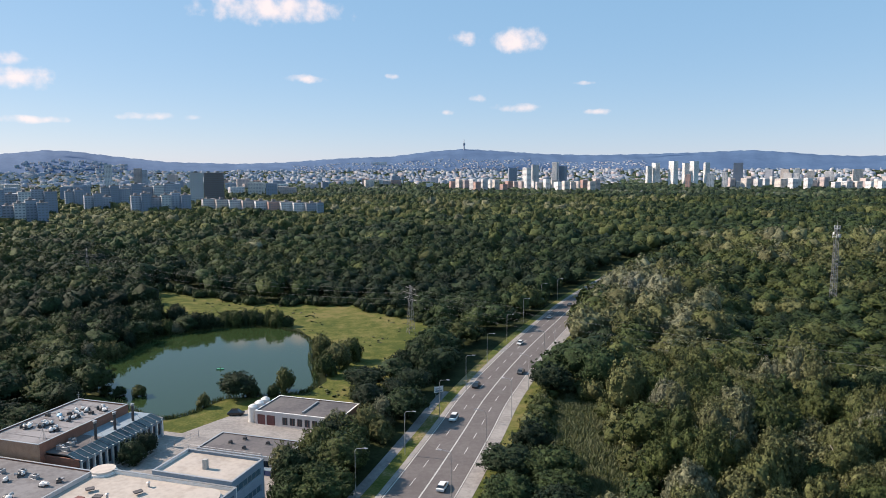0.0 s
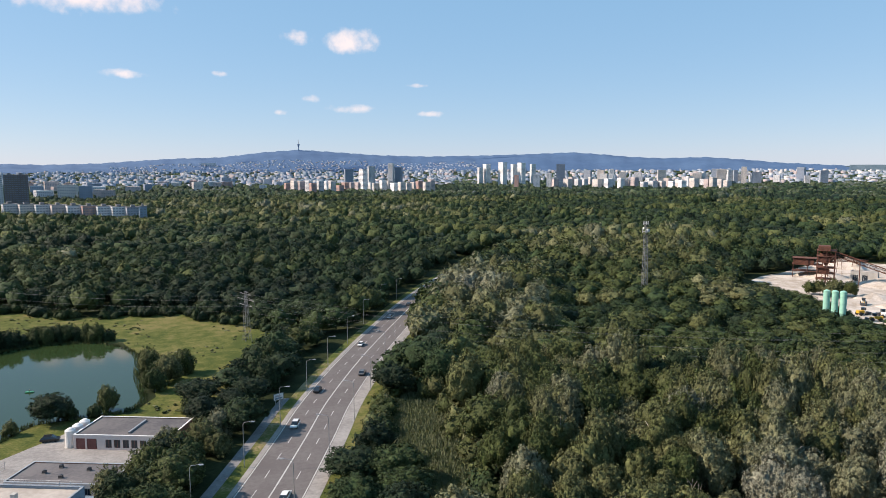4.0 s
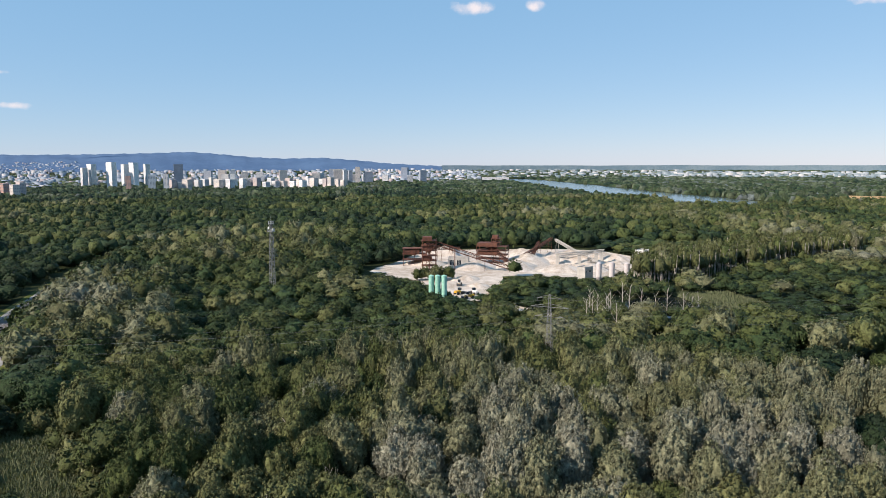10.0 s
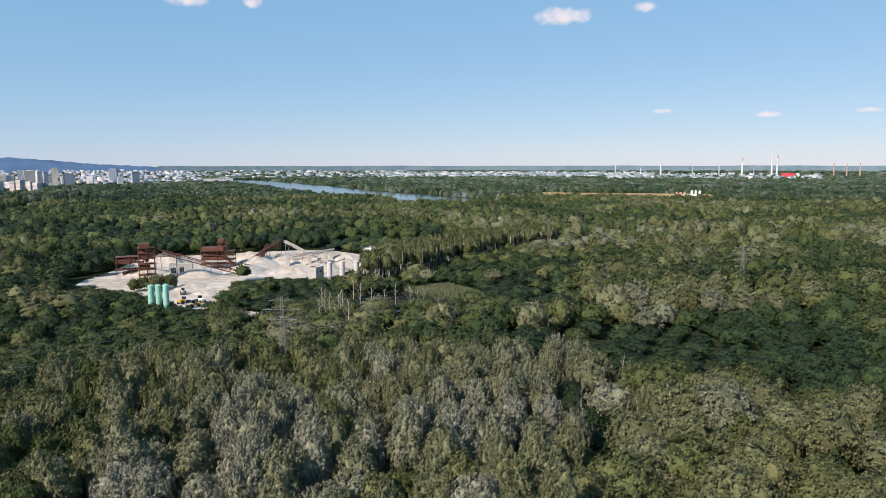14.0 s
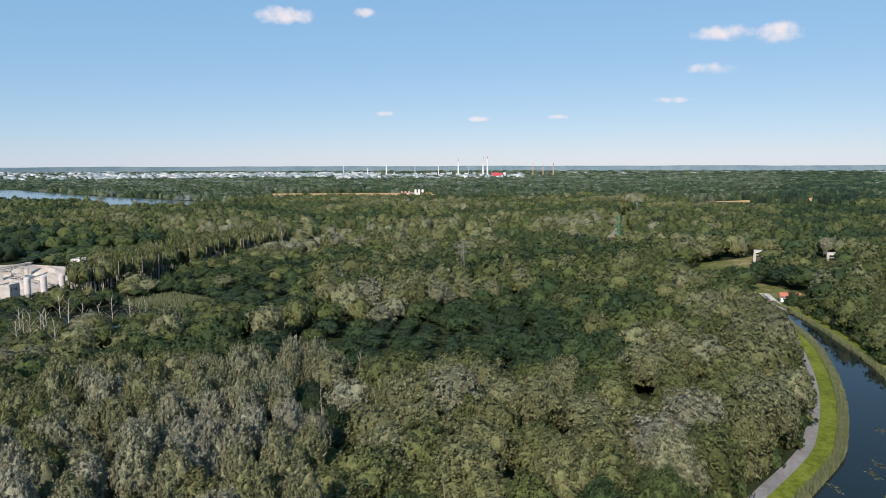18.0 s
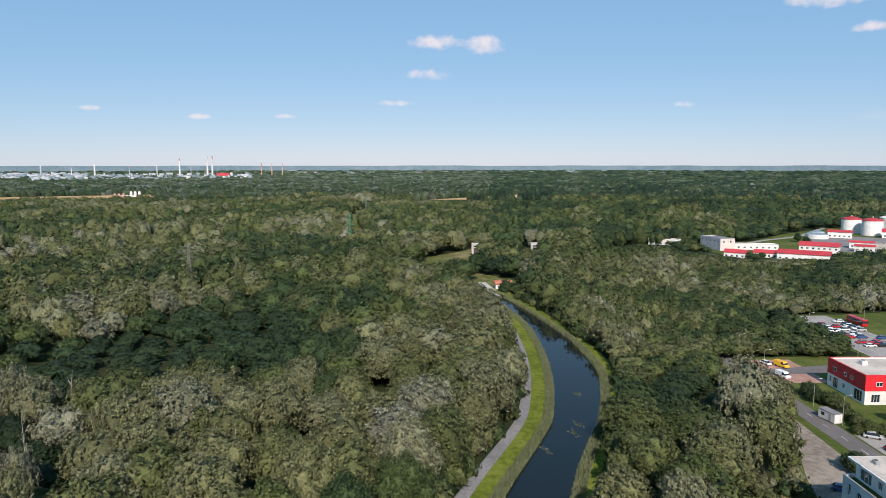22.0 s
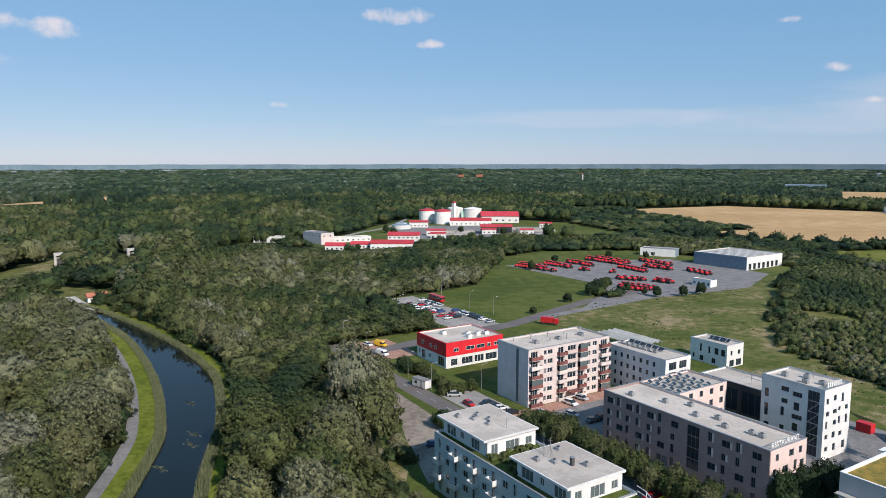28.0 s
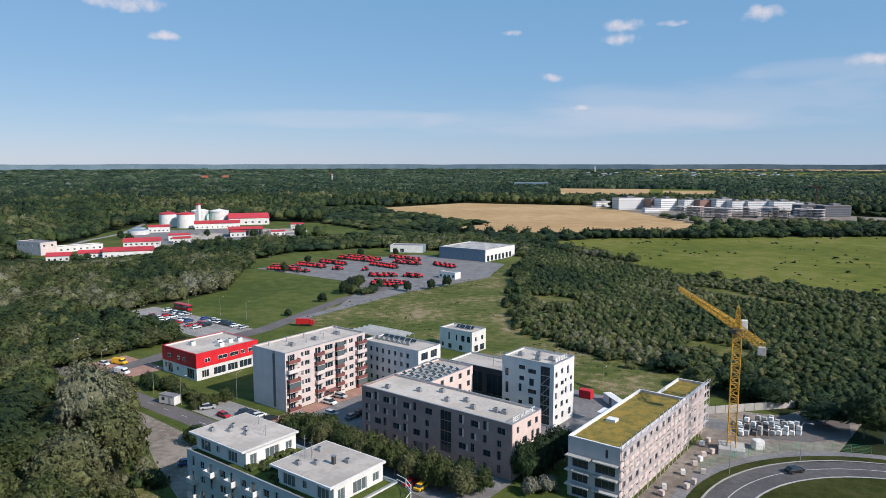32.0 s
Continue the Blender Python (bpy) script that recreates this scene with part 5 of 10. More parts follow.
for a in (0.2, 8, 15, 22.8):
    for b in (0.1, 11.1):
        part("post", bm_mesh("post", tubes(((a, b, 0), (a, b, 4.3), 0.08)), METAL), canopy)
sm = building("small_white_house", grid(-161, 207), 15, 9, 8.0, (WHITE, WHITE, WHITE, WHITE),
              [[(1, 1.9, 1, 2.6), (4, 4.8, 3.8, 6.6), (7.5, 8.3, 3.8, 6.2), (10, 11.6, 3.9, 6.2), (12.6, 14.2, 3.9, 6.2), (4, 5.6, 0.6, 2.4), (9, 10.6, 0.6, 2.4)], [(1.6, 4.0, 0.3, 2.6), (5.2, 8.0, 0.3, 2.6), (2, 3, 4.2, 5.8), (6, 7.4, 4.2, 5.8)]],
              "white two-storey house with large dark windows", "house", frame_mat=GREY_FRAME, mullions=0)
for k in range(6):
    solar_panel(grid(-156 + 1.3 * k, 212 + 0.3 * (k % 2), 7.55), 1.2, 1.6)

# ---- hotel ----
cols_f = [1.2, 4.4, 7.4, 10.6, 14.0, 17.2, 21.0, 31.0, 34.4, 37.8, 41.6]
ops = []
for i in range(4):
    z = 1.0 + 3.05 * i
    for j, x in enumerate(cols_f):
        kind = (i * 3 + j * 2) % 4
        w, hh_ = ((1.0, 1.9), (2.1, 1.5), (1.1, 1.5), (1.0, 2.1))[kind]
        ops.append((x, x + w, z, z + hh_))
ops.append((25.6, 28.8, 2.2, 12.2))
side = [(1.2, 2.4, 7.2, 8.8), (4.6, 6.4, 7.2, 8.8), (8.4, 9.4, 7.0, 9.2), (10.6, 12.0, 7.2, 8.8), (1.4, 2.6, 4.0, 5.8), (5.2, 6.8, 4.2, 5.6), (9.0, 11.6, 4.2, 5.8), (2.0, 3.0, 10.3, 11.8), (6.6, 8.2, 10.3, 11.8), (10.0, 11.2, 10.3, 11.8), (3, 5, 0.8, 2.8), (8, 10, 0.8, 2.8)]
# front and left carry their shade in a darker render than the sunlit sides
hotel = building("hotel", grid(-124, 126.7), 45.5, 12.8, 13.0, (PINK_BROWN, PALE_PINK, PALE_PINK, PINK_BROWN), [ops, side],
                 "pink-brown four-storey hotel with a flat roof", "hotel", frame_mat=GREY_FRAME, mullions=1)
for x0, x1, z0, z1 in ops[:-1]:
    if (int(x0 * 7 + z0 * 3)) % 3:
        box("shutter", (x1 + 0.02, x1 + 0.55, -0.07, 0.0, z0, z1), PALE_PINK, hotel)
for i in range(3):
    box("stair_beam", (25.6, 28.8, 0.05, 0.12, 4.6 + 2.6 * i, 4.75 + 2.6 * i), TIMBER, hotel)
# flat dark plate on the wall in place of a recessed door
box("door_recess", (18.4, 20.4, -0.02, 0.0, 0.0, 2.6), GREY_FRAME, hotel)
wing = building("hotel_wing", grid(-124.8, 139.6), 12.3, 20.4, 12.6, (PALE_PINK, PALE_PINK, PALE_PINK, PALE_PINK),
                [[], holes(even(20.4, 5, 1.4), floors(4, 3.05, 1.0, 1.6))], "pale pink hotel wing with a flat roof", "hotel wing", frame_mat=GREY_FRAME)
for i in range(5):
    for j in range(4):
        solar_panel(grid(-122.6 + 2.3 * i, 142 + 3.9 * j + 0.3 * (i % 2), 12.15, 108), 1.5, 1.0)
for a, b in ((-110, 133), (-100, 131.5), (-96, 134), (-92, 131), (-86.5, 132.5), (-84.3, 132.7), (-118, 130), (-105, 136)):
    roof_unit(grid(a, b, 12.6), 1.5, 1.1, 0.9)
sign = thing("roof_sign", grid(-78.9, 127.6, 13.1, 90), "white sign letters on the roof's edge", "sign")
part("lettering", text_mesh("RESTAURANT", 1.55, 0.05, WHITE), sign, pose(0, 0, 0.15, 90))
part("rail", bm_mesh("rail", tubes(((0, 0.1, 0.1), (9.5, 0.1, 0.1), 0.04), ((0, 0.1, 1.2), (9.5, 0.1, 1.2), 0.04)), METAL), sign)

# ---- white tower of the hotel ----
tf = [(0.9, 2.0, 11.8, 14.0), (5.2, 7.2, 14.4, 15.6), (1.0, 2.0, 7.0, 10.2), (1.0, 2.4, 3.2, 5.4), (5.3, 6.2, 8.2, 10.4), (5.4, 7.0, 11.4, 12.6), (5.2, 6.4, 4.6, 5.8), (8.2, 10.6, 13.8, 15.0), (8.6, 10.0, 10.4, 12.4), (8.2, 10.8, 8.2, 9.4), (8.4, 9.8, 5.2, 7.2),
      (8.2, 10.6, 2.4, 3.8), (12.0, 14.8, 0.6, 16.4), (1.2, 2.4, 0.6, 2.4), (5.0, 6.2, 1.0, 2.6)]
ts = [(0.9, 2.0, 13.6, 15.0), (4.0, 5.2, 14.0, 15.4), (7.4, 8.4, 13.2, 15.4), (1.0, 2.4, 10.6, 11.8), (4.0, 5.6, 10.8, 11.9), (6.2, 7.2, 11.2, 12.2), (9.2, 10.4, 11.0, 12.2), (1.0, 1.8, 7.6, 9.4), (4.2, 5.6, 8.0, 9.2), (6.4, 7.3, 8.0, 9.8), (9.4, 10.4, 7.6, 9.8), (1.0, 2.2, 5.0, 6.2),
      (4.0, 5.4, 4.8, 6.4), (7.0, 8.4, 4.8, 6.0), (1.2, 2.6, 2.0, 3.2), (4.6, 5.8, 1.6, 3.4), (8.6, 10.0, 1.4, 3.4)]
tower = building("hotel_tower", grid(-102.5, 160), 16, 11.5, 17.3, (WHITE, WHITE, WHITE, WHITE), [tf, ts], "white six-storey tower with scattered windows", "hotel tower", frame_mat=GREY_FRAME, mullions=0)
for i in range(5):
    box("stair_landing", (12.0, 14.8, 0.1, 0.2, 3.0 + 2.7 * i, 3.2 + 2.7 * i), CONCRETE, tower)
for i in range(4):
    part("stair_flight", bm_mesh("stair_flight", tubes(((12.1, 0.14, 3.1 + 2.7 * i), (14.7, 0.14, 5.7 + 2.7 * i), 0.09)), METAL), tower)
sg = thing("roof_sign", grid(-86.8, 161.2, 17.4, 90), "row of white sign shapes on a rail", "sign")
part("rail", bm_mesh("rail", tubes(((0, 0.1, 0.1), (6.6, 0.1, 0.1), 0.04), ((0, 0.1, 1.3), (6.6, 0.1, 1.3), 0.04)), METAL), sg)
for k in range(7):
    part("letter_bar", bm_mesh("letter_bar", box_bm((0.2 + 0.9 * k, 0.75 + 0.9 * k, -0.06, 0.06, 0.15, 1.35), bevel=0.03), WHITE), sg)
for a, b in ((-99, 164), (-95, 167), (-90, 165), (-93, 163)):
    roof_unit(grid(a, b, 16.9), 1.6, 1.2, 1.0)
aerial(grid(-94, 168, 16.9), 3.5)
link = building("link_building", grid(-130, 172), 27.4, 12, 8.5, (DARK_WALL, DARK_WALL, WHITE, WHITE), [[(1.0, 12.6, 0.5, 6.8), (14, 26, 0.5, 6.8)], []],
                "low dark-glazed link building with a pale roof", "link building", frame_mat=GREY_FRAME, mullions=5)
frm = thing("roof_frame", grid(-116, 176, 8.1), "grey steel plant frame on a roof", "steel frame")
for x in (0, 4, 8, 12):
    for y in (0, 5):
        part("post", bm_mesh("post", tubes(((x, y, 0), (x, y, 3.4), 0.06)), METAL), frm)
for y in (0, 5):
    for z in (1.7, 3.4):
        part("beam", bm_mesh("beam", tubes(((0, y, z), (12, y, z), 0.05)), METAL), frm)
for x in (0, 4, 8, 12):
    part("beam", bm_mesh("beam", tubes(((x, 0, 3.4), (x, 5, 3.4), 0.05)), METAL), frm)
box("red_terrace", (0, 12, 0, 6, 0, 0.06), RED_ROOF, None).matrix_basis = grid(-131, 186, 0.1)
tagged(bpy.data.objects["red_terrace"], "dark red terrace surface behind the hotel", "terrace", kind="structure")

# ---- red and white showroom ----
showroom = building("showroom", grid(-216.5, 126), 19.5, 24, 8.9, (WHITE, WHITE, WHITE, WHITE),
                    [[(3.0, 5.6, 0.3, 3.6), (1.0, 2.2, 1.6, 3.4), (8.0, 9.4, 1.6, 3.0), (14.0, 18.0, 0.3, 3.6)], holes([(2, 2.6), (6.4, 4.6), (11.8, 4.0), (16.5, 5.0)], [(0.7, 2.4)])],
                    "showroom with a red upper band and white ground floor", "showroom", frame_mat=WHITE_FRAME, mullions=2, cap=RED, roof=ROOF)
for nm, bx in (("red_band_front", (-0.12, 19.62, -0.12, 0.0, 4.2, 8.9)), ("red_band_side", (19.5, 19.62, 0.0, 24.12, 4.2, 8.9)), ("red_band_left", (-0.12, 0.0, 0.0, 24.12, 4.2, 8.9)), ("red_band_back", (0, 19.5, 24.0, 24.12, 4.2, 8.9))):
    box("red_band", bx, RED, showroom, label="bright red metal cladding band")
for x, w in ((3, 2.0), (8, 3.6), (12.6, 3.4), (17.0, 1.6), (20, 2.4)):
    ww = part("window", bm_mesh("window", box_bm((19.62, 19.70, x, x + w, 5.6, 6.9)), WHITE_FRAME), showroom)
    part("pane", bm_mesh("pane", box_bm((19.70, 19.72, x + 0.1, x + w / 2 - 0.05, 5.7, 6.8), (19.70, 19.72, x + w / 2 + 0.05, x + w - 0.1, 5.7, 6.8)), GLASS), ww)
for x, w in ((3, 2.0), (9, 1.4), (12, 1.6)):
    ww = part("window", bm_mesh("window", box_bm((x, x + w, -0.2, -0.12, 5.6, 6.9)), WHITE_FRAME), showroom)
    part("pane", bm_mesh("pane", box_bm((x + 0.1, x + w - 0.1, -0.22, -0.2, 5.7, 6.8)), GLASS), ww)
for a, b in ((-205, 140), (-203, 143), (-202, 146), (-210, 133), (-201, 138)):
    roof_unit(grid(a, b, 8.45), 2.2, 1.8, 1.3, WHITE)

# ---- scaffolded building ----
sops = [(x, x + 1.6, 0.8 + 3.1 * i, 2.3 + 3.1 * i) for i in range(4) for x in (1.6, 5.0, 8.6, 12.2, 15.8, 19.4, 23.0, 26.6, 30.2, 34.0)]
fops = [(1, 4.6, 0.4 + 3.1 * i, 2.6 + 3.1 * i) for i in range(3)] + [(6.2, 10.6, 0.4 + 3.1 * i, 2.6 + 3.1 * i) for i in range(3)] + [(8.4, 9.0, 10.2, 12.0)]
scaf = building("unfinished_building", grid(-66, 129), 11.6, 38.5, 13.0, (PALE_GREY, RAW_BLOCK, RAW_BLOCK, WHITE), [fops, sops], "unfinished building with a sedum roof", "unfinished building", roof=MOSS, cap=WHITE, parapet=0.6, frame_mat=GREY_FRAME)
for i in range(3):
    box("balcony_slab", (0.0, 5.4, -1.6, 0, 2.9 + 3.1 * i, 3.15 + 3.1 * i), CONCRETE, scaf)
    box("balcony_slab", (6.0, 11.4, -1.2, 0, 2.9 + 3.1 * i, 3.15 + 3.1 * i), CONCRETE, scaf)
scaf2 = building("unfinished_wing", grid(-62.2, 167.6), 7.2, 16.9, 12.4, (RAW_BLOCK, RAW_BLOCK, RAW_BLOCK, WHITE), [[], [(x, x + 1.5, 0.8 + 3.1 * i, 2.3 + 3.1 * i) for i in range(4) for x in (1.4, 5.0, 8.8, 12.6)]],
                 "lower wing of the unfinished building with a sedum roof", "unfinished building", roof=MOSS, cap=WHITE, parapet=0.6, frame_mat=GREY_FRAME)
box("skylight", (2.0, 4.2, 14.0, 16.0, 12.4, 13.0), WHITE, scaf)
box("roof_platform", (-3.0, 0.0, 20, 24, 11.4, 11.7), WHITE, scaf)
scaffold = thing("scaffold", grid(-54.4, 129), "pale steel scaffold with steel decks along an unfinished wall", "scaffold")
PIPE = mat("scaffold_pipe", (0.66, 0.61, 0.60), (0.54, 0.50, 0.49), 2.0, 0.5, metal=0.3)
post_me = {h_: bm_mesh("post", tubes(((0, 0, 0), (0, 0, h_), 0.055)), PIPE) for h_ in (14.2, 13.4)}
deck_me, rail_me = bm_mesh("deck", box_bm((0, 0.7, 0.03, 2.53, 0, 0.05)), PIPE), bm_mesh("rail", tubes(((0.8, 0, 0), (0.8, 2.57, 0), 0.03), ((0.8, 0, 0.5), (0.8, 2.57, 0.5), 0.03), n=4), PIPE)
brace_me = bm_mesh("brace", tubes(((0.8, 0, 0), (0.8, 2.57, 2.0), 0.022), n=4), PIPE)
for s, (n_, h_, b0, a0) in enumerate(((15, 14.2, 0.0, 0.15), (7, 13.4, 38.6, -0.5))):
    for k in range(n_ + 1):
        for a in (0.05, 0.8):
            part("post", post_me[h_], scaffold, pose(a0 + a, b0 + 2.57 * k, 0))
    for k in range(n_):
        for i in range(6):
            part("deck", deck_me, scaffold, pose(a0 + 0.06, b0 + 2.57 * k, 2.1 + 2.1 * i))
            part("rail", rail_me, scaffold, pose(a0, b0 + 2.57 * k, 2.65 + 2.1 * i))
            if (k + i) % 5 == 0:
                part("brace", brace_me, scaffold, pose(a0, b0 + 2.57 * k, 2.1 * i + 0.1))

# ---- terraced white apartment house near the canal ----
pod_f = [(x, x + w, z, z + h_) for i in range(4) for x, w, h_ in ((1.6, 1.0, 2.2), (4.4, 1.4, 1.5), (7.6, 1.0, 2.2), (10.8, 1.8, 1.5), (14.2, 1.0, 2.2), (17.4, 1.6, 1.5), (20.6, 1.0, 2.2), (24.0, 1.6, 1.5), (27.2, 1.0, 2.2), (31.0, 1.6, 1.5), (34.6, 1.4, 1.5)) for z in (0.5 + 3.1 * i + (0.3 if h_ < 2 else 0),)]
PALE_GREEN = mat("pale_green_render", (0.50, 0.56, 0.55), (0.44, 0.50, 0.49), 0.3, 0.85)
podium = building("terraced_apartment_house", grid(-123.5, 76), 43, 15, 12.9, (PALE_GREEN, WHITE, WHITE, WHITE), [pod_f, []], "white terraced apartment house with planted roof terraces", "apartment house", roof=LAWN, parapet=0.5)
bal_me = bm_mesh("balcony", box_bm((0, 2.4, -1.1, 0, -0.16, 0)), CONCRETE)
balr_me = bm_mesh("railing", box_bm((0, 2.4, -1.1, -1.02, 0, 1.0), (0, 0.08, -1.02, 0, 0, 1.0), (2.32, 2.4, -1.02, 0, 0, 1.0)), WHITE)
for i in range(1, 4):
    for j, x in enumerate((1.0, 7.0, 13.6, 20.0, 26.6)):
        if (i + j) % 4 != 3:
            b = part("balcony", bal_me, podium, pose(x, 0, 0.45 + 3.1 * i))
            part("railing", balr_me, b)
for a0, a1, lab, nm in ((0.3, 16.2, "white penthouse with a wide flat roof", "penthouse"), (25.6, 40.0, "white penthouse with aerials on its flat roof", "penthouse")):
    w = a1 - a0
    p_ = building(nm, grid(-123.5 + a0, 78.2, 12.4), w, 12.2, 3.3, (WHITE, WHITE, WHITE, WHITE), [[(1.2, 4.6, 0.2, 2.4), (6.4, 7.6, 0.8, 2.3), (10.2, 13.2, 0.2, 2.4)], [(1.0, 2.6, 0.2, 2.4), (4.6, 8.0, 0.2, 2.4), (9.6, 11.2, 0.6, 2.2)]], lab, "penthouse", glass=GREEN_GLASS, parapet=0.12)
    box("roof_edge", (-0.9, w + 0.5, -1.2, 12.6, 3.34, 3.72), WHITE, p_)
    box("roof_felt", (-0.6, w + 0.2, -0.9, 12.3, 3.72, 3.76), ROOF, p_)
for a, b in ((-119, 84), (-117.5, 82), (-115.5, 84.5), (-113.5, 83), (-120.5, 80), (-92, 82), (-88, 86), (-94.5, 80), (-96, 86.5)):
    roof_unit(grid(a, b, 16.16), 1.2, 0.9, 0.7)
aerial(grid(-116, 88, 16.16), 3.2), aerial(grid(-110, 85, 16.16), 2.4), aerial(grid(-95.5, 82.5, 16.16), 4.4), aerial(grid(-94.5, 83.2, 16.16), 3.6)
chim = thing("chimney", grid(-89.5, 84, 16.16), "small dark chimney on the penthouse roof", "chimney")
box("shaft", (-0.3, 0.3, -0.3, 0.3, 0, 1.5), DARK_METAL, chim), box("cap", (-0.4, 0.4, -0.4, 0.4, 1.5, 1.6), METAL, chim)
hedge_v = crown_arrays(91, 3, 4, 0.9, 60, 0.1, 0.25, 3)
hx, hy = [], []
for k in range(34):
    g_ = gpt(-107 + 9 * gb.random(), 78 + 11 * gb.random())
    hx.append(g_[0]), hy.append(g_[1])
V_, F_ = [], []
for k, (x, y) in enumerate(zip(hx, hy)):
    V_.append(hedge_v[0] * 0.75 + np.array([x, y, 12.35]))
    F_.append(hedge_v[1] + k * len(hedge_v[0]))
tagged(new("terrace_plants", np_mesh("terrace_plants", np.concatenate(V_), np.concatenate(F_), LEAF, np.full(34 * len(hedge_v[0]), 0.4))), "green planting on a roof terrace", "plants", kind="stuff")
# curved glass corner
corner = thing("glazed_corner", grid(-80.5, 83.5), "curved glass corner of the terraced house with white rails", "glazed corner")
for i in range(9):
    a0_, a1_ = radians(-90 + 20 * i), radians(-70 + 20 * i)
    p0, p1 = (7.4 * math.cos(a0_), 7.4 * math.sin(a0_)), (7.4 * math.cos(a1_), 7.4 * math.sin(a1_))
    bm = bmesh.new()
    vs = [bm.verts.new((*p0, 0)), bm.verts.new((*p1, 0)), bm.verts.new((*p1, 12.6)), bm.verts.new((*p0, 12.6))]
    bm.faces.new(vs)
    part("pane", bm_mesh("pane", bm, BLUE_GLASS), corner)
    part("mullion", bm_mesh("mullion", tubes(((*p0, 0), (*p0, 14.2), 0.07)), WHITE), corner)
    for z in (3.1, 6.2, 9.3, 12.4, 13.3, 14.2):
        part("rail", bm_mesh("rail", tubes(((*p0, z), (*p1, z), 0.06)), WHITE), corner)
bm = bmesh.new()
vs = [bm.verts.new((7.35 * math.cos(radians(-90 + 12 * i)), 7.35 * math.sin(radians(-90 + 12 * i)), 12.5)) for i in range(16)]
bm.faces.new(vs)
part("roof", bm_mesh("roof", bm, LAWN), corner)
bd = part("badge", bm_mesh("badge", tubes(((7.5, 0, 9.6), (7.6, 0, 9.6), 1.0), n=20), CAR_PAINT["blue"]), corner, label="round dark blue badge")

# ---- tower crane ----
def lattice(p, q, w, n, r, taper=1.0):
    """A square lattice girder from p to q."""
    p, q = Vector(p), Vector(q)
    d = (q - p).normalized()
    u = d.cross(Vector((0, 0, 1)) if abs(d.z) < 0.9 else Vector((0, 1, 0))).normalized()
    v = d.cross(u)
    rods = []
    c = [(u * sx + v * sy) * w / 2 for sx, sy in ((-1, -1), (1, -1), (1, 1), (-1, 1))]
    for k in c:
        rods.append((p + k, q + k * taper, r))
    for i in range(n):
        a, b = p + (q - p) * (i / n), p + (q - p) * ((i + 1) / n)
        ta, tb = 1 + (taper - 1) * i / n, 1 + (taper - 1) * (i + 1) / n
        for j in range(4):
            s, e2 = (j, (j + 1) % 4) if i % 2 else ((j + 1) % 4, j)
            rods.append((a + c[s] * ta, b + c[e2] * tb, r * 0.6))
            rods.append((b + c[j] * tb, b + c[(j + 1) % 4] * tb, r * 0.6))
    return tubes(*rods, n=4)


crane = thing("tower_crane", Matrix.Translation((-8.8, -178.7, 0)), "yellow lattice tower crane with a raised jib", "tower crane")
box("foundation", (-3, 3, -3, 3, 0, 1.6), CONCRETE, crane, 0.1)
part("mast", bm_mesh("mast", lattice((0, 0, 1.6), (0, 0, 29.6), 1.9, 18, 0.11), CRANE_YELLOW), crane)
part("slewing_ring", bm_mesh("slewing_ring", tubes(((0, 0, 29.6), (0, 0, 30.6), 1.5), n=14), DARK_METAL), crane)
part("jib", bm_mesh("jib", lattice((0, 0, 31.2), (14.6, -46.5, 31.6), 1.5, 34, 0.10, 0.7), CRANE_YELLOW), crane)
part("peak", bm_mesh("peak", lattice((0, 0, 30.6), (0, 0, 36.2), 1.5, 5, 0.10, 0.3), CRANE_YELLOW), crane)
part("counter_jib", bm_mesh("counter_jib", lattice((0, 0, 30.8), (-4.4, 14.0, 30.4), 1.4, 9, 0.09), CRANE_YELLOW), crane)
part("cab", bm_mesh("cab", box_bm((-2.2, -0.8, -1.2, 0.6, 30.6, 32.8), bevel=0.1), WHITE), crane)
part("counterweight", bm_mesh("counterweight", box_bm((-5.3, -3.6, 12.9, 14.3, 28.2, 30.0), bevel=0.08), CONCRETE), crane)
part("pendant", bm_mesh("pendant", tubes(((0, 0, 36), (10, -32, 32.2), 0.05), ((0, 0, 36), (-4.2, 13.4, 31), 0.05), n=4), CRANE_YELLOW), crane)

# ---- works beside the pond ----
def g2(a, b, z=0.0, turn=0.0):
    return GRID2 @ pose(a, b, z, 0, 0, turn)


b4 = building("garage_building", g2(-103, 161.5), 25, 13, 3.8, (CREAM, BRICK, BRICK, BRICK), [[(0.6, 3.0, 0.1, 2.9), (3.4, 6.0, 0.1, 2.9)] + [(8.2 + 2.2 * i, 9.8 + 2.2 * i, 0.6, 2.7) for i in range(7)], []],
              "low workshop with a dark flat roof and red doors", "workshop", roof=DARK_ROOF, parapet=0.2, cap=WHITE, frame_mat=MAROON, mullions=1)
for x in (0.6, 3.4):
    d_ = part("garage_door", bm_mesh("garage_door", box_bm((x + 0.05, x + 2.4, 0.08, 0.14, 0.1, 2.85)), MAROON), b4)
for k in range(3):
    t_ = thing("storage_tank", g2(-104.6, 163 + 3.2 * k), "white upright storage tank beside the workshop", "tank", "white tanks")
    part("shell", bm_mesh("shell", tubes(((0, 0, 0.2), (0, 0, 4.4), 1.25), n=18), WHITE), t_)
    part("dome", bm_mesh("dome", tubes(((0, 0, 4.4), (0, 0, 4.9), 1.25, 0.5), n=18), WHITE), t_)
    part("plinth", bm_mesh("plinth", tubes(((0, 0, 0), (0, 0, 0.2), 1.5), n=18), CONCRETE), t_)
box("skylight_ridge", (13, 13.5, 2, 11, 3.6, 4.0), METAL, b4)
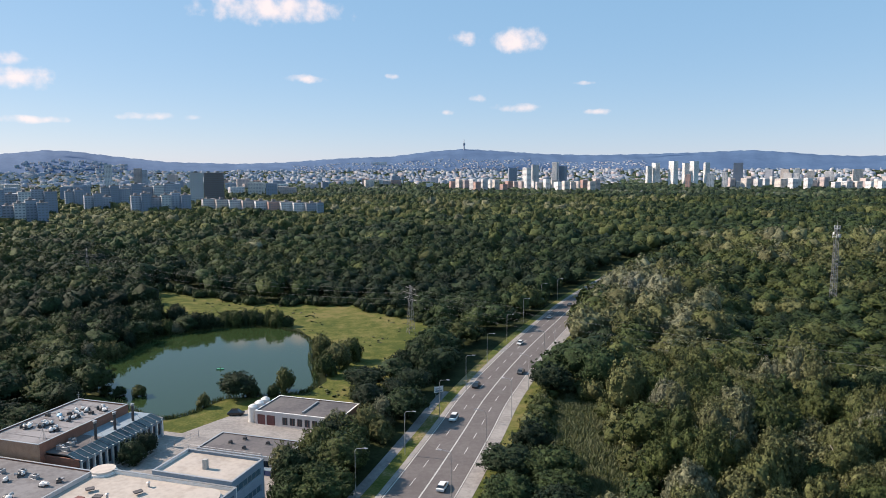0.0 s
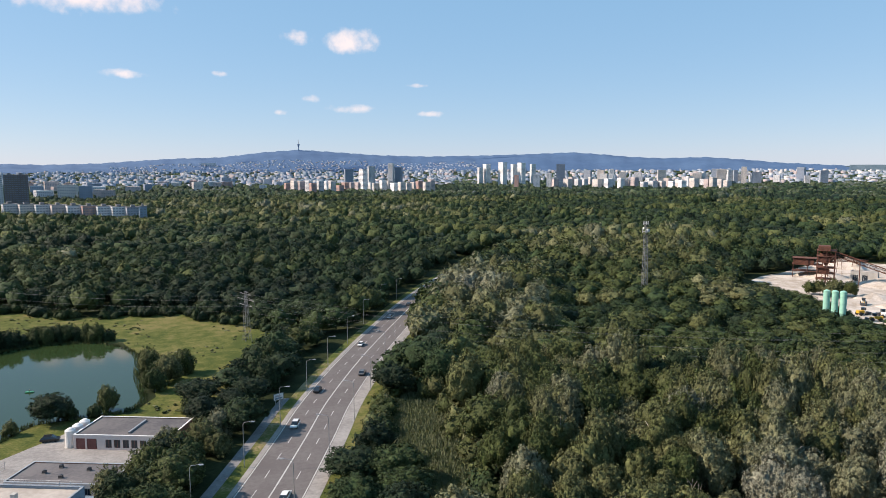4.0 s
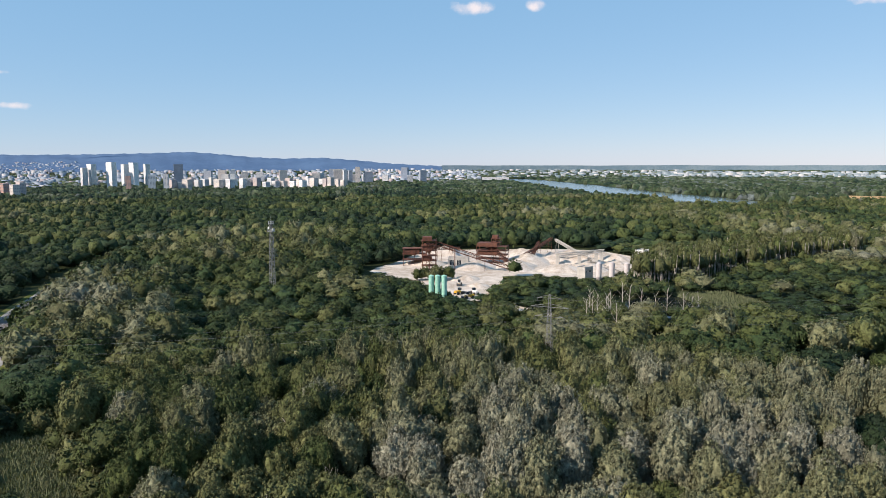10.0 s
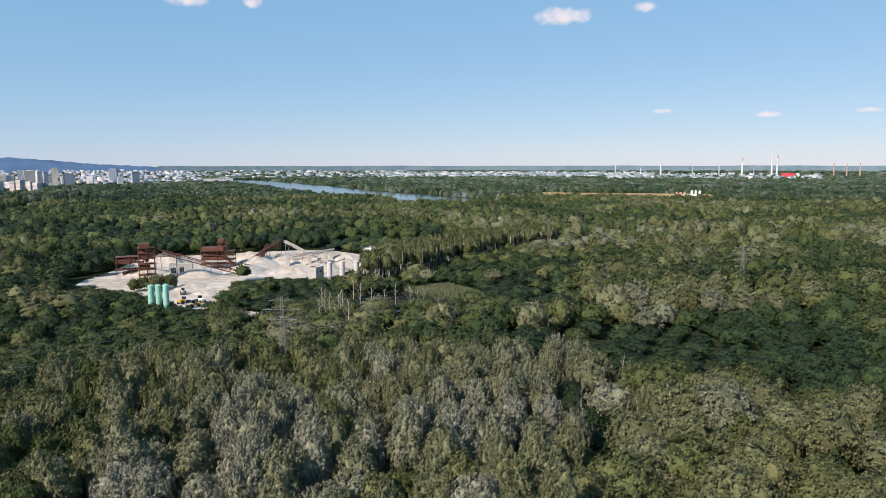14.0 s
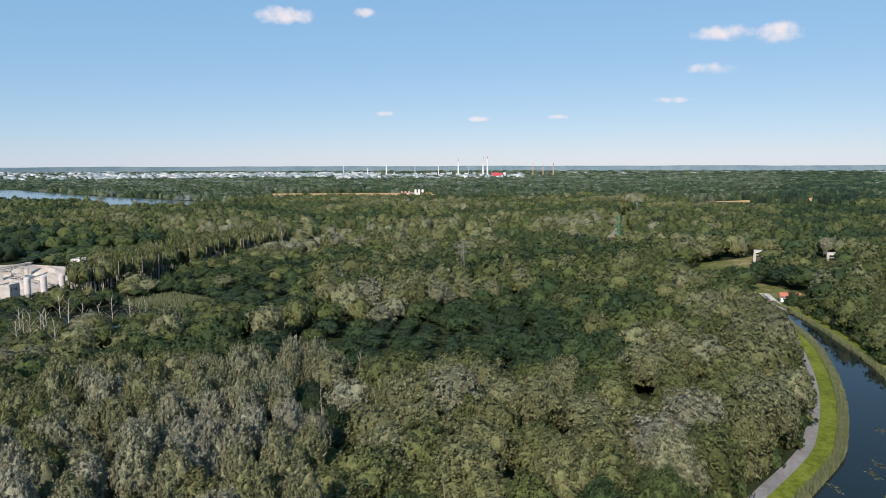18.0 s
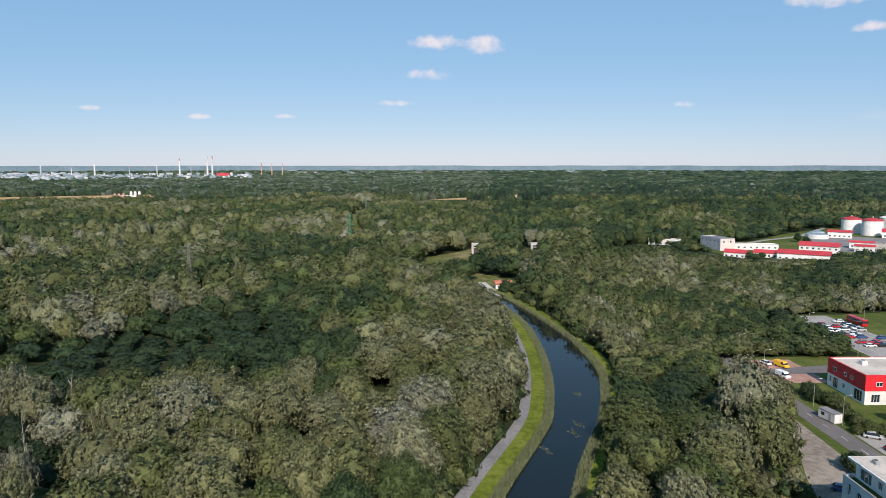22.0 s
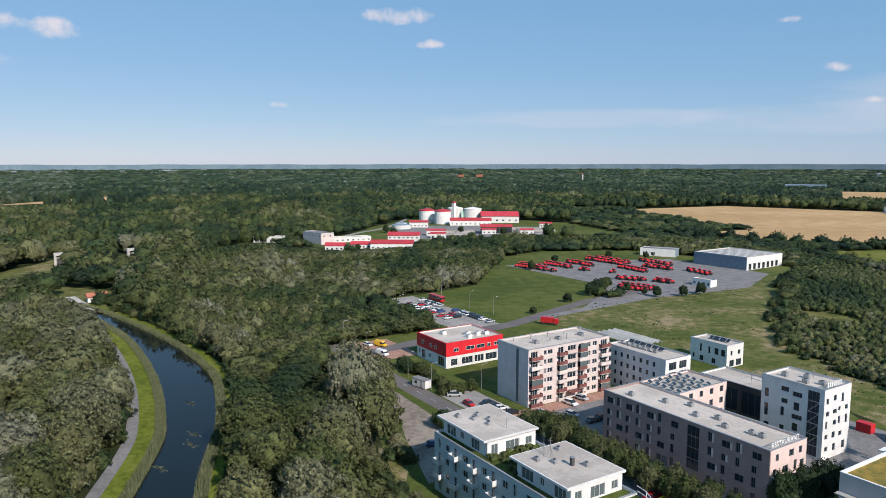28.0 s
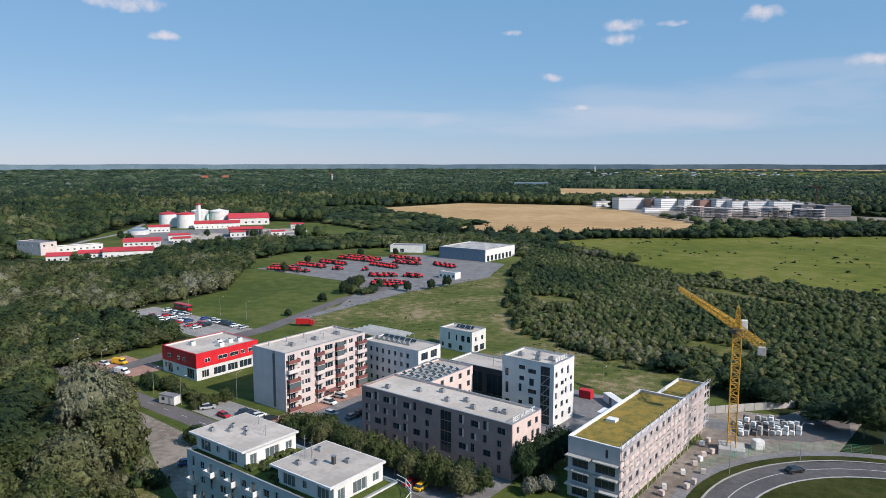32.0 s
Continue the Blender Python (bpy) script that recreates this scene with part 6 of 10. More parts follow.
b3 = building("low_store", g2(-103, 136), 23, 10.5, 3.4, (CREAM, CREAM, BRICK, BRICK), [[(2 + 2.6 * i, 3.8 + 2.6 * i, 0.9, 2.5) for i in range(8)], [(1.5, 3.5, 0.9, 2.5), (5, 7, 0.9, 2.5)]],
              "low store with a dark felt roof", "store", roof=DARK_ROOF, parapet=0.15, frame_mat=GREY_FRAME)
for a, b in ((-97, 141), (-92, 139), (-88, 143), (-84, 140), (-95, 144)):
    roof_unit(g2(a, b, 3.25), 1.0, 0.8, 0.7, DARK_METAL)
b1 = building("laboratory_building", g2(-147, 118), 16, 28, 8.0, (TAN_BRICK, BRICK, BRICK, BRICK), [[(2 + 3.5 * i, 4.6 + 3.5 * i, 1.0, 2.6) for i in range(4)], []], "brick laboratory with a crowded flat roof", "laboratory", roof=GREY_ROOF, parapet=0.3, frame_mat=WHITE_FRAME)
def cowl(m, w, white):
    """A rooftop fan: dark curb, rounded casing and a bent outlet."""
    e = thing("roof_fan", m, "white domed roof fan on a dark curb" if white else "dark bent exhaust fan on a flat roof", "fan", "roof fans")
    part("curb", bm_mesh("curb", box_bm((-w * 0.5, w * 0.5, -w * 0.5, w * 0.5, 0, 0.35), bevel=0.03), DARK_METAL), e)
    part("casing", bm_mesh("casing", tubes(((0, 0, 0.35), (0, 0, 0.75), w * 0.5), ((0, 0, 0.75), (0, 0, 1.0), w * 0.5, w * 0.22), n=12), WHITE if white else DARK_METAL), e)
    part("outlet", bm_mesh("outlet", tubes(((0, 0, 0.6), (w * 0.95, 0, 0.75), w * 0.24), n=8), WHITE if white else METAL), e)
    return e


# fans stand in loose groups on the laboratory's roof
for ca, cb_, n_ in ((-143.6, 126, 6), (-140.5, 128, 7), (-137.5, 133.5, 6), (-139.0, 138.5, 7), (-135.0, 141.0, 6), (-134.5, 126.5, 5)):
    for k in range(n_):
        cowl(g2(ca + gb.uniform(-1.5, 1.5), cb_ + gb.uniform(-1.7, 1.7), 7.7, gb.uniform(0, 360)), gb.uniform(0.6, 1.05), gb.random() < 0.62)
for k in range(5):
    roof_unit(g2(-144.5 + 2.3 * k, 133.6 + 1.1 * k, 7.7), 1.3, 0.9, 0.8, WHITE if k % 2 else DARK_METAL)
aerial(g2(-133.2, 121.5, 7.7), 4.2), aerial(g2(-144, 143, 7.7), 3.2)
tarp_ = thing("tarpaulin", g2(-141.5, 134.2, 7.72), "crumpled pale blue tarpaulin on the roof", "tarpaulin")
tv2, tf2 = ICO[2]
part("sheet", np_mesh("sheet", tv2 * (1 + 0.2 * np.random.default_rng(5).normal(size=(len(tv2), 1))) * np.array([0.9, 0.6, 0.5]) + np.array([0, 0, 0.35]), tf2, BLUE_TARP), tarp_)
for k in range(7):   # joints of the roof felt
    s_ = new("roof_seam", bm_mesh("roof_seam", box_bm((-146.6, -131.4, 122 + 3.4 * k, 122.12 + 3.4 * k, 7.75, 7.79)), GREY_ROOF))
    s_.parent, s_.matrix_basis = b1, b1.matrix_basis.inverted() @ GRID2
wing2 = thing("laboratory_wing", g2(-131, 119.5), "lower wing with a sloping blue glazed roof and white fins", "building wing")
part("wall", wall_mesh("wall", 9.5, 5.0, [(1.2, 3.6, 1.0, 3.0), (5.2, 8.0, 1.0, 3.0)], BRICK), wing2)
part("wall", wall_mesh("wall", 27.4, 4.6, [(0.6 + 1.9 * i, 1.9 + 1.9 * i, 0.8, 3.9) for i in range(14)], BLUE_PANEL), wing2, pose(9.5, 0.28, 0, 0, 0, 90))
part("wall", wall_mesh("wall", 9.5, 5.0, [], CREAM), wing2, pose(9.5, 28, 0, 0, 0, 180))
for i in range(14):
    window(wing2, pose(9.5, 0.28, 0, 0, 0, 90) @ pose(0.6 + 1.9 * i, 0, 0.8), 1.3, 3.1, GREY_FRAME, None, 0)
for i in range(15):
    part("fin", bm_mesh("fin", box_bm((9.5, 9.85, 0.5 + 1.9 * i, 0.75 + 1.9 * i, 0, 4.7)), WHITE), wing2)
box("flat_roof", (0.02, 6.0, 0.3, 11.0, 5.4, 5.7), DARK_ROOF, wing2)
box("flat_roof", (0.02, 6.0, 11.02, 27.7, 5.4, 5.74), BLUE_GREY_ROOF, wing2)
bm = bmesh.new()
bm.faces.new([bm.verts.new(p) for p in ((6.0, 0, 5.75), (10.0, 0, 4.5), (10.0, 28, 4.5), (6.0, 28, 5.75))])
bmesh.ops.solidify(bm, geom=bm.faces[:], thickness=0.1)
part("glazed_slope", bm_mesh("glazed_slope", bm, BLUE_GLASS), wing2, label="sloping blue glazing")
for i in range(16):
    part("glazing_bar", bm_mesh("glazing_bar", tubes(((6.0, 0.3 + 1.82 * i, 5.85), (10.0, 0.3 + 1.82 * i, 4.6), 0.05)), METAL), wing2)
for k in range(3):
    c_ = thing("flue", g2(-125.6, 129 + 6.2 * k, 5.7), "tall dark flue with a pale cap on the wing's roof", "flue", "flues")
    part("pipe", bm_mesh("pipe", tubes(((0, 0, 0), (0, 0, 4.3), 0.34), n=12), DARK_METAL), c_)
    part("rim", bm_mesh("rim", tubes(((0, 0, 4.0), (0, 0, 4.25), 0.42), ((0, 0, 4.5), (0, 0, 4.6), 0.52, 0.1), n=12), METAL), c_)
    part("stay", bm_mesh("stay", tubes(((0, 0, 3.0), (1.6, 1.2, 0.0), 0.03), ((0, 0, 3.0), (-1.6, 1.2, 0.0), 0.03), ((0, 0, 3.0), (0, -1.9, 0.0), 0.03), n=4), METAL), c_)
for a, b in ((-129, 122), (-128, 124), (-127, 121.5), (-129.5, 126), (-128.5, 138)):
    roof_unit(g2(a, b, 5.7), 1.6, 1.2, 1.0, METAL)
b5 = building("plant_hall", g2(-146, 84), 40, 32, 5.0, (BRICK, BRICK, BRICK, BRICK), [[], [(2 + 3 * i, 4 + 3 * i, 1, 3) for i in range(9)]], "low brick plant hall with a grey felt roof", "plant hall", roof=GREY_ROOF, parapet=0.3)
for k in range(14):
    cowl(g2(-143 + 27 * gb.random(), 100 + 14 * gb.random(), 4.7, gb.uniform(0, 360)), gb.uniform(0.9, 1.5), gb.random() < 0.6)
for k in range(5):
    roof_unit(g2(-142 + 4.6 * k, 110 + 1.2 * (k % 2), 4.7), 1.6, 1.2, 0.9, METAL)
b2 = building("main_hall", g2(-100, 66), 30, 37, 13.2, (WHITE, BLUE_PANEL, WHITE, CREAM), [[], [(0.8, 36, 1.2 + 3.2 * i, 2.6 + 3.2 * i) for i in range(4)]], "large pale-roofed hall with blue window bands", "hall", roof=ROOF, parapet=0.7, frame_mat=METAL, mullions=14, glass=BLUE_GLASS)
for k in range(9):
    vent_pipe(g2(-97 + 22 * gb.random(), 84 + 17 * gb.random(), 12.5), 0.8, 0.2)
for k, (a, b) in enumerate(((-94, 92), (-91.5, 93.5), (-92, 90), (-89, 91), (-95, 95.5), (-86, 97), (-78, 94), (-81, 88), (-98, 88))):
    h_ = thing("roof_hatch", g2(a, b, 12.9, 12 * k), "low dark roof hatch on pale felt", "roof hatch", "roof hatches")
    box("curb", (-0.7, 0.7, -0.5, 0.5, 0, 0.16), DARK_METAL, h_), box("cover", (-0.75, 0.75, -0.55, 0.55, 0.16, 0.24), MAROON if k % 3 == 0 else DARK_ROOF, h_)
b2b = building("end_block", g2(-88, 103.1), 17, 10.5, 14.0, (BLUE_PANEL, BLUE_PANEL, BLUE_PANEL, WHITE), [[], [(0.8, 9.4, 1.4 + 3.3 * i, 2.8 + 3.3 * i) for i in range(4)]], "pale end block with blue bands and a railing on its roof", "hall", roof=ROOF, parapet=0.5, frame_mat=METAL, mullions=5, glass=BLUE_GLASS)
for i in range(9):
    part("post", bm_mesh("post", tubes(((0.3 + 2.05 * i, 10.3, 14), (0.3 + 2.05 * i, 10.3, 15.0), 0.04)), METAL), b2b)
part("rail", bm_mesh("rail", tubes(((0.3, 10.3, 15.0), (16.7, 10.3, 15.0), 0.05), ((0.3, 10.3, 14.5), (16.7, 10.3, 14.5), 0.04)), METAL), b2b)
box("chimney", (8.0, 8.8, 4, 4.8, 13.5, 15.4), CONCRETE, b2b)
drum = thing("stair_drum", g2(-74, 98), "rounded white stair tower on the hall's corner", "stair tower")
part("wall", bm_mesh("wall", tubes(((0, 0, 0), (0, 0, 12.9), 3.6), n=28), WHITE), drum)
part("ring", bm_mesh("ring", tubes(((0, 0, 12.9), (0, 0, 13.3), 3.4), n=28), ROOF), drum)
drum2 = thing("stair_drum", g2(-98.5, 102.5), "rounded white stair tower on the hall's corner", "stair tower")
part("wall", bm_mesh("wall", tubes(((0, 0, 0), (0, 0, 12.9), 2.4), n=24), WHITE), drum2)
part("ring", bm_mesh("ring", tubes(((0, 0, 12.9), (0, 0, 13.3), 2.2), n=24), ROOF), drum2)
fence = thing("yard_fence", g2(-118, 119), "grey mesh fence beside the works", "fence")
for i in range(13):
    part("post", bm_mesh("post", tubes(((0.5 * i, 2.5 * i, 0), (0.5 * i, 2.5 * i, 1.9), 0.05)), METAL), fence)
part("rail", bm_mesh("rail", tubes(((0, 0, 1.85), (6, 30, 1.85), 0.03), ((0, 0, 1.0), (6, 30, 1.0), 0.03), ((0, 0, 0.2), (6, 30, 0.2), 0.03)), METAL), fence)
for k in range(5):
    s_ = thing("water_barrel_crate", g2(-86 + 1.7 * k, 134.3), "blue covered crates stacked by the store", "crate", "blue crates")
    part("crate", bm_mesh("crate", box_bm((-0.75, 0.75, -0.6, 0.6, 0, 1.3), bevel=0.08), CAR_PAINT["blue"]), s_)
    part("lid", bm_mesh("lid", box_bm((-0.8, 0.8, -0.65, 0.65, 1.3, 1.42)), BLUE_PANEL), s_)
heap_ = thing("tarpaulin_heap", g2(-82, 152.5), "white tarpaulin heap by the workshop", "tarpaulin")
v_, f_ = ICO[2]
hv = v_ * (1 + 0.2 * np.random.default_rng(3).normal(size=(len(v_), 1))) * np.array([2.4, 1.6, 1.0]) + np.array([0, 0, 0.6])
part("sheet", np_mesh("sheet", hv, f_, WHITE), heap_)
hut = building("garden_shed", Matrix.Translation((-15.5, 216, 0)), 5.5, 3.0, 2.5, (GREY_WALL,) * 4, [[(1.2, 2.4, 0.9, 1.9)], []], "small grey shed under the trees", "shed", roof=METAL, parapet=0.05)

# ---- quarry ----
def heap(x, y, r, h, seed, material=None, label="pale gravel heap with sloping sides"):
    g = np.random.default_rng(seed)
    n, m = 28, 8
    V, F = [(0, 0, h)], []
    ph = g.uniform(0, 6.28, 4)
    for i in range(1, m + 1):
        for j in range(n):
            a = 6.283 * j / n
            k = 1 + 0.16 * math.sin(2 * a + ph[0]) + 0.09 * math.sin(3 * a + ph[1]) + 0.04 * math.sin(7 * a + ph[2])
            s = i / m
            V.append((r * s * k * math.cos(a), r * s * k * math.sin(a), h * (1 - s) ** 0.9 + 0.15 * g.normal() * (s < 0.95) - (0.2 if i == m else 0)))
    for j in range(n):
        F.append((0, 1 + j, 1 + (j + 1) % n))
    for i in range(m - 1):
        for j in range(n):
            a, b = 1 + i * n + j, 1 + i * n + (j + 1) % n
            F += [(a, a + n, b + n), (a, b + n, b)]
    ob = new("gravel_mound", np_mesh("gravel_mound", V, F, material or SAND, smooth=True))
    ob.location = (x, y, 0.05)
    return tagged(ob, label, "gravel heap", "gravel heaps")


for i, (x, y, r, h) in enumerate(((326, 366, 14, 5), (372, 396, 17, 7), (340, 330, 16, 5), (360, 312, 17, 5.5), (384, 322, 19, 7), (404, 312, 16, 5), (412, 296, 15, 5.5), (430, 318, 18, 6), (372, 282, 15, 4.5), (392, 276, 15, 4),
                                   (440, 286, 13, 5), (418, 270, 12, 3.5), (300, 300, 9, 3), (352, 352, 13, 4), (288, 278, 7, 2), (410, 350, 16, 6), (305, 330, 10, 3.5), (436, 300, 10, 4))):
    heap(x, y, r, h, i)


def conveyor(p, q, label="rusty inclined conveyor belt on trestles", w=1.8, material=None):
    """A belt in a lattice frame from p to q, on trestle legs."""
    p, q = Vector(p), Vector(q)
    e = thing("conveyor", Matrix.Translation((p.x, p.y, 0)), label, "conveyor", "conveyors")
    a, b = Vector((0, 0, p.z)), Vector((q.x - p.x, q.y - p.y, q.z))
    part("frame", bm_mesh("frame", lattice(a, b, w, max(6, int((b - a).length / 2.5)), 0.14), material or RUST), e)
    bm = bmesh.new()
    d = (b - a).normalized()
    s = d.cross(Vector((0, 0, 1))).normalized() * w * 0.5
    up = Vector((0, 0, 0.35))
    vs = [bm.verts.new(v) for v in (a - s + up, a + s + up, b + s + up, b - s + up)]
    bm.faces.new(vs)
    bmesh.ops.solidify(bm, geom=bm.faces[:], thickness=0.12)
    part("belt", bm_mesh("belt", bm, RUBBER if material is None else material), e)
    for k in (0.3, 0.65, 0.95):
        c = a.lerp(b, k)
        if c.z > 2:
            part("trestle", bm_mesh("trestle", tubes((c + s, Vector((c.x + s.x * 1.8, c.y + s.y * 1.8, 0)), 0.14), (c - s, Vector((c.x - s.x * 1.8, c.y - s.y * 1.8, 0)), 0.14), n=4), material or RUST), e)
    return e


def steel_tower(m, w, d, h, levels, label):
    """An open steel frame with decks and partly clad storeys."""
    e = thing("screening_tower", m, label, "industrial tower")
    for x in (0, w / 2, w):
        for y in (0, d):
            part("column", bm_mesh("column", box_bm((x - 0.18, x + 0.18, y - 0.18, y + 0.18, 0, h)), RUST), e)
    for i in range(1, levels + 1):
        z = h * i / levels
        part("deck", bm_mesh("deck", box_bm((-0.5, w + 0.5, -0.5, d + 0.5, z - 0.2, z)), RUST), e)
        part("railing", bm_mesh("railing", tubes(((-0.5, -0.5, z + 1), (w + 0.5, -0.5, z + 1), 0.06), ((w + 0.5, -0.5, z + 1), (w + 0.5, d + 0.5, z + 1), 0.06), n=4), RUST), e)
        if i % 2 == 0:
            part("cladding", bm_mesh("cladding", box_bm((0.3, w * 0.7, 0.3, d - 0.3, z, z + h / levels * 0.75)), RUST), e)
        part("brace", bm_mesh("brace", tubes(((0, 0, z - h / levels), (w / 2, 0, z), 0.08), ((w, 0, z - h / levels), (w / 2, 0, z), 0.08), n=4), RUST), e)
    part("hopper", bm_mesh("hopper", tubes(((w / 2, d / 2, h * 0.55), (w / 2, d / 2, h * 0.9), 0.8, min(w, d) * 0.45), n=4), RUST), e)
    return e


steel_tower(Matrix.Translation((303, 344, 0)) @ Matrix.Rotation(radians(-40), 4, "Z"), 9, 8, 20, 6, "rusty steel screening tower with decks")
steel_tower(Matrix.Translation((310, 372, 0)) @ Matrix.Rotation(radians(-40), 4, "Z"), 16, 8, 12, 3, "low rusty steel bunker frame")
steel_tower(Matrix.Translation((357, 347, 0)) @ Matrix.Rotation(radians(-58), 4, "Z"), 21, 10, 12, 4, "wide rusty screening house with balconies")
cabin_ = steel_tower(Matrix.Translation((365, 340, 12)) @ Matrix.Rotation(radians(-58), 4, "Z"), 6, 6, 5.5, 2, "small rusty cabin storey on the screening house")
conveyor((345, 304, 2.0), (307, 346, 20.5), w=2.4)
conveyor((392, 400, 3.0), (312, 350, 14), w=2.0)
conveyor((358, 316, 1.5), (366, 336, 9), w=2.0)
conveyor((372, 326, 1.0), (446, 350, 10.5), w=2.0)
conveyor((380, 318, 1.0), (432, 352, 8.5), w=2.0)
conveyor((404, 278, 2.0), (446, 346, 10), "pale conveyor on trestles", 1.6, CONCRETE)
conveyor((386, 296, 8), (422, 284, 9), "level pale conveyor gallery", 1.6, CONCRETE)
conveyor((356, 240, 9), (372, 230, 1.5), "short pale inclined conveyor", 1.6, CONCRETE)
conveyor((420, 284, 9), (398, 312, 2), "pale conveyor on trestles", 1.6, CONCRETE)
for x_, y_ in ((398, 288), (412, 284), (392, 302), (430, 292)):
    t_ = thing("loading_pier", Matrix.Translation((x_, y_, 0)) @ Matrix.Rotation(0.6, 4, "Z"), "pale concrete loading pier on the gravel", "pier", "loading piers")
    box("shaft", (-1.2, 1.2, -1.2, 1.2, 0, 7.5), CONCRETE, t_), box("cap", (-1.6, 1.6, -1.6, 1.6, 7.5, 8.3), CONCRETE, t_)


def silo(m, r, h, material, label, group, legs=True):
    e = thing("silo", m, label, "silo", group)
    z = h * 0.28 if legs else 0.0
    part("shell", bm_mesh("shell", tubes(((0, 0, z), (0, 0, h), r), n=20), material), e)
    part("cap", bm_mesh("cap", tubes(((0, 0, h), (0, 0, h + r * 0.35), r, r * 0.25), n=20), material), e)
    for k in (0.45, 0.75):
        part("band", bm_mesh("band", tubes(((0, 0, z + (h - z) * k), (0, 0, z + (h - z) * k + 0.15), r * 1.03), n=20), material), e)
    if legs:
        part("cone", bm_mesh("cone", tubes(((0, 0, z * 0.3), (0, 0, z), r * 0.2, r), n=20), material), e)
        for a in range(4):
            c, s = math.cos(a * 1.571 + 0.785) * r * 0.85, math.sin(a * 1.571 + 0.785) * r * 0.85
            part("leg", bm_mesh("leg", tubes(((c, s, 0), (c, s, z), 0.12)), material), e)
    part("ladder", bm_mesh("ladder", tubes(((r + 0.1, -0.2, 0), (r + 0.1, -0.2, h), 0.04), ((r + 0.1, 0.2, 0), (r + 0.1, 0.2, h), 0.04), n=4), METAL), e)
    return e


for k in range(3):
    silo(Matrix.Translation((238.0 + 2.4 * k, 263.4 - 2.2 * k, 0)), 1.4, 13.4, MINT, "mint green steel silo on legs", "mint silos")
for x, y in ((350, 239), (356, 234), (361, 227)):
    silo(Matrix.Translation((x, y, 0)), 1.6, 11.5, PALE_GREY, "white cement silo at the quarry", "white silos")
batch = building("batching_plant", Matrix.Translation((346, 246, 0)), 8, 6, 8.5, (CONCRETE,) * 4, [[(1, 2.4, 5, 6.4), (4, 6, 5, 6.4)], []], "pale concrete batching plant beside the silos", "batching plant")
building("site_office", Matrix.Translation((454, 272, 0)), 9, 7, 7.3, (WHITE,) * 4, [[(1, 2.4, 1, 2.4), (4, 5.4, 1, 2.4), (1, 2.4, 4.2, 5.6), (4, 5.4, 4.2, 5.6)], []], "white site building at the quarry's edge", "site building")
building("quarry_hut", Matrix.Translation((236, 206, 0)) @ Matrix.Rotation(radians(-48), 4, "Z"), 6, 4, 4.2, (GREY_WALL,) * 4, [[(1, 2.2, 1.2, 2.6), (3.6, 4.8, 1.2, 2.6)], []], "small grey hut among the trees", "hut", roof=METAL, parapet=0.1)
building("quarry_shed", Matrix.Translation((332, 350, 0)) @ Matrix.Rotation(radians(-50), 4, "Z"), 14, 7, 6, (CONCRETE,) * 4, [[(1, 4, 0.2, 4), (6, 9, 0.2, 4)], []], "pale concrete shed in the quarry", "shed")
for i, (x, y) in enumerate(((262, 268), (268, 262), (258, 256), (282, 288))):
    w_ = thing("wheel_loader", Matrix.Translation((x, y, 0)) @ Matrix.Rotation(i * 1.3, 4, "Z"), "pale wheel loader on the gravel", "wheel loader", "quarry vehicles")
    part("body", bm_mesh("body", box_bm((-2.6, 0.6, -1.0, 1.0, 1.0, 2.3), bevel=0.15), WHITE if i % 2 else CRANE_YELLOW), w_)
    part("cab", bm_mesh("cab", box_bm((0.0, 1.5, -0.8, 0.8, 2.3, 3.6), bevel=0.1), GLASS), w_)
    part("bucket", bm_mesh("bucket", box_bm((3.0, 4.2, -1.4, 1.4, 0.3, 1.4), bevel=0.2), DARK_METAL), w_)
    part("arm", bm_mesh("arm", tubes(((1.0, 0.5, 1.6), (3.2, 0.5, 0.9), 0.15), ((1.0, -0.5, 1.6), (3.2, -0.5, 0.9), 0.15)), CRANE_YELLOW), w_)
    for sx in (-1.7, 1.6):
        for sy in (-1.2, 1.2):
            part("wheel", bm_mesh("wheel", tubes(((sx, sy - 0.3, 0.8), (sx, sy + 0.3, 0.8), 0.8), n=14), RUBBER), w_)


# ---- power line and mast ----
def pylon(x, y, h, yaw, material=PYLON_STEEL, label="grey lattice electricity pylon among trees"):
    e = thing("pylon", Matrix.Translation((x, y, 0)) @ Matrix.Rotation(radians(yaw), 4, "Z"), label, "pylon", "pylons")
    part("body", bm_mesh("body", lattice((0, 0, 0), (0, 0, h), 2.6, 10, 0.07, 0.2), material), e)
    for z, w in ((h * 0.72, 5.0), (h * 0.84, 6.5), (h * 0.95, 4.2)):
        arm = part("cross_arm", bm_mesh("cross_arm", tubes(((-w, 0, z), (w, 0, z), 0.08), ((-w, 0, z), (0, 0, z + 1.2), 0.06), ((w, 0, z), (0, 0, z + 1.2), 0.06), n=4), material), e)
        for s in (-1, 1):
            part("insulator", bm_mesh("insulator", tubes(((s * w, 0, z), (s * w, 0, z - 1.2), 0.07)), DARK_METAL), arm)
    return e


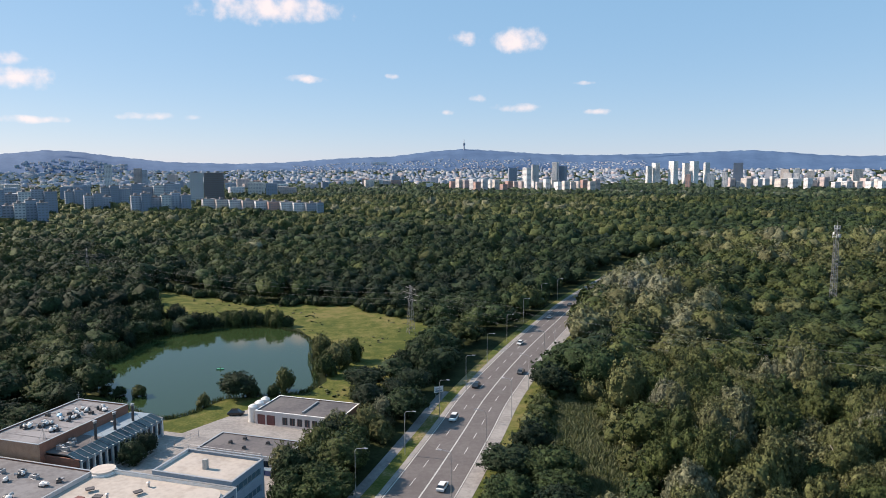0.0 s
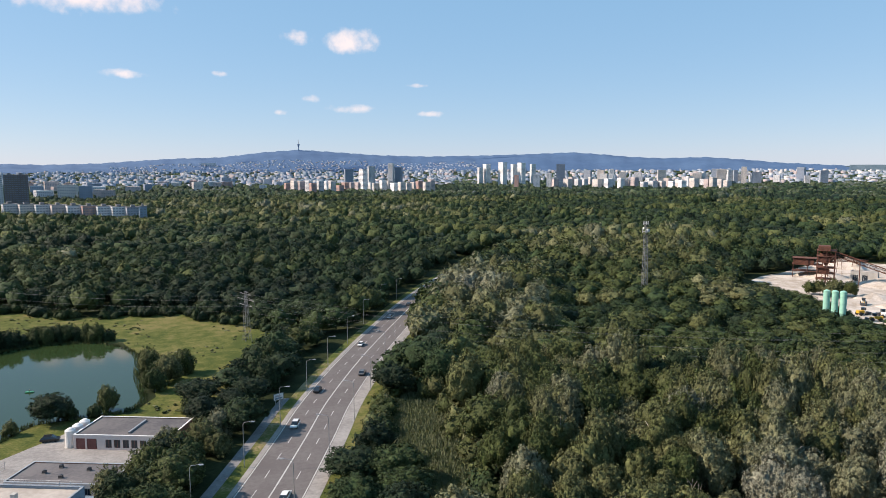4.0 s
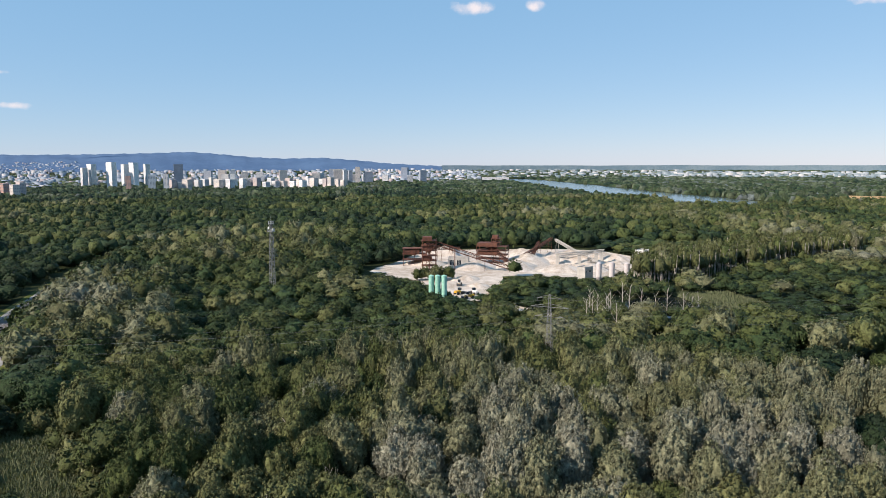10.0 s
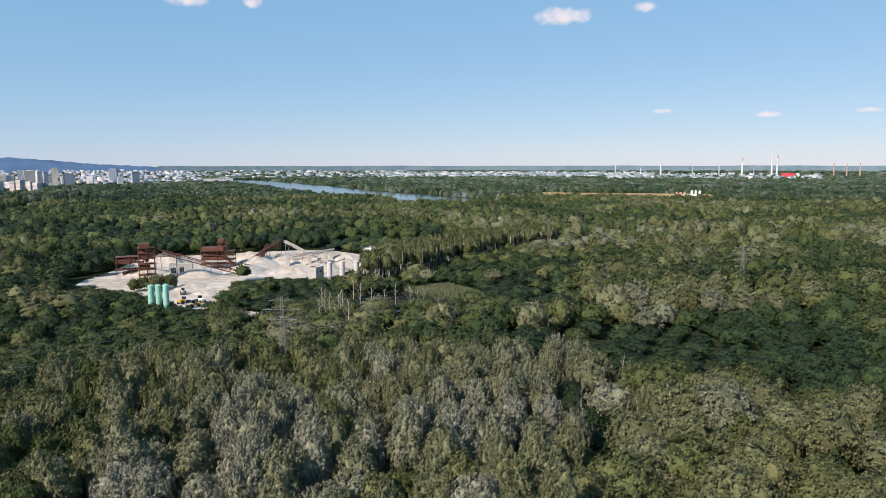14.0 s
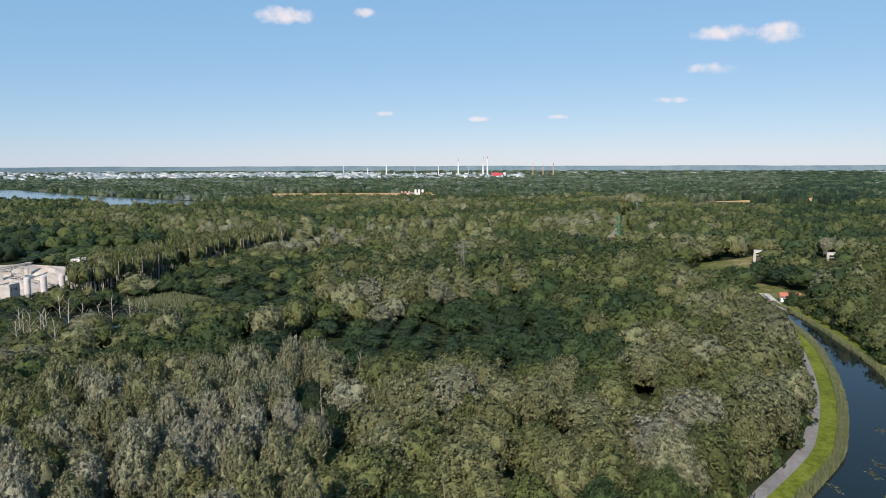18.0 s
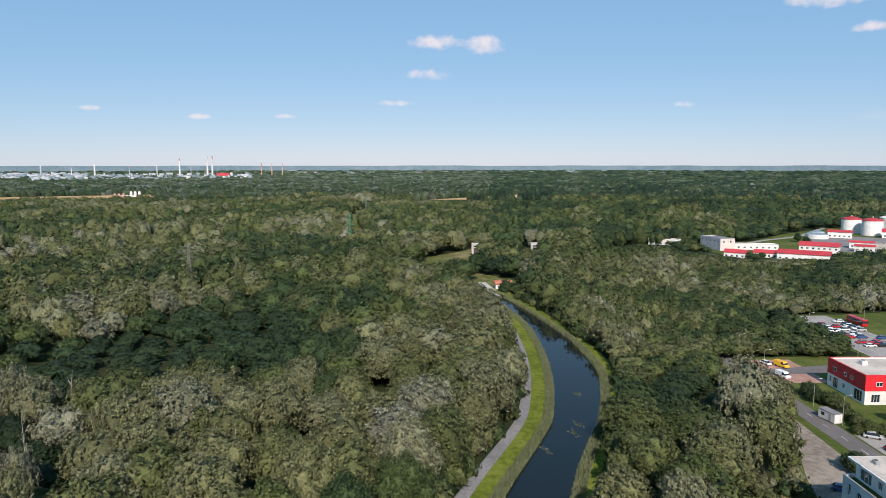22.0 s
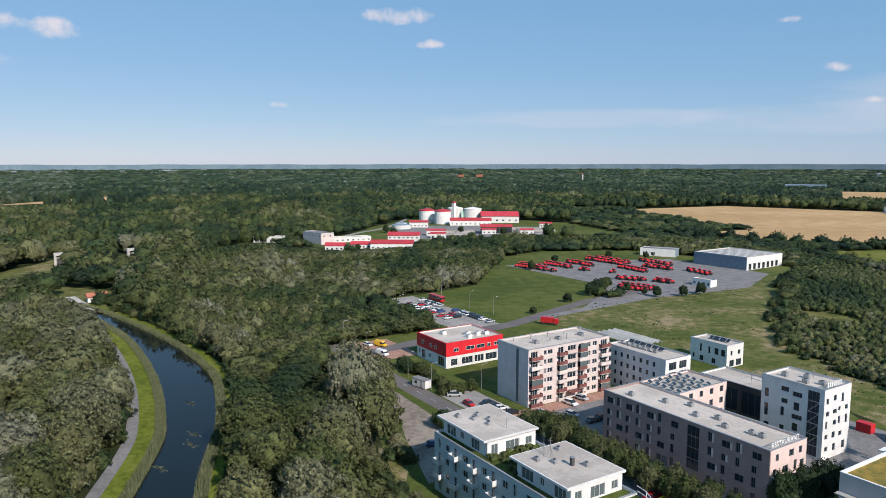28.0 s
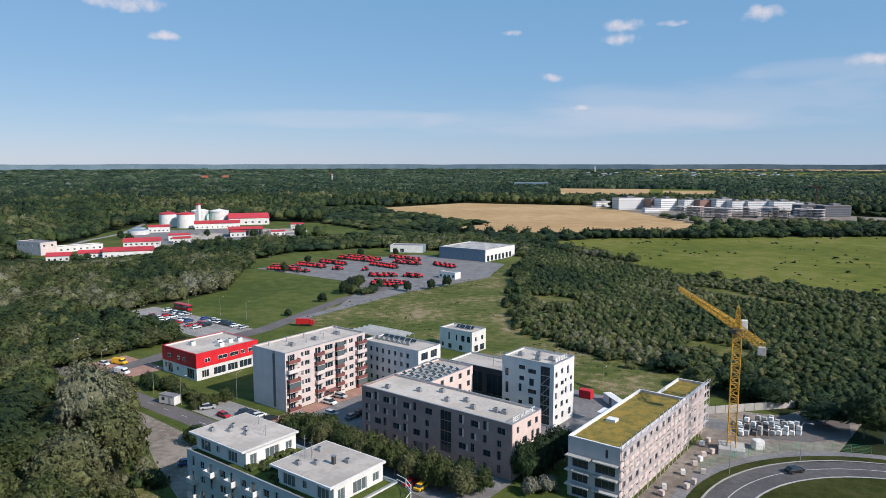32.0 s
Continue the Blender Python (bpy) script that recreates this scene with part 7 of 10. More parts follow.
PYL = [(-330, 520, 24, -30), (-196, 384, 25, -35), (-13.7, 287.5, 20, -30), (183, 144, 27, -40), (404, 13, 27, -40), (560, -105, 30, -50), (880, -186, 30, -60)]
for i, (x, y, h, yaw) in enumerate(PYL):
    pylon(x, y, h, yaw - 28 if i else yaw, GREEN_PAINT if i == 5 else PYLON_STEEL, "green lattice electricity pylon in a cutting" if i == 5 else "grey lattice electricity pylon among trees")
for (x0, y0, h0, _), (x1, y1, h1, _) in zip(PYL[:-1], PYL[1:]):
    d = Vector((x1 - x0, y1 - y0, 0)).normalized()
    s = Vector((-d.y, d.x, 0))
    for zk, w in ((0.72, 5.0), (0.84, 6.5), (0.95, 4.2)):
        for sg_ in (-1, 1):
            a, b = Vector((x0, y0, h0 * zk - 1.2)) + s * w * sg_, Vector((x1, y1, h1 * zk - 1.2)) + s * w * sg_
            c = bpy.data.curves.new("power_cable", "CURVE")
            c.dimensions, c.bevel_depth, c.bevel_resolution = "3D", 0.014, 0
            sp = c.splines.new("POLY")
            sp.points.add(16)
            for k in range(17):
                p_ = a.lerp(b, k / 16)
                sp.points[k].co = (p_.x, p_.y, p_.z - 5.0 * (1 - (2 * k / 16 - 1) ** 2), 1)
            c.materials.append(PYLON_STEEL)
            tagged(new("power_cable", c), "thin sagging power cable between pylons", "cable", "power cables")
mast_ = thing("radio_mast", Matrix.Translation((188, 335, 0)), "grey lattice radio mast with platforms and antennas", "radio mast")
part("body", bm_mesh("body", lattice((0, 0, 0), (0, 0, 40), 2.4, 22, 0.13, 0.55), PYLON_STEEL), mast_)
for z, r in ((34.5, 1.9), (38.6, 1.4)):
    pl = part("platform", bm_mesh("platform", tubes(((0, 0, z), (0, 0, z + 0.15), r), n=12), METAL), mast_)
    for k in range(6):
        a = k * 1.047
        part("antenna", bm_mesh("antenna", box_bm((r - 0.1, r + 0.12, -0.14, 0.14, z - 0.4, z + 1.4)), GREY_WALL if k % 2 else WHITE), pl, Matrix.Rotation(a, 4, "Z"))
for k in range(3):
    part("dish", bm_mesh("dish", tubes(((1.2, 0, 36.4 - k), (1.6, 0, 36.4 - k), 0.7), n=14), WHITE), mast_, Matrix.Rotation(k * 2.0 + 3, 4, "Z"))
part("tip", bm_mesh("tip", tubes(((0, 0, 40), (0, 0, 42.5), 0.06, 0.03)), METAL), mast_)

# ---- water works ----
W_TURN = -68.0


def gabled(name, m, w, d, h, rise, wall, roof_m, ops, label, category):
    """A hall with a low pitched roof along its length."""
    e = thing(name, m, label, category)
    for i, (span, mm) in enumerate(((w, pose(0, 0, 0)), (d - 0.56, pose(w, 0.28, 0, 0, 0, 90)), (w, pose(w, d, 0, 0, 0, 180)), (d - 0.56, pose(0, d - 0.28, 0, 0, 0, 270)))):
        o_ = ops[i] if i < len(ops) else []
        part("wall", wall_mesh("wall", span, h, o_, wall), e, mm)
        for x0, x1, a, b in o_:
            window(e, mm @ pose(x0, 0, a), x1 - x0, b - a, WHITE_FRAME, None, 1)
    bm = bmesh.new()
    o = 0.5
    P = [(-o, -o, h), (w + o, -o, h), (w + o, d / 2, h + rise), (-o, d / 2, h + rise), (w + o, d + o, h), (-o, d + o, h)]
    v = [bm.verts.new(p) for p in P]
    bm.faces.new((v[0], v[1], v[2], v[3])), bm.faces.new((v[3], v[2], v[4], v[5])), bm.faces.new((v[0], v[3], v[5])), bm.faces.new((v[1], v[4], v[2])), bm.faces.new((v[0], v[5], v[4], v[1]))
    part("roof", bm_mesh("roof", bm, roof_m), e)
    part("roof_edge", bm_mesh("roof_edge", box_bm((-o, w + o, -o - 0.08, -o, h - 0.35, h + 0.05), (w + o, w + o + 0.08, -o, d + o, h - 0.35, h + 0.05)), roof_m), e)
    return e


def tank(x, y, r, h, cap, label):
    e = thing("digester_tank", Matrix.Translation((x, y, 0)), label, "tank", "digester tanks")
    part("shell", bm_mesh("shell", tubes(((0, 0, 0), (0, 0, h), r), n=32), WHITE), e)
    part("rim", bm_mesh("rim", tubes(((0, 0, h), (0, 0, h + 0.9), r * 1.03), n=32), cap), e)
    part("lid", bm_mesh("lid", tubes(((0, 0, h + 0.9), (0, 0, h + 3.0), r * 1.03, 0.6), n=32), cap), e)
    part("vent", bm_mesh("vent", tubes(((0, 0, h + 2.8), (0, 0, h + 4.2), 0.35), n=8), WHITE), e)
    part("foundation_ring", bm_mesh("foundation_ring", tubes(((0, 0, 0), (0, 0, 0.5), r * 1.04), n=32), CONCRETE), e)
    return e


tank(549, -617, 9.2, 14.2, RED_ROOF, "white digester tank with a red lid")
tank(524, -616, 9.4, 14.6, RED_ROOF, "white digester tank with a red lid")
tank(548, -668, 9.5, 14.0, WHITE, "white digester tank with a pale lid")
tank(524, -672, 10.5, 14.0, WHITE, "white digester tank with a pale lid")
st = thing("chimney_stack", Matrix.Translation((527, -640, 0)), "tall white stack with a red top", "chimney")
box("shaft", (-1.8, 1.8, -1.8, 1.8, 0, 23), WHITE, st), box("top", (-2.1, 2.1, -2.1, 2.1, 23, 24.6), RED_ROOF, st)
bn = thing("banner", Matrix.Translation((528, -657, 3)) @ Matrix.Rotation(radians(W_TURN), 4, "Z"), "turquoise banner with pale marks on a tank", "banner")
box("cloth", (-5, 5, -0.1, 0.0, 0, 9), MINT, bn)
for k, (a, b_, c_, d_) in enumerate(((-3.2, -1.2, 2.2, 6.8), (-0.6, 0.8, 2.2, 6.8), (1.4, 3.4, 3.4, 6.8))):
    box("mark", (a, b_, -0.14, -0.1, c_, d_), WHITE, bn)


def wrow(w, n, z=1.2, h=1.4, ww=1.6):
    return holes(even(w, n, ww), [(z, h)])


# front of each hall faces the drone
def works_at(x, y, turn=0.0):
    return Matrix.Translation((x, y, 0)) @ Matrix.Rotation(radians(219 + turn), 4, "Z")
gabled("pump_hall", works_at(503, -604), 46, 12, 6.0, 2.6, WHITE, RED_ROOF, [wrow(46, 9), wrow(11.4, 2)], "long white pump hall with a red roof", "hall")
gabled("dewatering_hall", works_at(498, -655), 44, 34, 8.0, 4.5, WHITE, RED_ROOF, [wrow(44, 6, 2, 2, 2.4), wrow(33.4, 5, 2, 2, 2.4)], "large white hall with a broad red roof", "hall")
# dark walls and panes put the shade inside the open front into colour
gabled("storage_hangar", works_at(423, -556), 31, 14, 7.0, 1.8, DARK_WALL, RED_ROOF, [[(1 + 5.9 * i, 6.2 + 5.9 * i, 0.2, 5.2) for i in range(5)], wrow(13.4, 3)], "dark open-fronted hangar with a red roof", "hangar")
gabled("control_house", works_at(522, -558), 20, 9, 6.0, 1.6, WHITE, RED_ROOF, [wrow(20, 5), wrow(8.4, 2)], "small white control house with a red roof", "house")
gabled("gate_house", works_at(418, -551), 14, 8, 5.0, 1.0, WHITE, RED_ROOF, [wrow(14, 3), []], "small white outbuilding with a red roof", "outbuilding")
gabled("gate_house", works_at(430, -488), 14, 8, 5.0, 1.0, WHITE, RED_ROOF, [wrow(14, 3), []], "small white outbuilding with a red roof", "outbuilding")
gabled("gate_house", works_at(388, -574), 13, 7, 4.6, 1.0, WHITE, RED_ROOF, [wrow(13, 3), []], "small white outbuilding with a red roof", "outbuilding")
gabled("gate_house", works_at(412, -646), 13, 8, 5.0, 1.0, WHITE, RED_ROOF, [wrow(13, 3), []], "small white outbuilding with a red roof", "outbuilding")
gabled("gate_house", works_at(450, -505), 18, 8, 5.4, 1.0, WHITE, RED_ROOF, [wrow(18, 4), []], "small white outbuilding with a red roof", "outbuilding")
gabled("small_workshop", works_at(433, -364), 15, 12, 4.6, 1.8, WHITE, RED_ROOF, [wrow(15, 4), wrow(11.4, 3)], "small white workshop with a red roof", "workshop")
gabled("long_workshop", works_at(427, -386), 30, 11, 4.2, 1.8, WHITE, RED_ROOF, [wrow(30, 7), wrow(10.4, 3)], "long low white workshop with a red roof", "workshop")
gabled("tall_workshop", works_at(410, -392), 34, 14, 5.6, 2.2, WHITE, RED_ROOF, [wrow(34, 8), wrow(13.4, 3)], "white workshop with a faded red roof", "workshop")
gabled("office_house", works_at(428, -430), 27, 16, 8.0, 2.2, WHITE, RED_ROOF, [wrow(27, 7, 5.0) + wrow(27, 7, 1.4), wrow(15.4, 3)], "white office house with a red roof", "office house")
# front wall in grey: the shade of the less lit side put into colour
building("pale_store", Matrix.Translation((498, -394, 0)) @ Matrix.Rotation(radians(172), 4, "Z"), 30, 13, 9.8, (GREY_WALL, CREAM, CREAM, CREAM), [wrow(30, 5, 6.5), wrow(12.4, 2, 6.5)], "pale flat-roofed store among the trees", "store", roof=GREY_ROOF)
building("long_store", Matrix.Translation((474, -404, 0)) @ Matrix.Rotation(radians(243), 4, "Z"), 38, 10, 4.6, (WHITE,) * 4, [wrow(38, 8), []], "long low white store with a grey roof", "store", roof=ROOF)
building("white_store", works_at(524, -360), 26, 8, 6.0, (WHITE,) * 4, [wrow(26, 6), []], "white flat-roofed store among the trees", "store")
building("white_store", works_at(536, -318), 14, 8, 5.0, (WHITE,) * 4, [[], []], "white flat-roofed store among the trees", "store")
for x, y, r in ((520, -543, 10), (536, -560, 7)):
    t_ = thing("settling_tank", Matrix.Translation((x, y, 0)), "low round white settling tank", "tank", "settling tanks")
    part("wall", bm_mesh("wall", tubes(((0, 0, 0), (0, 0, 4.2), r), n=32), WHITE), t_)
    part("cover", bm_mesh("cover", tubes(((0, 0, 4.2), (0, 0, 5.4), r, 1.0), n=32), BLUE_PANEL), t_)
for i, (x, y) in enumerate(((470, -530), (452, -545), (436, -600), (415, -610), (395, -605), (376, -560), (440, -520))):
    t_ = thing("basin", works_at(x, y), "concrete water basin with walkways", "basin", "basins")
    for bx in ((0, 24, 0, 0.6, 0, 1.6), (0, 24, 11.4, 12, 0, 1.6), (0, 0.6, 0.6, 11.4, 0, 1.6), (23.4, 24, 0.6, 11.4, 0, 1.6), (11.7, 12.3, 0.6, 11.4, 0, 1.6)):
        box("wall", bx, CONCRETE, t_)
    box("water", (0.6, 23.4, 0.6, 11.4, 0, 0.9), CANAL if i % 2 else DIRT, t_)
    part("railing", bm_mesh("railing", tubes(((0, 0.3, 2.6), (24, 0.3, 2.6), 0.05), ((0, 11.7, 2.6), (24, 11.7, 2.6), 0.05), n=4), METAL), t_)
rb = thing("round_basin", Matrix.Translation((372, -544, 0)), "round concrete basin with a scraper bridge", "basin", "basins")
bm = tubes(((0, 0, 0), (0, 0, 1.4), 14.5), n=36)
part("wall", bm_mesh("wall", bm, CONCRETE), rb)
part("water", bm_mesh("water", tubes(((0, 0, 1.4), (0, 0, 1.42), 13.8), n=36), CANAL), rb)
box("bridge", (-14.5, 14.5, -0.6, 0.6, 1.6, 2.0), METAL, rb)
sheet("works_paving", [(540, -560), (470, -480), (430, -480), (370, -540), (360, -590), (400, -640), (470, -620), (520, -590)], 0.08, GREY_PAVED, "grey paved yard of the water works", "pavement")
ribbon("works_road", smooth_line([(500, -440), (520, -480), (538, -536), (570, -590), (612, -650)]), 3, -3, 0.09, PAVED, "pale asphalt road to the water works")

# ---- machinery yard ----
TR = {
    "body": bm_mesh("bonnet", box_bm((0.3, 2.5, -0.45, 0.45, 1.0, 1.95), (-1.7, -0.1, 0.75, 1.25, 1.6, 1.85), (-1.7, -0.1, -1.25, -0.75, 1.6, 1.85), bevel=0.08), RED),
    "chassis": bm_mesh("chassis", box_bm((-1.2, 2.4, -0.4, 0.4, 0.7, 1.1)), DARK_METAL),
    "cab": bm_mesh("cab", box_bm((-1.2, 0.3, -0.75, 0.75, 1.2, 2.7), bevel=0.1), GLASS),
    "roof": bm_mesh("cab_roof", box_bm((-1.35, 0.45, -0.85, 0.85, 2.7, 2.9), bevel=0.06), RED),
    "rear": bm_mesh("rear_wheel", tubes(((0, -0.25, 0), (0, 0.25, 0), 0.9), n=16), RUBBER),
    "front": bm_mesh("front_wheel", tubes(((0, -0.18, 0), (0, 0.18, 0), 0.6), n=14), RUBBER),
}
tractor = thing("tractor", Matrix.Translation((266, -392, 0.1)), "red farm tractor parked on the paved yard", "tractor", "tractors in the yard")
part("chassis", TR["chassis"], tractor)
part("bonnet", TR["body"], tractor)
part("cab", TR["cab"], tractor)
part("cab_roof", TR["roof"], tractor)
for nm, x, y, z in (("rear", -0.9, 1.0, 0.9), ("rear", -0.9, -1.0, 0.9), ("front", 1.9, 0.85, 0.6), ("front", 1.9, -0.85, 0.6)):
    part("wheel", TR[nm], tractor, pose(x, y, z))
first = True
for (x0, y0), (x1, y1), n_ in (((266, -391), (246, -391), 8), ((268, -398), (250, -398), 6), ((242, -388), (237, -388), 2), ((258, -414), (236, -408), 8), ((250, -431), (229, -425), 8), ((225, -405), (222, -405), 2), ((248, -454), (217, -445), 11), ((244, -462), (216, -452), 9),
                               ((211, -432), (190, -424), 8), ((176, -360), (162, -361), 6), ((178, -367), (160, -367), 7), ((191, -388), (177, -392), 5), ((201, -447), (182, -443), 7), ((170, -395), (161, -394), 4), ((171, -447), (155, -439), 5), ((214, -470), (190, -462), 7), ((205, -408), (203, -408), 1)):
    for k in range(n_):
        t = k / max(1, n_ - 1)
        m = Matrix.Translation((x0 + (x1 - x0) * t + gb.uniform(-0.3, 0.3), y0 + (y1 - y0) * t + gb.uniform(-0.5, 0.5), 0.1)) @ Matrix.Rotation(radians(gb.choice((62, 62, 242)) + gb.uniform(-5, 5)), 4, "Z")
        if first:
            tractor.matrix_basis, first = m, False
        else:
            copy_thing(tractor, m)
hall = building("machine_hall", Matrix.Translation((182, -484, 0)) @ Matrix.Rotation(radians(165), 4, "Z"), 40, 42, 8.6, (BLUE_PANEL, WHITE, WHITE, WHITE), [[], [(2.5 + 5.2 * i, 5.6 + 5.2 * i, 0.2, 4.2) for i in range(7)]],
                "large pale machinery hall with blue-grey front", "hall", roof=ROOF, frame_mat=GREY_FRAME, mullions=0)
for k in range(7):
    box("roof_light", (3, 37, 4 + 5.2 * k, 5.2 + 5.2 * k, 8.2, 8.45), WHITE, hall)
building("yard_shed", Matrix.Translation((230, -502, 0)) @ Matrix.Rotation(radians(190), 4, "Z"), 26, 12, 5.8, (WHITE, BLUE_PANEL, WHITE, WHITE), [[(2, 5, 0.2, 3), (8, 11, 0.2, 3)], []], "white flat-roofed shed behind the machinery yard", "shed", roof=GREY_ROOF)
building("gate_office", Matrix.Translation((150, -398, 0)) @ Matrix.Rotation(radians(165), 4, "Z"), 12, 6, 4.2, (WHITE,) * 4, [holes(even(12, 4, 1.4), [(1, 1.6)]), []], "small white gate office by the yard", "office")

# ---- city on the horizon ----
def r_of(el):
    """Distance of the ground that shows at so many degrees below the level."""
    return EYE / math.tan(radians(el)) if el > 1.5422 else 2600 + 2250 * (1.5422 - el) / 1.33


def city_block(x, y, w, d, h, turn, material, label, fl=3.0, bay=3.2, name="apartment_block", win=None):
    """A far block: body, roof edge, plant room and rows of windows on its four sides."""
    z0 = float(gz(x, y))
    e = thing(name, Matrix.Translation((x, y, z0)) @ Matrix.Rotation(radians(turn), 4, "Z"), label, "apartment block", "city blocks")
    part("body", bm_mesh("body", box_bm((-w / 2, w / 2, -d / 2, d / 2, -2, h)), material), e)
    if math.hypot(x, y) < 1400:
        part("roof", bm_mesh("roof", box_bm((-w / 2 - 0.2, w / 2 + 0.2, -d / 2 - 0.2, d / 2 + 0.2, h, h + 0.6), (-w * 0.18, w * 0.1, -d * 0.25, d * 0.25, h + 0.6, h + 3.0)), GREY_ROOF), e)
    V, F_ = [], []
    nf = max(2, int(h / fl))
    for s in range(4):
        span = (w, d, w, d)[s]
        n_ = max(2, int(span / bay))
        for i in range(nf):
            for j in range(n_):
                c = -span / 2 + span * (j + 0.5) / n_
                a, b, z, zt = c - bay * 0.32, c + bay * 0.32, 0.9 + fl * i, 0.9 + fl * i + fl * 0.42
                o = (d / 2 if s % 2 == 0 else w / 2) + 0.08
                q = ((a, -o), (b, -o)) if s == 0 else ((o, a), (o, b)) if s == 1 else ((b, o), (a, o)) if s == 2 else ((-o, b), (-o, a))
                k = len(V)
                V += [(*q[0], z), (*q[1], z), (*q[1], zt), (*q[0], zt)]
                F_.append((k, k + 1, k + 2, k + 3))
    wo = part("glazing", np_mesh("glazing", V, F_, win or FAR_GLASS), e)
    wo["kind"] = "stuff"
    return e


# windows lightened towards blue-grey, with haze put into their colour
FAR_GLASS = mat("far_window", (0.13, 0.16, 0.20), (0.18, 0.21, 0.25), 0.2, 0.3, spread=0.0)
gc = random.Random(9)


def cb(az, r, w, d, h, mi, label="pale high apartment block far behind the woods", turn=None, **k):
    x, y = pol(az, r)
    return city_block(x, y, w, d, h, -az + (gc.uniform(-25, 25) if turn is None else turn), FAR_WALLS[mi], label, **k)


BROWN_TOWER = mat("dark_brown_facade", (0.13, 0.10, 0.10), (0.17, 0.14, 0.13), 0.1, 0.6)
for az, w in ((-19.2, 20), (-18.3, 16), (-17.6, 16)):
    x, y = pol(az, 1210)
    city_block(x, y, w, 18, 57, 19, BROWN_TOWER if az > -19 else FAR_WALLS[0], "dark brown high slab tower above the woods" if az > -19 else "pale high slab tower above the woods")
for k in range(9):
    cb(-18.4 + 0.98 * k, 985 - 9 * k, 16.2, 11, 25 - 0.5 * k, (0, 3, 0, 1, 0, 4, 0, 0, 2)[k], "long eight-storey slab block above the woods", turn=12)
x, y = pol(-9.9, 890)
city_block(x, y, 8, 12, 23, 12, BLUE_PANEL, "blue-painted end block above the woods")
cb(-25.3, 1900, 17, 17, 72, 0), cb(-25.0, 1890, 22, 14, 30, 0), cb(-23.3, 2000, 16, 16, 62, 1), cb(-22.9, 2010, 14, 14, 58, 2), cb(-20.9, 2100, 24, 16, 44, 1)
# rows of joined slab blocks above the woods
for az0, az1, r, h, n_ in ((-33.5, -29.3, 880, 30, 6), (-33.5, -28.7, 1040, 37, 6), (-28.2, -27.0, 1240, 30, 2), (-27.0, -25.2, 1080, 29, 3), (-25.9, -24.0, 1210, 36, 3), (-23.9, -19.7, 990, 31, 6), (-24.6, -20.8, 1330, 35, 5)):
    for i in range(n_):
        az = az0 + (az1 - az0) * (i + 0.5) / n_
        w_ = r * radians((az1 - az0) / n_)
        cb(az, r + (6, 0, 10, 3, 8, -2)[i], w_ * 0.98, 13, h + (0, 2.8, -2.8, 0, 2.8, 0)[i], (2, 5, 2, 0, 2, 5)[i], "tall grey-blue slab block in a joined row above the woods", turn=6)
for k in range(38):
    cb(gc.uniform(-33, -8), gc.uniform(1450, 2100), gc.uniform(16, 34), 14, gc.uniform(20, 34), gc.choice((0, 1, 2, 3, 5)))
for k in range(22):
    cb(gc.uniform(-20, 0.5), gc.uniform(1900, 2600), gc.uniform(16, 34), 14, gc.uniform(16, 30), gc.choice((0, 1, 2, 3, 4)))
for k in range(24):   # bright row in the middle
    az = 0.8 + 12.0 * k / 24 + gc.uniform(-0.1, 0.1)
    cb(az, gc.uniform(1640, 1830), gc.uniform(12, 20), 13, gc.uniform(22, 33) if k not in (12,) else 60, gc.choice((0, 3, 6, 1, 4, 3)), "bright apartment block above the woods", turn=-60 + gc.uniform(-10, 10))
cb(7.4, 2000, 18, 16, 66, 0), cb(9.0, 2300, 16, 16, 74, 0), cb(9.6, 2310, 22, 16, 62, 5), cb(5.6, 2300, 26, 18, 56, 5)
for az, r, w, h in ((16.2, 2350, 12, 60), (16.7, 2360, 24, 71), (18.0, 2350, 30, 76), (18.9, 2380, 16, 70), (19.5, 2350, 26, 75), (20.4, 2400, 12, 71)):
    cb(az, r, w, 16, h, 6, "white high-rise tower in the city", name="high_rise", turn=-60)
x, y = pol(22.6, 2420)
city_block(x, y, 28, 22, 70, -22, FAR_WALLS[5], "dark blue glass high-rise tower", name="high_rise")
cb(19.1, 1950, 12, 12, 40, 4), cb(20.7, 1900, 18, 14, 44, 0), cb(21.7, 1900, 12, 12, 46, 0)
for k in range(30):
    az = 22.3 + 13.2 * k / 30 + gc.uniform(-0.15, 0.15)
    cb(az, gc.uniform(1880, 2150), gc.uniform(14, 28), 13, gc.uniform(22, 36), gc.choice((0, 3, 6, 1, 0, 3)), "pale apartment block above the woods", turn=-60 + gc.uniform(-10, 10))
for k in range(24):
    cb(gc.uniform(24, 42), gc.uniform(2500, 2900), gc.uniform(14, 30), 14, gc.uniform(26, 52), gc.choice((0, 3, 2)))
cb(36.2, 2500, 16, 16, 60, 3), cb(40.0, 2900, 26, 20, 55, 5)
# the mass of small far buildings
gn = np.random.default_rng(12)


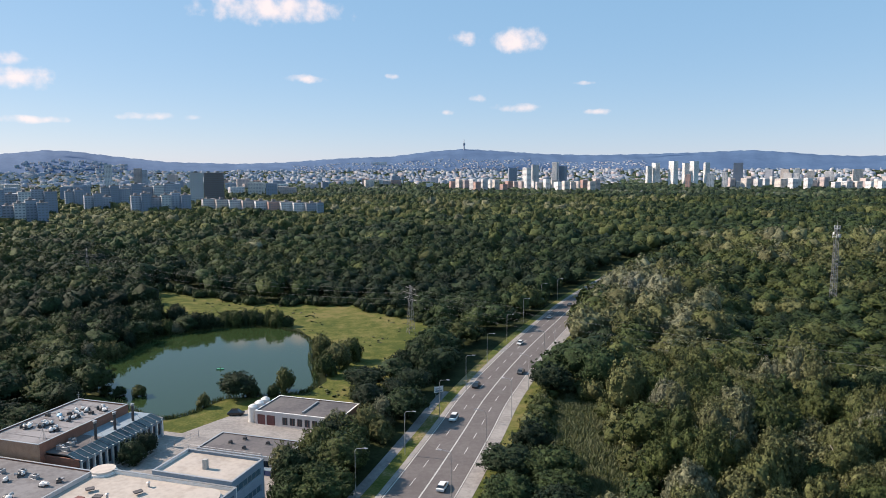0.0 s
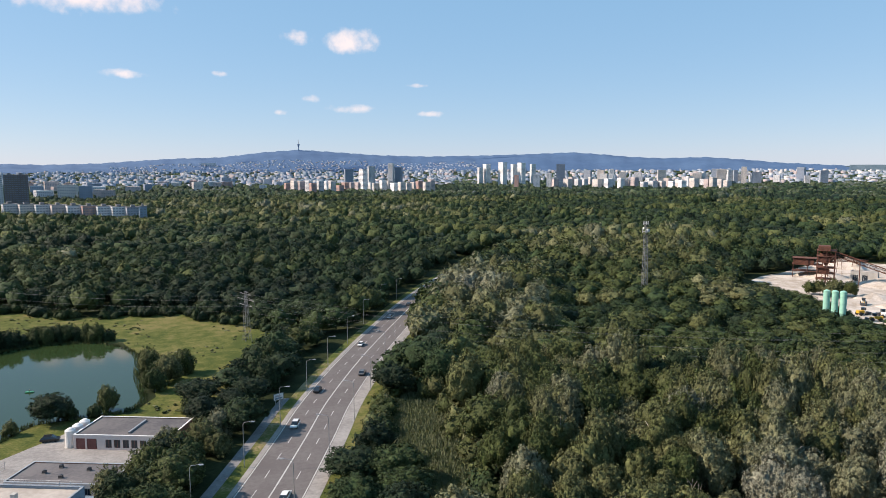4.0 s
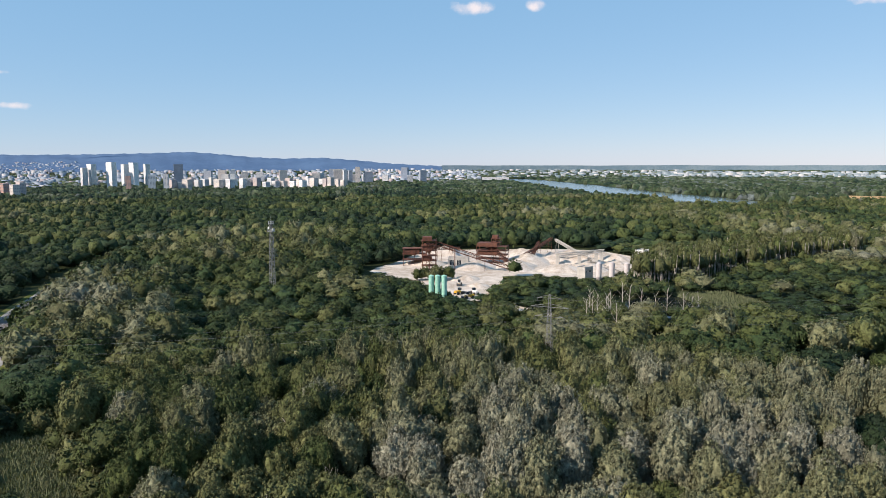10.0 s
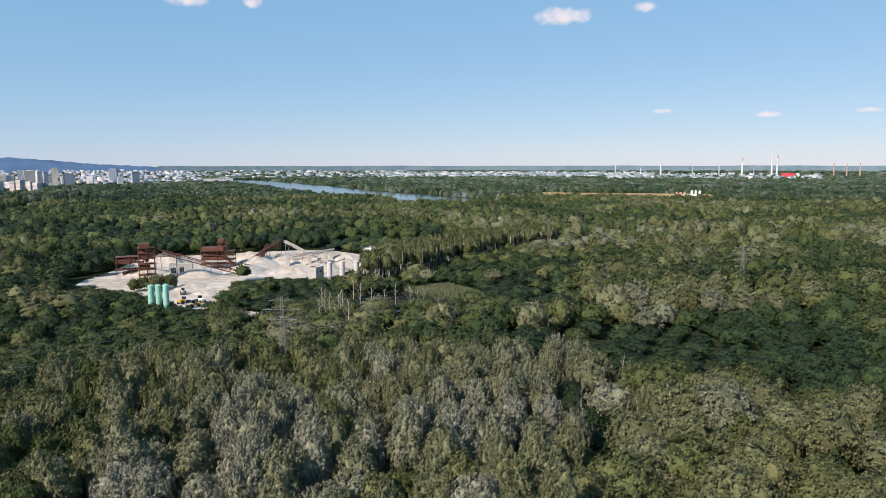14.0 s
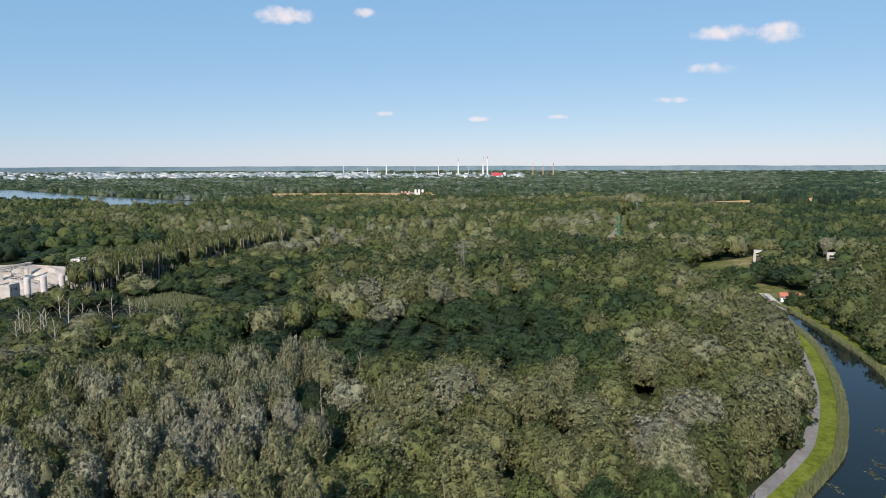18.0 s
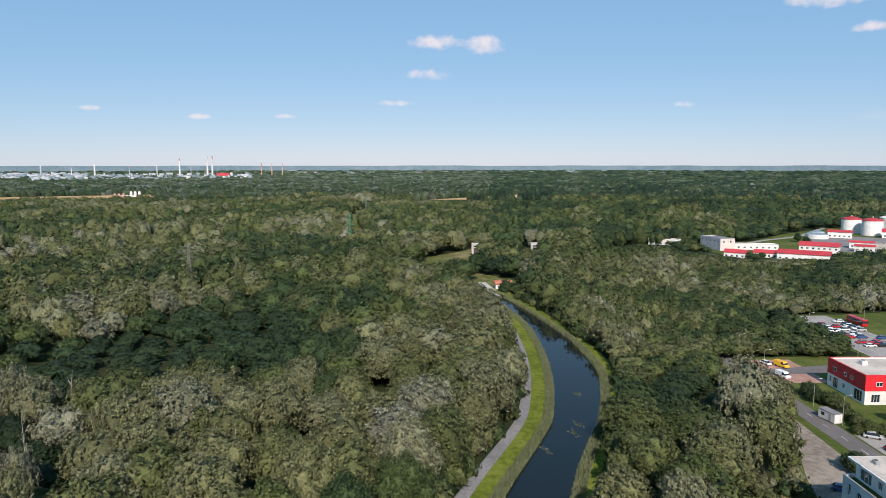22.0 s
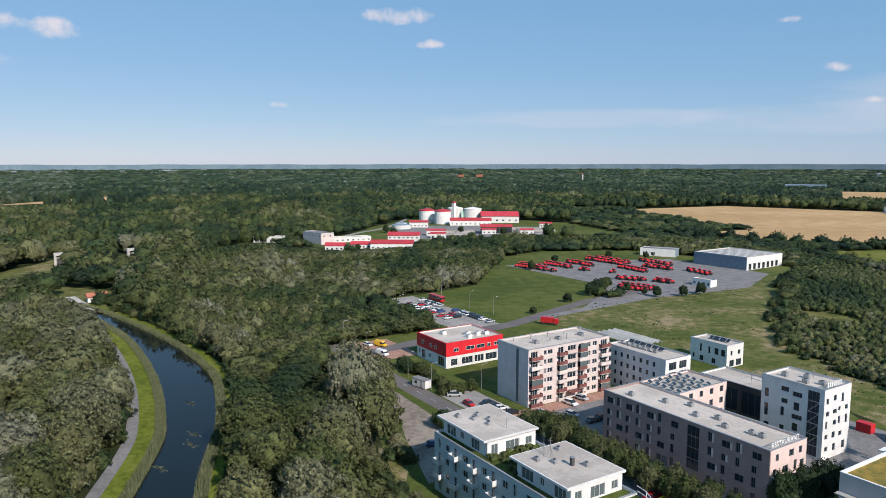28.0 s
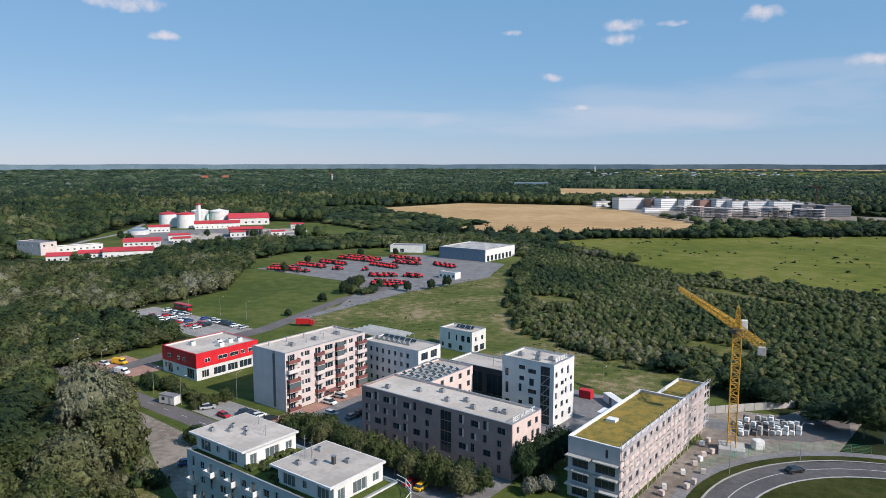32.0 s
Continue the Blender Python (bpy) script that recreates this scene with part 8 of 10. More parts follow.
def scatter_boxes(name, az0, az1, r0, r1, n, wmax, hmax, material, label, ground_z=None):
    V, F_ = [], []
    unit = np.array([(-1, -1, 0), (1, -1, 0), (1, 1, 0), (-1, 1, 0), (-1, -1, 1), (1, -1, 1), (1, 1, 1), (-1, 1, 1)], float)
    fc = np.array([(0, 1, 5, 4), (1, 2, 6, 5), (2, 3, 7, 6), (3, 0, 4, 7), (4, 5, 6, 7)])
    for i in range(n):
        az, r = radians(gn.uniform(az0, az1)), gn.uniform(r0, r1)
        x, y = r * math.sin(az), r * math.cos(az)
        s = unit * np.array([gn.uniform(0.25, 1) * wmax / 2, gn.uniform(0.25, 0.6) * wmax / 2, gn.uniform(0.3, 1) * hmax])
        c, sn = math.cos(-az), math.sin(-az)
        s = np.column_stack([s[:, 0] * c - s[:, 1] * sn + x, s[:, 0] * sn + s[:, 1] * c + y, s[:, 2] + (float(gz(x, y)) if ground_z is None else ground_z(math.degrees(az), r) - 1.5)])
        F_.append(fc + 8 * i)
        V.append(s)
    return tagged(new(name, np_mesh(name, np.concatenate(V), np.concatenate(F_), material)), label, "buildings", kind="stuff")


def isle_mat(name, stops):
    m, n, k, b = nodes_of(name)
    g = n.new("ShaderNodeNewGeometry")
    r = ramp(n, stops)
    r.color_ramp.interpolation = "CONSTANT"
    k.new(g.outputs["Random Per Island"], r.inputs[0])
    k.new(r.outputs[0], b.inputs["Base Color"])
    b.inputs["Roughness"].default_value = 0.8
    return m


# low-contrast bluish building colours: the city's haze is painted into them
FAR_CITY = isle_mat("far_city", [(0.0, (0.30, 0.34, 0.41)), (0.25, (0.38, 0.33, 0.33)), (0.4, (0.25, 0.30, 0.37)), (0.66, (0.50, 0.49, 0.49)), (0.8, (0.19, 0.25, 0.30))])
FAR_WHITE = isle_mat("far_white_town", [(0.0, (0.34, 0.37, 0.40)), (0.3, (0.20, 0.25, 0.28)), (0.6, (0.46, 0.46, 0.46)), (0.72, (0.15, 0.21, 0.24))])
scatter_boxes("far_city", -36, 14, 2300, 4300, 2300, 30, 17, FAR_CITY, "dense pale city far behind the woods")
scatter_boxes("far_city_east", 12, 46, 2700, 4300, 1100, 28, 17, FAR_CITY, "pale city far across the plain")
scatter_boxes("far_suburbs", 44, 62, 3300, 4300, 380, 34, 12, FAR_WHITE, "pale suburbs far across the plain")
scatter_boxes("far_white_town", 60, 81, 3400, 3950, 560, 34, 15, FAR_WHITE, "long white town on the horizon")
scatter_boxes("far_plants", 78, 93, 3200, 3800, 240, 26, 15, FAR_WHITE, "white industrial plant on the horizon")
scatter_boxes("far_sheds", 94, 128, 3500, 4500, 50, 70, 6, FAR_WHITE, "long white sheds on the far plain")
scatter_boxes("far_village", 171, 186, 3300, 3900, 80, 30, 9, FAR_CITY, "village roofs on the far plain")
x, y = pol(-5.1, 4440)
city_block(x, y, 88, 40, 44, 5, FAR_WALLS[0], "pale square castle on a rise above the city", name="castle", fl=9, bay=12)
bpy.data.objects["castle"].location.z += 6

# hills
SKY_LINE = [(-48, 0.5), (-40, 0.55), (-34, 0.7), (-31.9, 0.84), (-29.2, 1.12), (-27.5, 1.05), (-24.9, 0.70), (-21.1, 0.26), (-16.2, 0.11), (-12.7, 0.2), (-10.1, 0.38), (-7.4, 0.55), (-4.3, 0.63), (-1.1, 1.02), (1.7, 1.23), (5.3, 0.99), (8.0, 0.79), (11.9, 0.68),
            (16.2, 0.74), (20.3, 0.84), (23.4, 0.96), (26.1, 0.76), (27.9, 0.58), (30.3, 0.46), (33.5, 0.53), (36.7, 0.28), (38.5, 0.09), (41.2, -0.05), (46, -0.30)]
hz = np.linspace(-48, 46, 380)
he = np.interp(hz, [a for a, _ in SKY_LINE], [b for _, b in SKY_LINE]) + 0.02 * np.sin(hz * 5.1) + 0.012 * np.sin(hz * 11.7)
V, nr = [], 9
for i in range(nr):
    s = i / (nr - 1)
    r = 4250 + 580 * s
    top = EYE + 4830 * np.tan(np.radians(he))
    base = float(gz(0, r))
    zz = base - 3 + (top - base) * s ** 0.8 + (5 * np.sin(hz * 0.9 + i * 0.5) + 2 * np.sin(hz * 2.1 + i * 0.4)) * math.sin(math.pi * s)
    a = np.radians(hz)
    V.append(np.column_stack([r * np.sin(a), r * np.cos(a), zz]))
n_ = len(hz)
f = [(i * n_ + j, i * n_ + j + 1, (i + 1) * n_ + j + 1, (i + 1) * n_ + j) for i in range(nr - 1) for j in range(n_ - 1)]
hills = tagged(new("backdrop", np_mesh("hills", np.concatenate(V), np.array(f)[:, ::-1], HILL, smooth=True)), "wooded hills on the horizon in painted haze blue", "hills", kind="structure")


# upright strip for the plain beyond, up to the level horizon, haze painted in
pa = np.radians(np.linspace(43, 208, 300))
pt = EYE + 4320 * np.tan(np.radians(-0.13 + 0.02 * np.sin(pa * 31) * np.sin(pa * 7.3) + 0.008 * np.sin(pa * 83)))
V = np.concatenate([np.column_stack([4320 * np.sin(pa), 4320 * np.cos(pa), z_]) for z_ in (np.full(300, EYE - 60.0), pt)])
PLAIN = mat("hazed_plain", (0.115, 0.185, 0.235), (0.165, 0.235, 0.28), 0.012, 0.95, spread=0.0)
tagged(new("backdrop_plain", np_mesh("backdrop_plain", V, [(j + 1, j, 300 + j, 301 + j) for j in range(299)], PLAIN)), "backdrop strip for the plain's far edge in painted haze blue", "backdrop", kind="structure")


def hill_z(az, r):
    """Height of the hills' slope at a bearing and distance."""
    q, b_ = (r - 4250) / 580, float(gz(0, r))
    i = q * (nr - 1)
    return b_ - 3 + (EYE + 4830 * math.tan(radians(float(np.interp(az, hz, he)))) - b_) * q ** 0.8 + (5 * math.sin(az * 0.9 + i * 0.5) + 2 * math.sin(az * 2.1 + i * 0.4)) * math.sin(math.pi * q)


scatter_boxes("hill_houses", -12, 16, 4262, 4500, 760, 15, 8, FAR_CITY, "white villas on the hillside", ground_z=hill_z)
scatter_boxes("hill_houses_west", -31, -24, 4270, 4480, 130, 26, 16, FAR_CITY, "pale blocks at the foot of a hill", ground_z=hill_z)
x, y = pol(1.7, 4800)
tv = thing("television_tower", Matrix.Translation((x, y, EYE + 4800 * math.tan(radians(1.15)))), "slim television tower on the hill's top", "television tower")
part("shaft", bm_mesh("shaft", tubes(((0, 0, -20), (0, 0, 42), 6, 3.5), n=10), FAR_WALLS[2]), tv)
part("pod", bm_mesh("pod", tubes(((0, 0, 26), (0, 0, 40), 6, 9), n=12), FAR_WALLS[5]), tv)
part("antenna", bm_mesh("antenna", tubes(((0, 0, 42), (0, 0, 72), 2.0, 1.0), n=8), FAR_WALLS[4]), tv)

# chimneys and columns of the far plant
for i, (az, top, w, col) in enumerate(((82.0, 0.06, 5, 0), (87.8, 0.44, 5, 0), (89.8, 0.62, 5, 0), (90.15, 0.64, 5, 0), (86.2, 0.0, 3, 0), (84.3, -0.15, 3, 2), (78.6, -0.1, 5, 2), (93.8, 0.08, 3, 4), (94.6, 0.1, 3, 4), (95.4, 0.1, 3, 4), (80.5, -0.3, 3, 0), (88.6, -0.1, 2.5, 2))):
    x, y = pol(az, 3650)
    z0 = float(gz(x, y))
    c_ = thing("smokestack", Matrix.Translation((x, y, z0)), "tall pale smokestack on the horizon", "smokestack", "smokestacks")
    ht = EYE + 3650 * math.tan(radians(top)) - z0
    part("shaft", bm_mesh("shaft", tubes(((0, 0, 0), (0, 0, ht * 0.85), w * 0.9, w * 0.65), n=10), FAR_WALLS[col]), c_)
    part("top", bm_mesh("top", tubes(((0, 0, ht * 0.85), (0, 0, ht), w * 0.65, w * 0.6), n=10), FAR_WALLS[4 if i % 2 else 0]), c_)
x, y = pol(90.9, 3500)
city_block(x, y, 56, 30, 20, -90, RED, "red and white plant building on the horizon", name="plant_building")
# white works beyond the woods
for k, (az, r, w, h) in enumerate(((83.8, 1600, 10, 12), (84.9, 1600, 12, 16), (84.4, 1610, 40, 6))):
    x, y = pol(az, r)
    if k < 2:
        for j in range(3):
            silo(Matrix.Translation((x + 2, y + 8 * j, 0)), 2.6, 9 + 4 * k, WHITE if k else FAR_WALLS[4], "pale silo beyond the woods", "far silos", legs=False)
    else:
        city_block(x, y, w, 14, h, -84, WHITE, "low white works beyond the woods", name="works_building")
# orange machines, crane, blue hall, bridge
for az in (141.1, 142.6):
    x, y = pol(az, 3100)
    g_ = thing("gantry_machine", Matrix.Translation((x, y, float(gz(x, y)))) @ Matrix.Rotation(radians(-az), 4, "Z") @ Matrix.Scale(0.62, 4), "orange gantry machine far off in the woods", "gantry", "orange gantries")
    part("hull", bm_mesh("hull", box_bm((-22, 22, -8, 8, 8, 20), bevel=1), TILE_RED), g_)
    part("deck", bm_mesh("deck", box_bm((-30, 30, -10, 10, 4, 8)), TILE_RED), g_)
    part("frame", bm_mesh("frame", lattice((-26, 0, 20), (26, 0, 24), 5, 8, 0.6), TILE_RED), g_)
x, y = pol(150.8, 2600)
c2 = thing("far_crane", Matrix.Translation((x, y, 0)), "pale crane far off above the woods", "crane")
part("mast", bm_mesh("mast", lattice((0, 0, 0), (0, 0, 30), 3, 8, 0.4), WHITE), c2)
part("jib", bm_mesh("jib", lattice((-6, 0, 30), (16, 4, 30), 2, 8, 0.35), TILE_RED), c2)
x, y = pol(166.8, 2050)
city_block(x, y, 96, 40, 13, -167, BLUE_PANEL, "blue-roofed hall beyond the wheat field", name="industrial_hall", fl=6, bay=8)
x, y = pol(47.3, 2900)
city_block(x, y, 110, 24, 14, -47, FAR_WALLS[0], "long white riverside building", name="riverside_building")
x, y = pol(171.8, 3900)
city_block(x, y, 8, 8, 32, 0, WHITE, "white village church tower on the horizon", name="church_tower")

# new estate by the wheat field
for az, r, w, d, h, mi, tn in ((172.4, 1150, 26, 12, 9, 6, 30), (174.4, 1105, 44, 18, 17, 6, 34), (176.25, 1105, 18, 18, 16, 7, 34), (177.2, 1095, 26, 18, 17, 6, 34), (176.2, 1045, 24, 10, 6, 6, 26), (178.9, 1095, 24, 16, 16, 6, 34), (179.95, 1090, 20, 18, 16, 7, 30),
                               (181.3, 1090, 30, 18, 18, 6, 34), (182.2, 1080, 18, 18, 16, 6, 30), (183.5, 1090, 30, 18, 16, 6, 34), (184.3, 1120, 18, 14, 15, 8, 30), (185.3, 1095, 32, 18, 16, 6, 34), (186.3, 1110, 16, 16, 14, 6, 30), (187.1, 1060, 34, 18, 14, 8, 36), (188.7, 1055, 38, 18, 14, 8, 36)):
    cb(az, r, w, d, h, mi, "new apartment block at the wheat field's edge", turn=180 + tn)
for k, (az, r) in enumerate(((179.0, 985), (181.0, 965), (183.0, 990), (185.0, 1005), (187.2, 985))):
    x, y = pol(az, r)
    e = thing("concrete_shell", Matrix.Translation((x, y, 0)) @ Matrix.Rotation(radians(-az + 175), 4, "Z"), "unfinished concrete storeys on columns", "building shell", "building shells")
    for i in range(4):
        part("slab", bm_mesh("slab", box_bm((-17, 17, -9, 9, 3.2 * i + 2.7, 3.2 * i + 3.2)), RAW_BLOCK), e)
    for i in range(6):
        for s in (-8, 8):
            part("column", bm_mesh("column", box_bm((-16 + 6.2 * i, -15.4 + 6.2 * i, s - 0.3, s + 0.3, 0, 12.5)), CONCRETE), e)
    box("core", (-3, 3, -3, 3, 0, 14.5), RAW_BLOCK, e)
x, y = pol(187.6, 1120)
c3 = thing("site_crane", Matrix.Translation((x, y, 0)), "rusty red tower crane on the new estate", "crane")
part("mast", bm_mesh("mast", lattice((0, 0, 0), (0, 0, 36), 2.2, 12, 0.25), RUST), c3)
part("jib", bm_mesh("jib", lattice((-8, 4, 36), (12, -8, 36), 1.6, 8, 0.2), RUST), c3)
# far fields
for i, (az0, az1, e0, e1, mt) in enumerate(((169, 176, 2.55, 2.05, WHEAT), (177, 181, 2.4, 2.15, WHEAT), (175, 205, 1.15, 0.75, PASTURE), (183, 205, 1.5, 1.25, WHEAT), (188, 205, 2.0, 1.6, PASTURE), (176, 205, 0.62, 0.5, WHEAT), (197, 206, 2.9, 2.3, SCRUB), (172, 182, 0.45, 0.4, WHEAT))):
    a = np.linspace(az0, az1, 14)
    sheet("far_field", [pol(q, r_of(e0)) for q in a] + [pol(q, r_of(e1)) for q in a[::-1]], 3.0 if e0 < 1.5 else 0.08, mt, "pale strip of far fields", "field")

# ---- vehicles ----
def car_parts(paint, kind="car"):
    L, W, H = {"car": (4.3, 1.75, 1.45), "van": (5.2, 1.95, 2.1), "suv": (4.5, 1.85, 1.65)}[kind]
    bm = bmesh.new()
    prof = ([(-L / 2, 0.3), (L / 2, 0.3), (L / 2, 0.75), (L * 0.3, 0.92), (-L * 0.42, 0.95), (-L / 2, 0.85)] if kind != "van" else [(-L / 2, 0.3), (L / 2, 0.3), (L / 2, 0.95), (L * 0.36, 1.15), (L * 0.26, H), (-L / 2, H)])
    vs = [bm.verts.new((x, -W / 2, z)) for x, z in prof]
    f = bm.faces.new(vs)
    r = bmesh.ops.extrude_face_region(bm, geom=[f])
    bmesh.ops.translate(bm, verts=[v for v in r["geom"] if isinstance(v, bmesh.types.BMVert)], vec=(0, W, 0))
    bmesh.ops.bevel(bm, geom=bm.edges[:], offset=0.06, segments=1, affect="EDGES")
    body = bm_mesh("body", bm, paint)
    bm = bmesh.new()
    if kind == "van":
        c, t = [(L * 0.37, 1.16), (L * 0.26, H - 0.08), (L * 0.1, H - 0.08), (L * 0.1, 1.16)], W / 2 + 0.01
        vs = [bm.verts.new((x, -t, z)) for x, z in c]
        f = bm.faces.new(vs)
        r = bmesh.ops.extrude_face_region(bm, geom=[f])
        bmesh.ops.translate(bm, verts=[v for v in r["geom"] if isinstance(v, bmesh.types.BMVert)], vec=(0, 2 * t, 0))
        roof = bm_mesh("roof", box_bm((-L / 2 + 0.1, L * 0.25, -W / 2 + 0.1, W / 2 - 0.1, H, H + 0.04)), paint)
    else:
        lo, hi = [(L * 0.31, 0.9), (-L * 0.43, 0.93)], [(L * 0.12, H - 0.06), (-L * 0.32, H - 0.06)]
        vv = [bm.verts.new((x, s * (W / 2 - 0.05), z)) for x, z in lo for s in (-1, 1)] + [bm.verts.new((x, s * (W / 2 - 0.22), z)) for x, z in hi for s in (-1, 1)]
        for q in ((0, 1, 5, 4), (2, 6, 7, 3), (0, 4, 6, 2), (1, 3, 7, 5), (4, 5, 7, 6)):
            bm.faces.new([vv[i] for i in q])
        roof = bm_mesh("roof", box_bm((-L * 0.32, L * 0.12, -W / 2 + 0.22, W / 2 - 0.22, H - 0.06, H), bevel=0.02), paint)
    glass = bm_mesh("glass", bm, GLASS)
    return body, roof, glass, L, W


WHEEL = bm_mesh("wheel", tubes(((0, -0.11, 0), (0, 0.11, 0), 0.32), n=14), RUBBER)
CARS = {}
COLOUR_LABEL = {"white": "white", "silver": "silver", "black": "black", "red": "red", "blue": "dark blue", "grey": "grey", "yellow": "yellow"}


def car(m, colour, kind="car", group="parked cars", where="parked in a row"):
    if (colour, kind) in CARS:
        e = copy_thing(CARS[colour, kind], m)
        e["group"], e["label"] = group, "%s %s %s" % (COLOUR_LABEL[colour], {"car": "hatchback car", "van": "delivery van", "suv": "estate car"}[kind], where)
        return e
    body, roof, glass, L, W = car_parts(CAR_PAINT[colour], kind)
    e = thing("van" if kind == "van" else "car", m, "%s %s %s" % (COLOUR_LABEL[colour], {"car": "hatchback car", "van": "delivery van", "suv": "estate car"}[kind], where), "van" if kind == "van" else "car", group)
    part("body", body, e), part("roof", roof, e), part("glass", glass, e)
    for x in (-L * 0.31, L * 0.31):
        for y in (-W / 2 + 0.08, W / 2 - 0.08):
            part("wheel", WHEEL, e, pose(x, y, 0.32))
    CARS[colour, kind] = e
    return e


def on_road(i_y, off, turn=0.0):
    """Pose on the main road at the line's point nearest to y, off to the left."""
    k = int(np.argmin(np.abs(ROAD[:, 1] - i_y)))
    k = min(max(k, 1), len(ROAD) - 2)
    d = ROAD[k + 1] - ROAD[k - 1]
    t = (i_y - ROAD[k, 1]) / d[1]
    c = ROAD[k] + d * t
    n_ = np.array([-d[1], d[0]]) / np.hypot(*d)
    return Matrix.Translation((c[0] + n_[0] * off, c[1] + n_[1] * off, 0.07)) @ Matrix.Rotation(math.atan2(d[1], d[0]) + radians(turn), 4, "Z")


for yy, off, col, kd, tn in ((146.5, -3.6, "white", "car", 0), (186, 4.6, "white", "suv", 180), (267, 4.4, "white", "car", 180), (313, 4.2, "silver", "car", 180), (342, 2.0, "grey", "car", 0), (214, 5.2, "black", "car", 180), (232, -5.0, "grey", "suv", 0)):
    car(on_road(yy, off, tn), col, kd, "cars on the main road", "driving on the main road")
cols_ = ("white", "silver", "black", "red", "grey", "white", "silver", "black", "white", "silver", "blue")
for b, n_, a0, st_ in ((163.0, 13, -312, 2.75), (168.4, 15, -300, 2.7), (173.4, 16, -297, 2.7), (180.4, 22, -304, 2.75)):
    for k in range(n_):
        if gb.random() < 0.66:
            car(grid(a0 + st_ * k + gb.uniform(-0.2, 0.2), b + gb.uniform(-0.3, 0.3), 0.08, 90 + gb.choice((0, 180))), "red" if 168 < b < 174 and 8 < k < 14 and gb.random() < 0.7 else gb.choice(cols_), "car" if gb.random() < 0.7 else "suv")
for a, b, tn, col, kd in ((-236, 121, 20, "yellow", "van"), (-239, 117, 10, "white", "car"), (-224, 115.5, 15, "white", "van"), (-172, 113, 60, "silver", "suv"), (-163, 112, 0, "red", "car"), (-160, 117, 80, "black", "suv"), (-157.5, 117, 85, "black", "car"), (-155, 117.6, 85, "white", "car"), (-150.5, 118, 90, "black", "car"),
                          (-149, 143, 10, "silver", "car"), (-139, 150, 95, "silver", "suv"), (-136, 150, 95, "black", "car"), (-133, 151, 95, "white", "car"), (-136, 144, 95, "black", "suv"), (-134, 139, 95, "blue", "car"), (-132, 122, 95, "silver", "car"), (-129.4, 122, 95, "white", "car"), (-126.6, 118, 95, "blue", "car"),
                          (-143, 88, 60, "blue", "car"), (-95, 112, 95, "red", "car"), (-92, 112, 95, "yellow", "car"), (-66.5, 178, 90, "grey", "van"), (-139, 146, 95, "white", "suv"), (-134, 133, 95, "grey", "car"), (-134, 136, 95, "black", "suv"), (-123, 118, 95, "white", "car"), (-120, 118, 95, "silver", "car"), (-110, 118, 95, "grey", "suv"),
                          (-141.4, 124.6, 5, "black", "car"), (-140.4, 131.2, 5, "silver", "car"), (-118.7, 122.2, 95, "white", "car"), (-114.3, 121.5, 95, "black", "suv"), (-147.5, 137.3, 5, "white", "suv"), (-145.4, 124.8, 5, "silver", "car"), (-198.5, 116.2, 20, "white", "van")):
    car(grid(a, b, 0.09, tn), col, kd, "parked cars", "parked beside the buildings")
car(Matrix.Translation((-22.0, -171.2, 0.08)) @ Matrix.Rotation(radians(216), 4, "Z"), "black", "car", "cars on the roundabout", "driving round the roundabout")
car(g2(-112, 166, 0.06, 20), "black", "suv", "cars at the works", "parked in the works yard")
bus = thing("bus", grid(-300, 186, 0.08), "red coach parked beside the car park", "bus")
part("body", bm_mesh("body", box_bm((-6, 6, -1.25, 1.25, 0.4, 3.2), bevel=0.15), CAR_PAINT["red"]), bus)
part("window_band", bm_mesh("window_band", box_bm((-5.7, 6.05, -1.28, 1.28, 1.7, 2.7)), GLASS), bus)
for x in (-3.8, 3.8):
    for y in (-1.1, 1.1):
        part("wheel", WHEEL, bus, pose(x, y, 0.5) @ Matrix.Diagonal((1.5, 1.3, 1.5, 1)))
t_ = thing("lorry", Matrix.Translation((159, -259, 0.08)) @ Matrix.Rotation(radians(200), 4, "Z"), "red box lorry behind the apartment block", "lorry", "lorries")
part("box", bm_mesh("box", box_bm((-4, 1.6, -1.2, 1.2, 0.9, 3.3), bevel=0.05), CAR_PAINT["red"]), t_)
part("cab", bm_mesh("cab", box_bm((1.8, 3.6, -1.15, 1.15, 0.6, 2.8), bevel=0.15), CAR_PAINT["red"]), t_)
for x in (-2.6, 2.6):
    for y in (-1.0, 1.0):
        part("wheel", WHEEL, t_, pose(x, y, 0.48) @ Matrix.Diagonal((1.5, 1.3, 1.5, 1)))
t_ = thing("lorry", grid(-76, 182, 0.08, 90), "red container lorry in the service yard", "lorry", "lorries")
part("box", bm_mesh("box", box_bm((-3, 3, -1.2, 1.2, 0.8, 3.2), bevel=0.05), CAR_PAINT["red"]), t_)
part("cab", bm_mesh("cab", box_bm((3.1, 4.8, -1.1, 1.1, 0.6, 2.6), bevel=0.15), WHITE), t_)
box("container", (0, 14, 0, 2.6, 0, 2.7), WHITE).matrix_basis = grid(-75, 175, 0.08, 25)
tagged(bpy.data.objects["container"], "long white container in the service yard", "container")
hut = thing("site_hut", grid(-184.8, 109, 0.06, 12), "white site hut on the gravel beside the road", "hut")
part("body", bm_mesh("body", box_bm((-3, 3, -1.25, 1.25, 0.25, 2.7), bevel=0.04), WHITE), hut)
part("roof", bm_mesh("roof", box_bm((-3.1, 3.1, -1.35, 1.35, 2.7, 2.85), bevel=0.03), GREY_ROOF), hut)
part("window", bm_mesh("window", box_bm((-1.9, -0.7, -1.27, -1.2, 1.2, 2.1)), GLASS), hut)
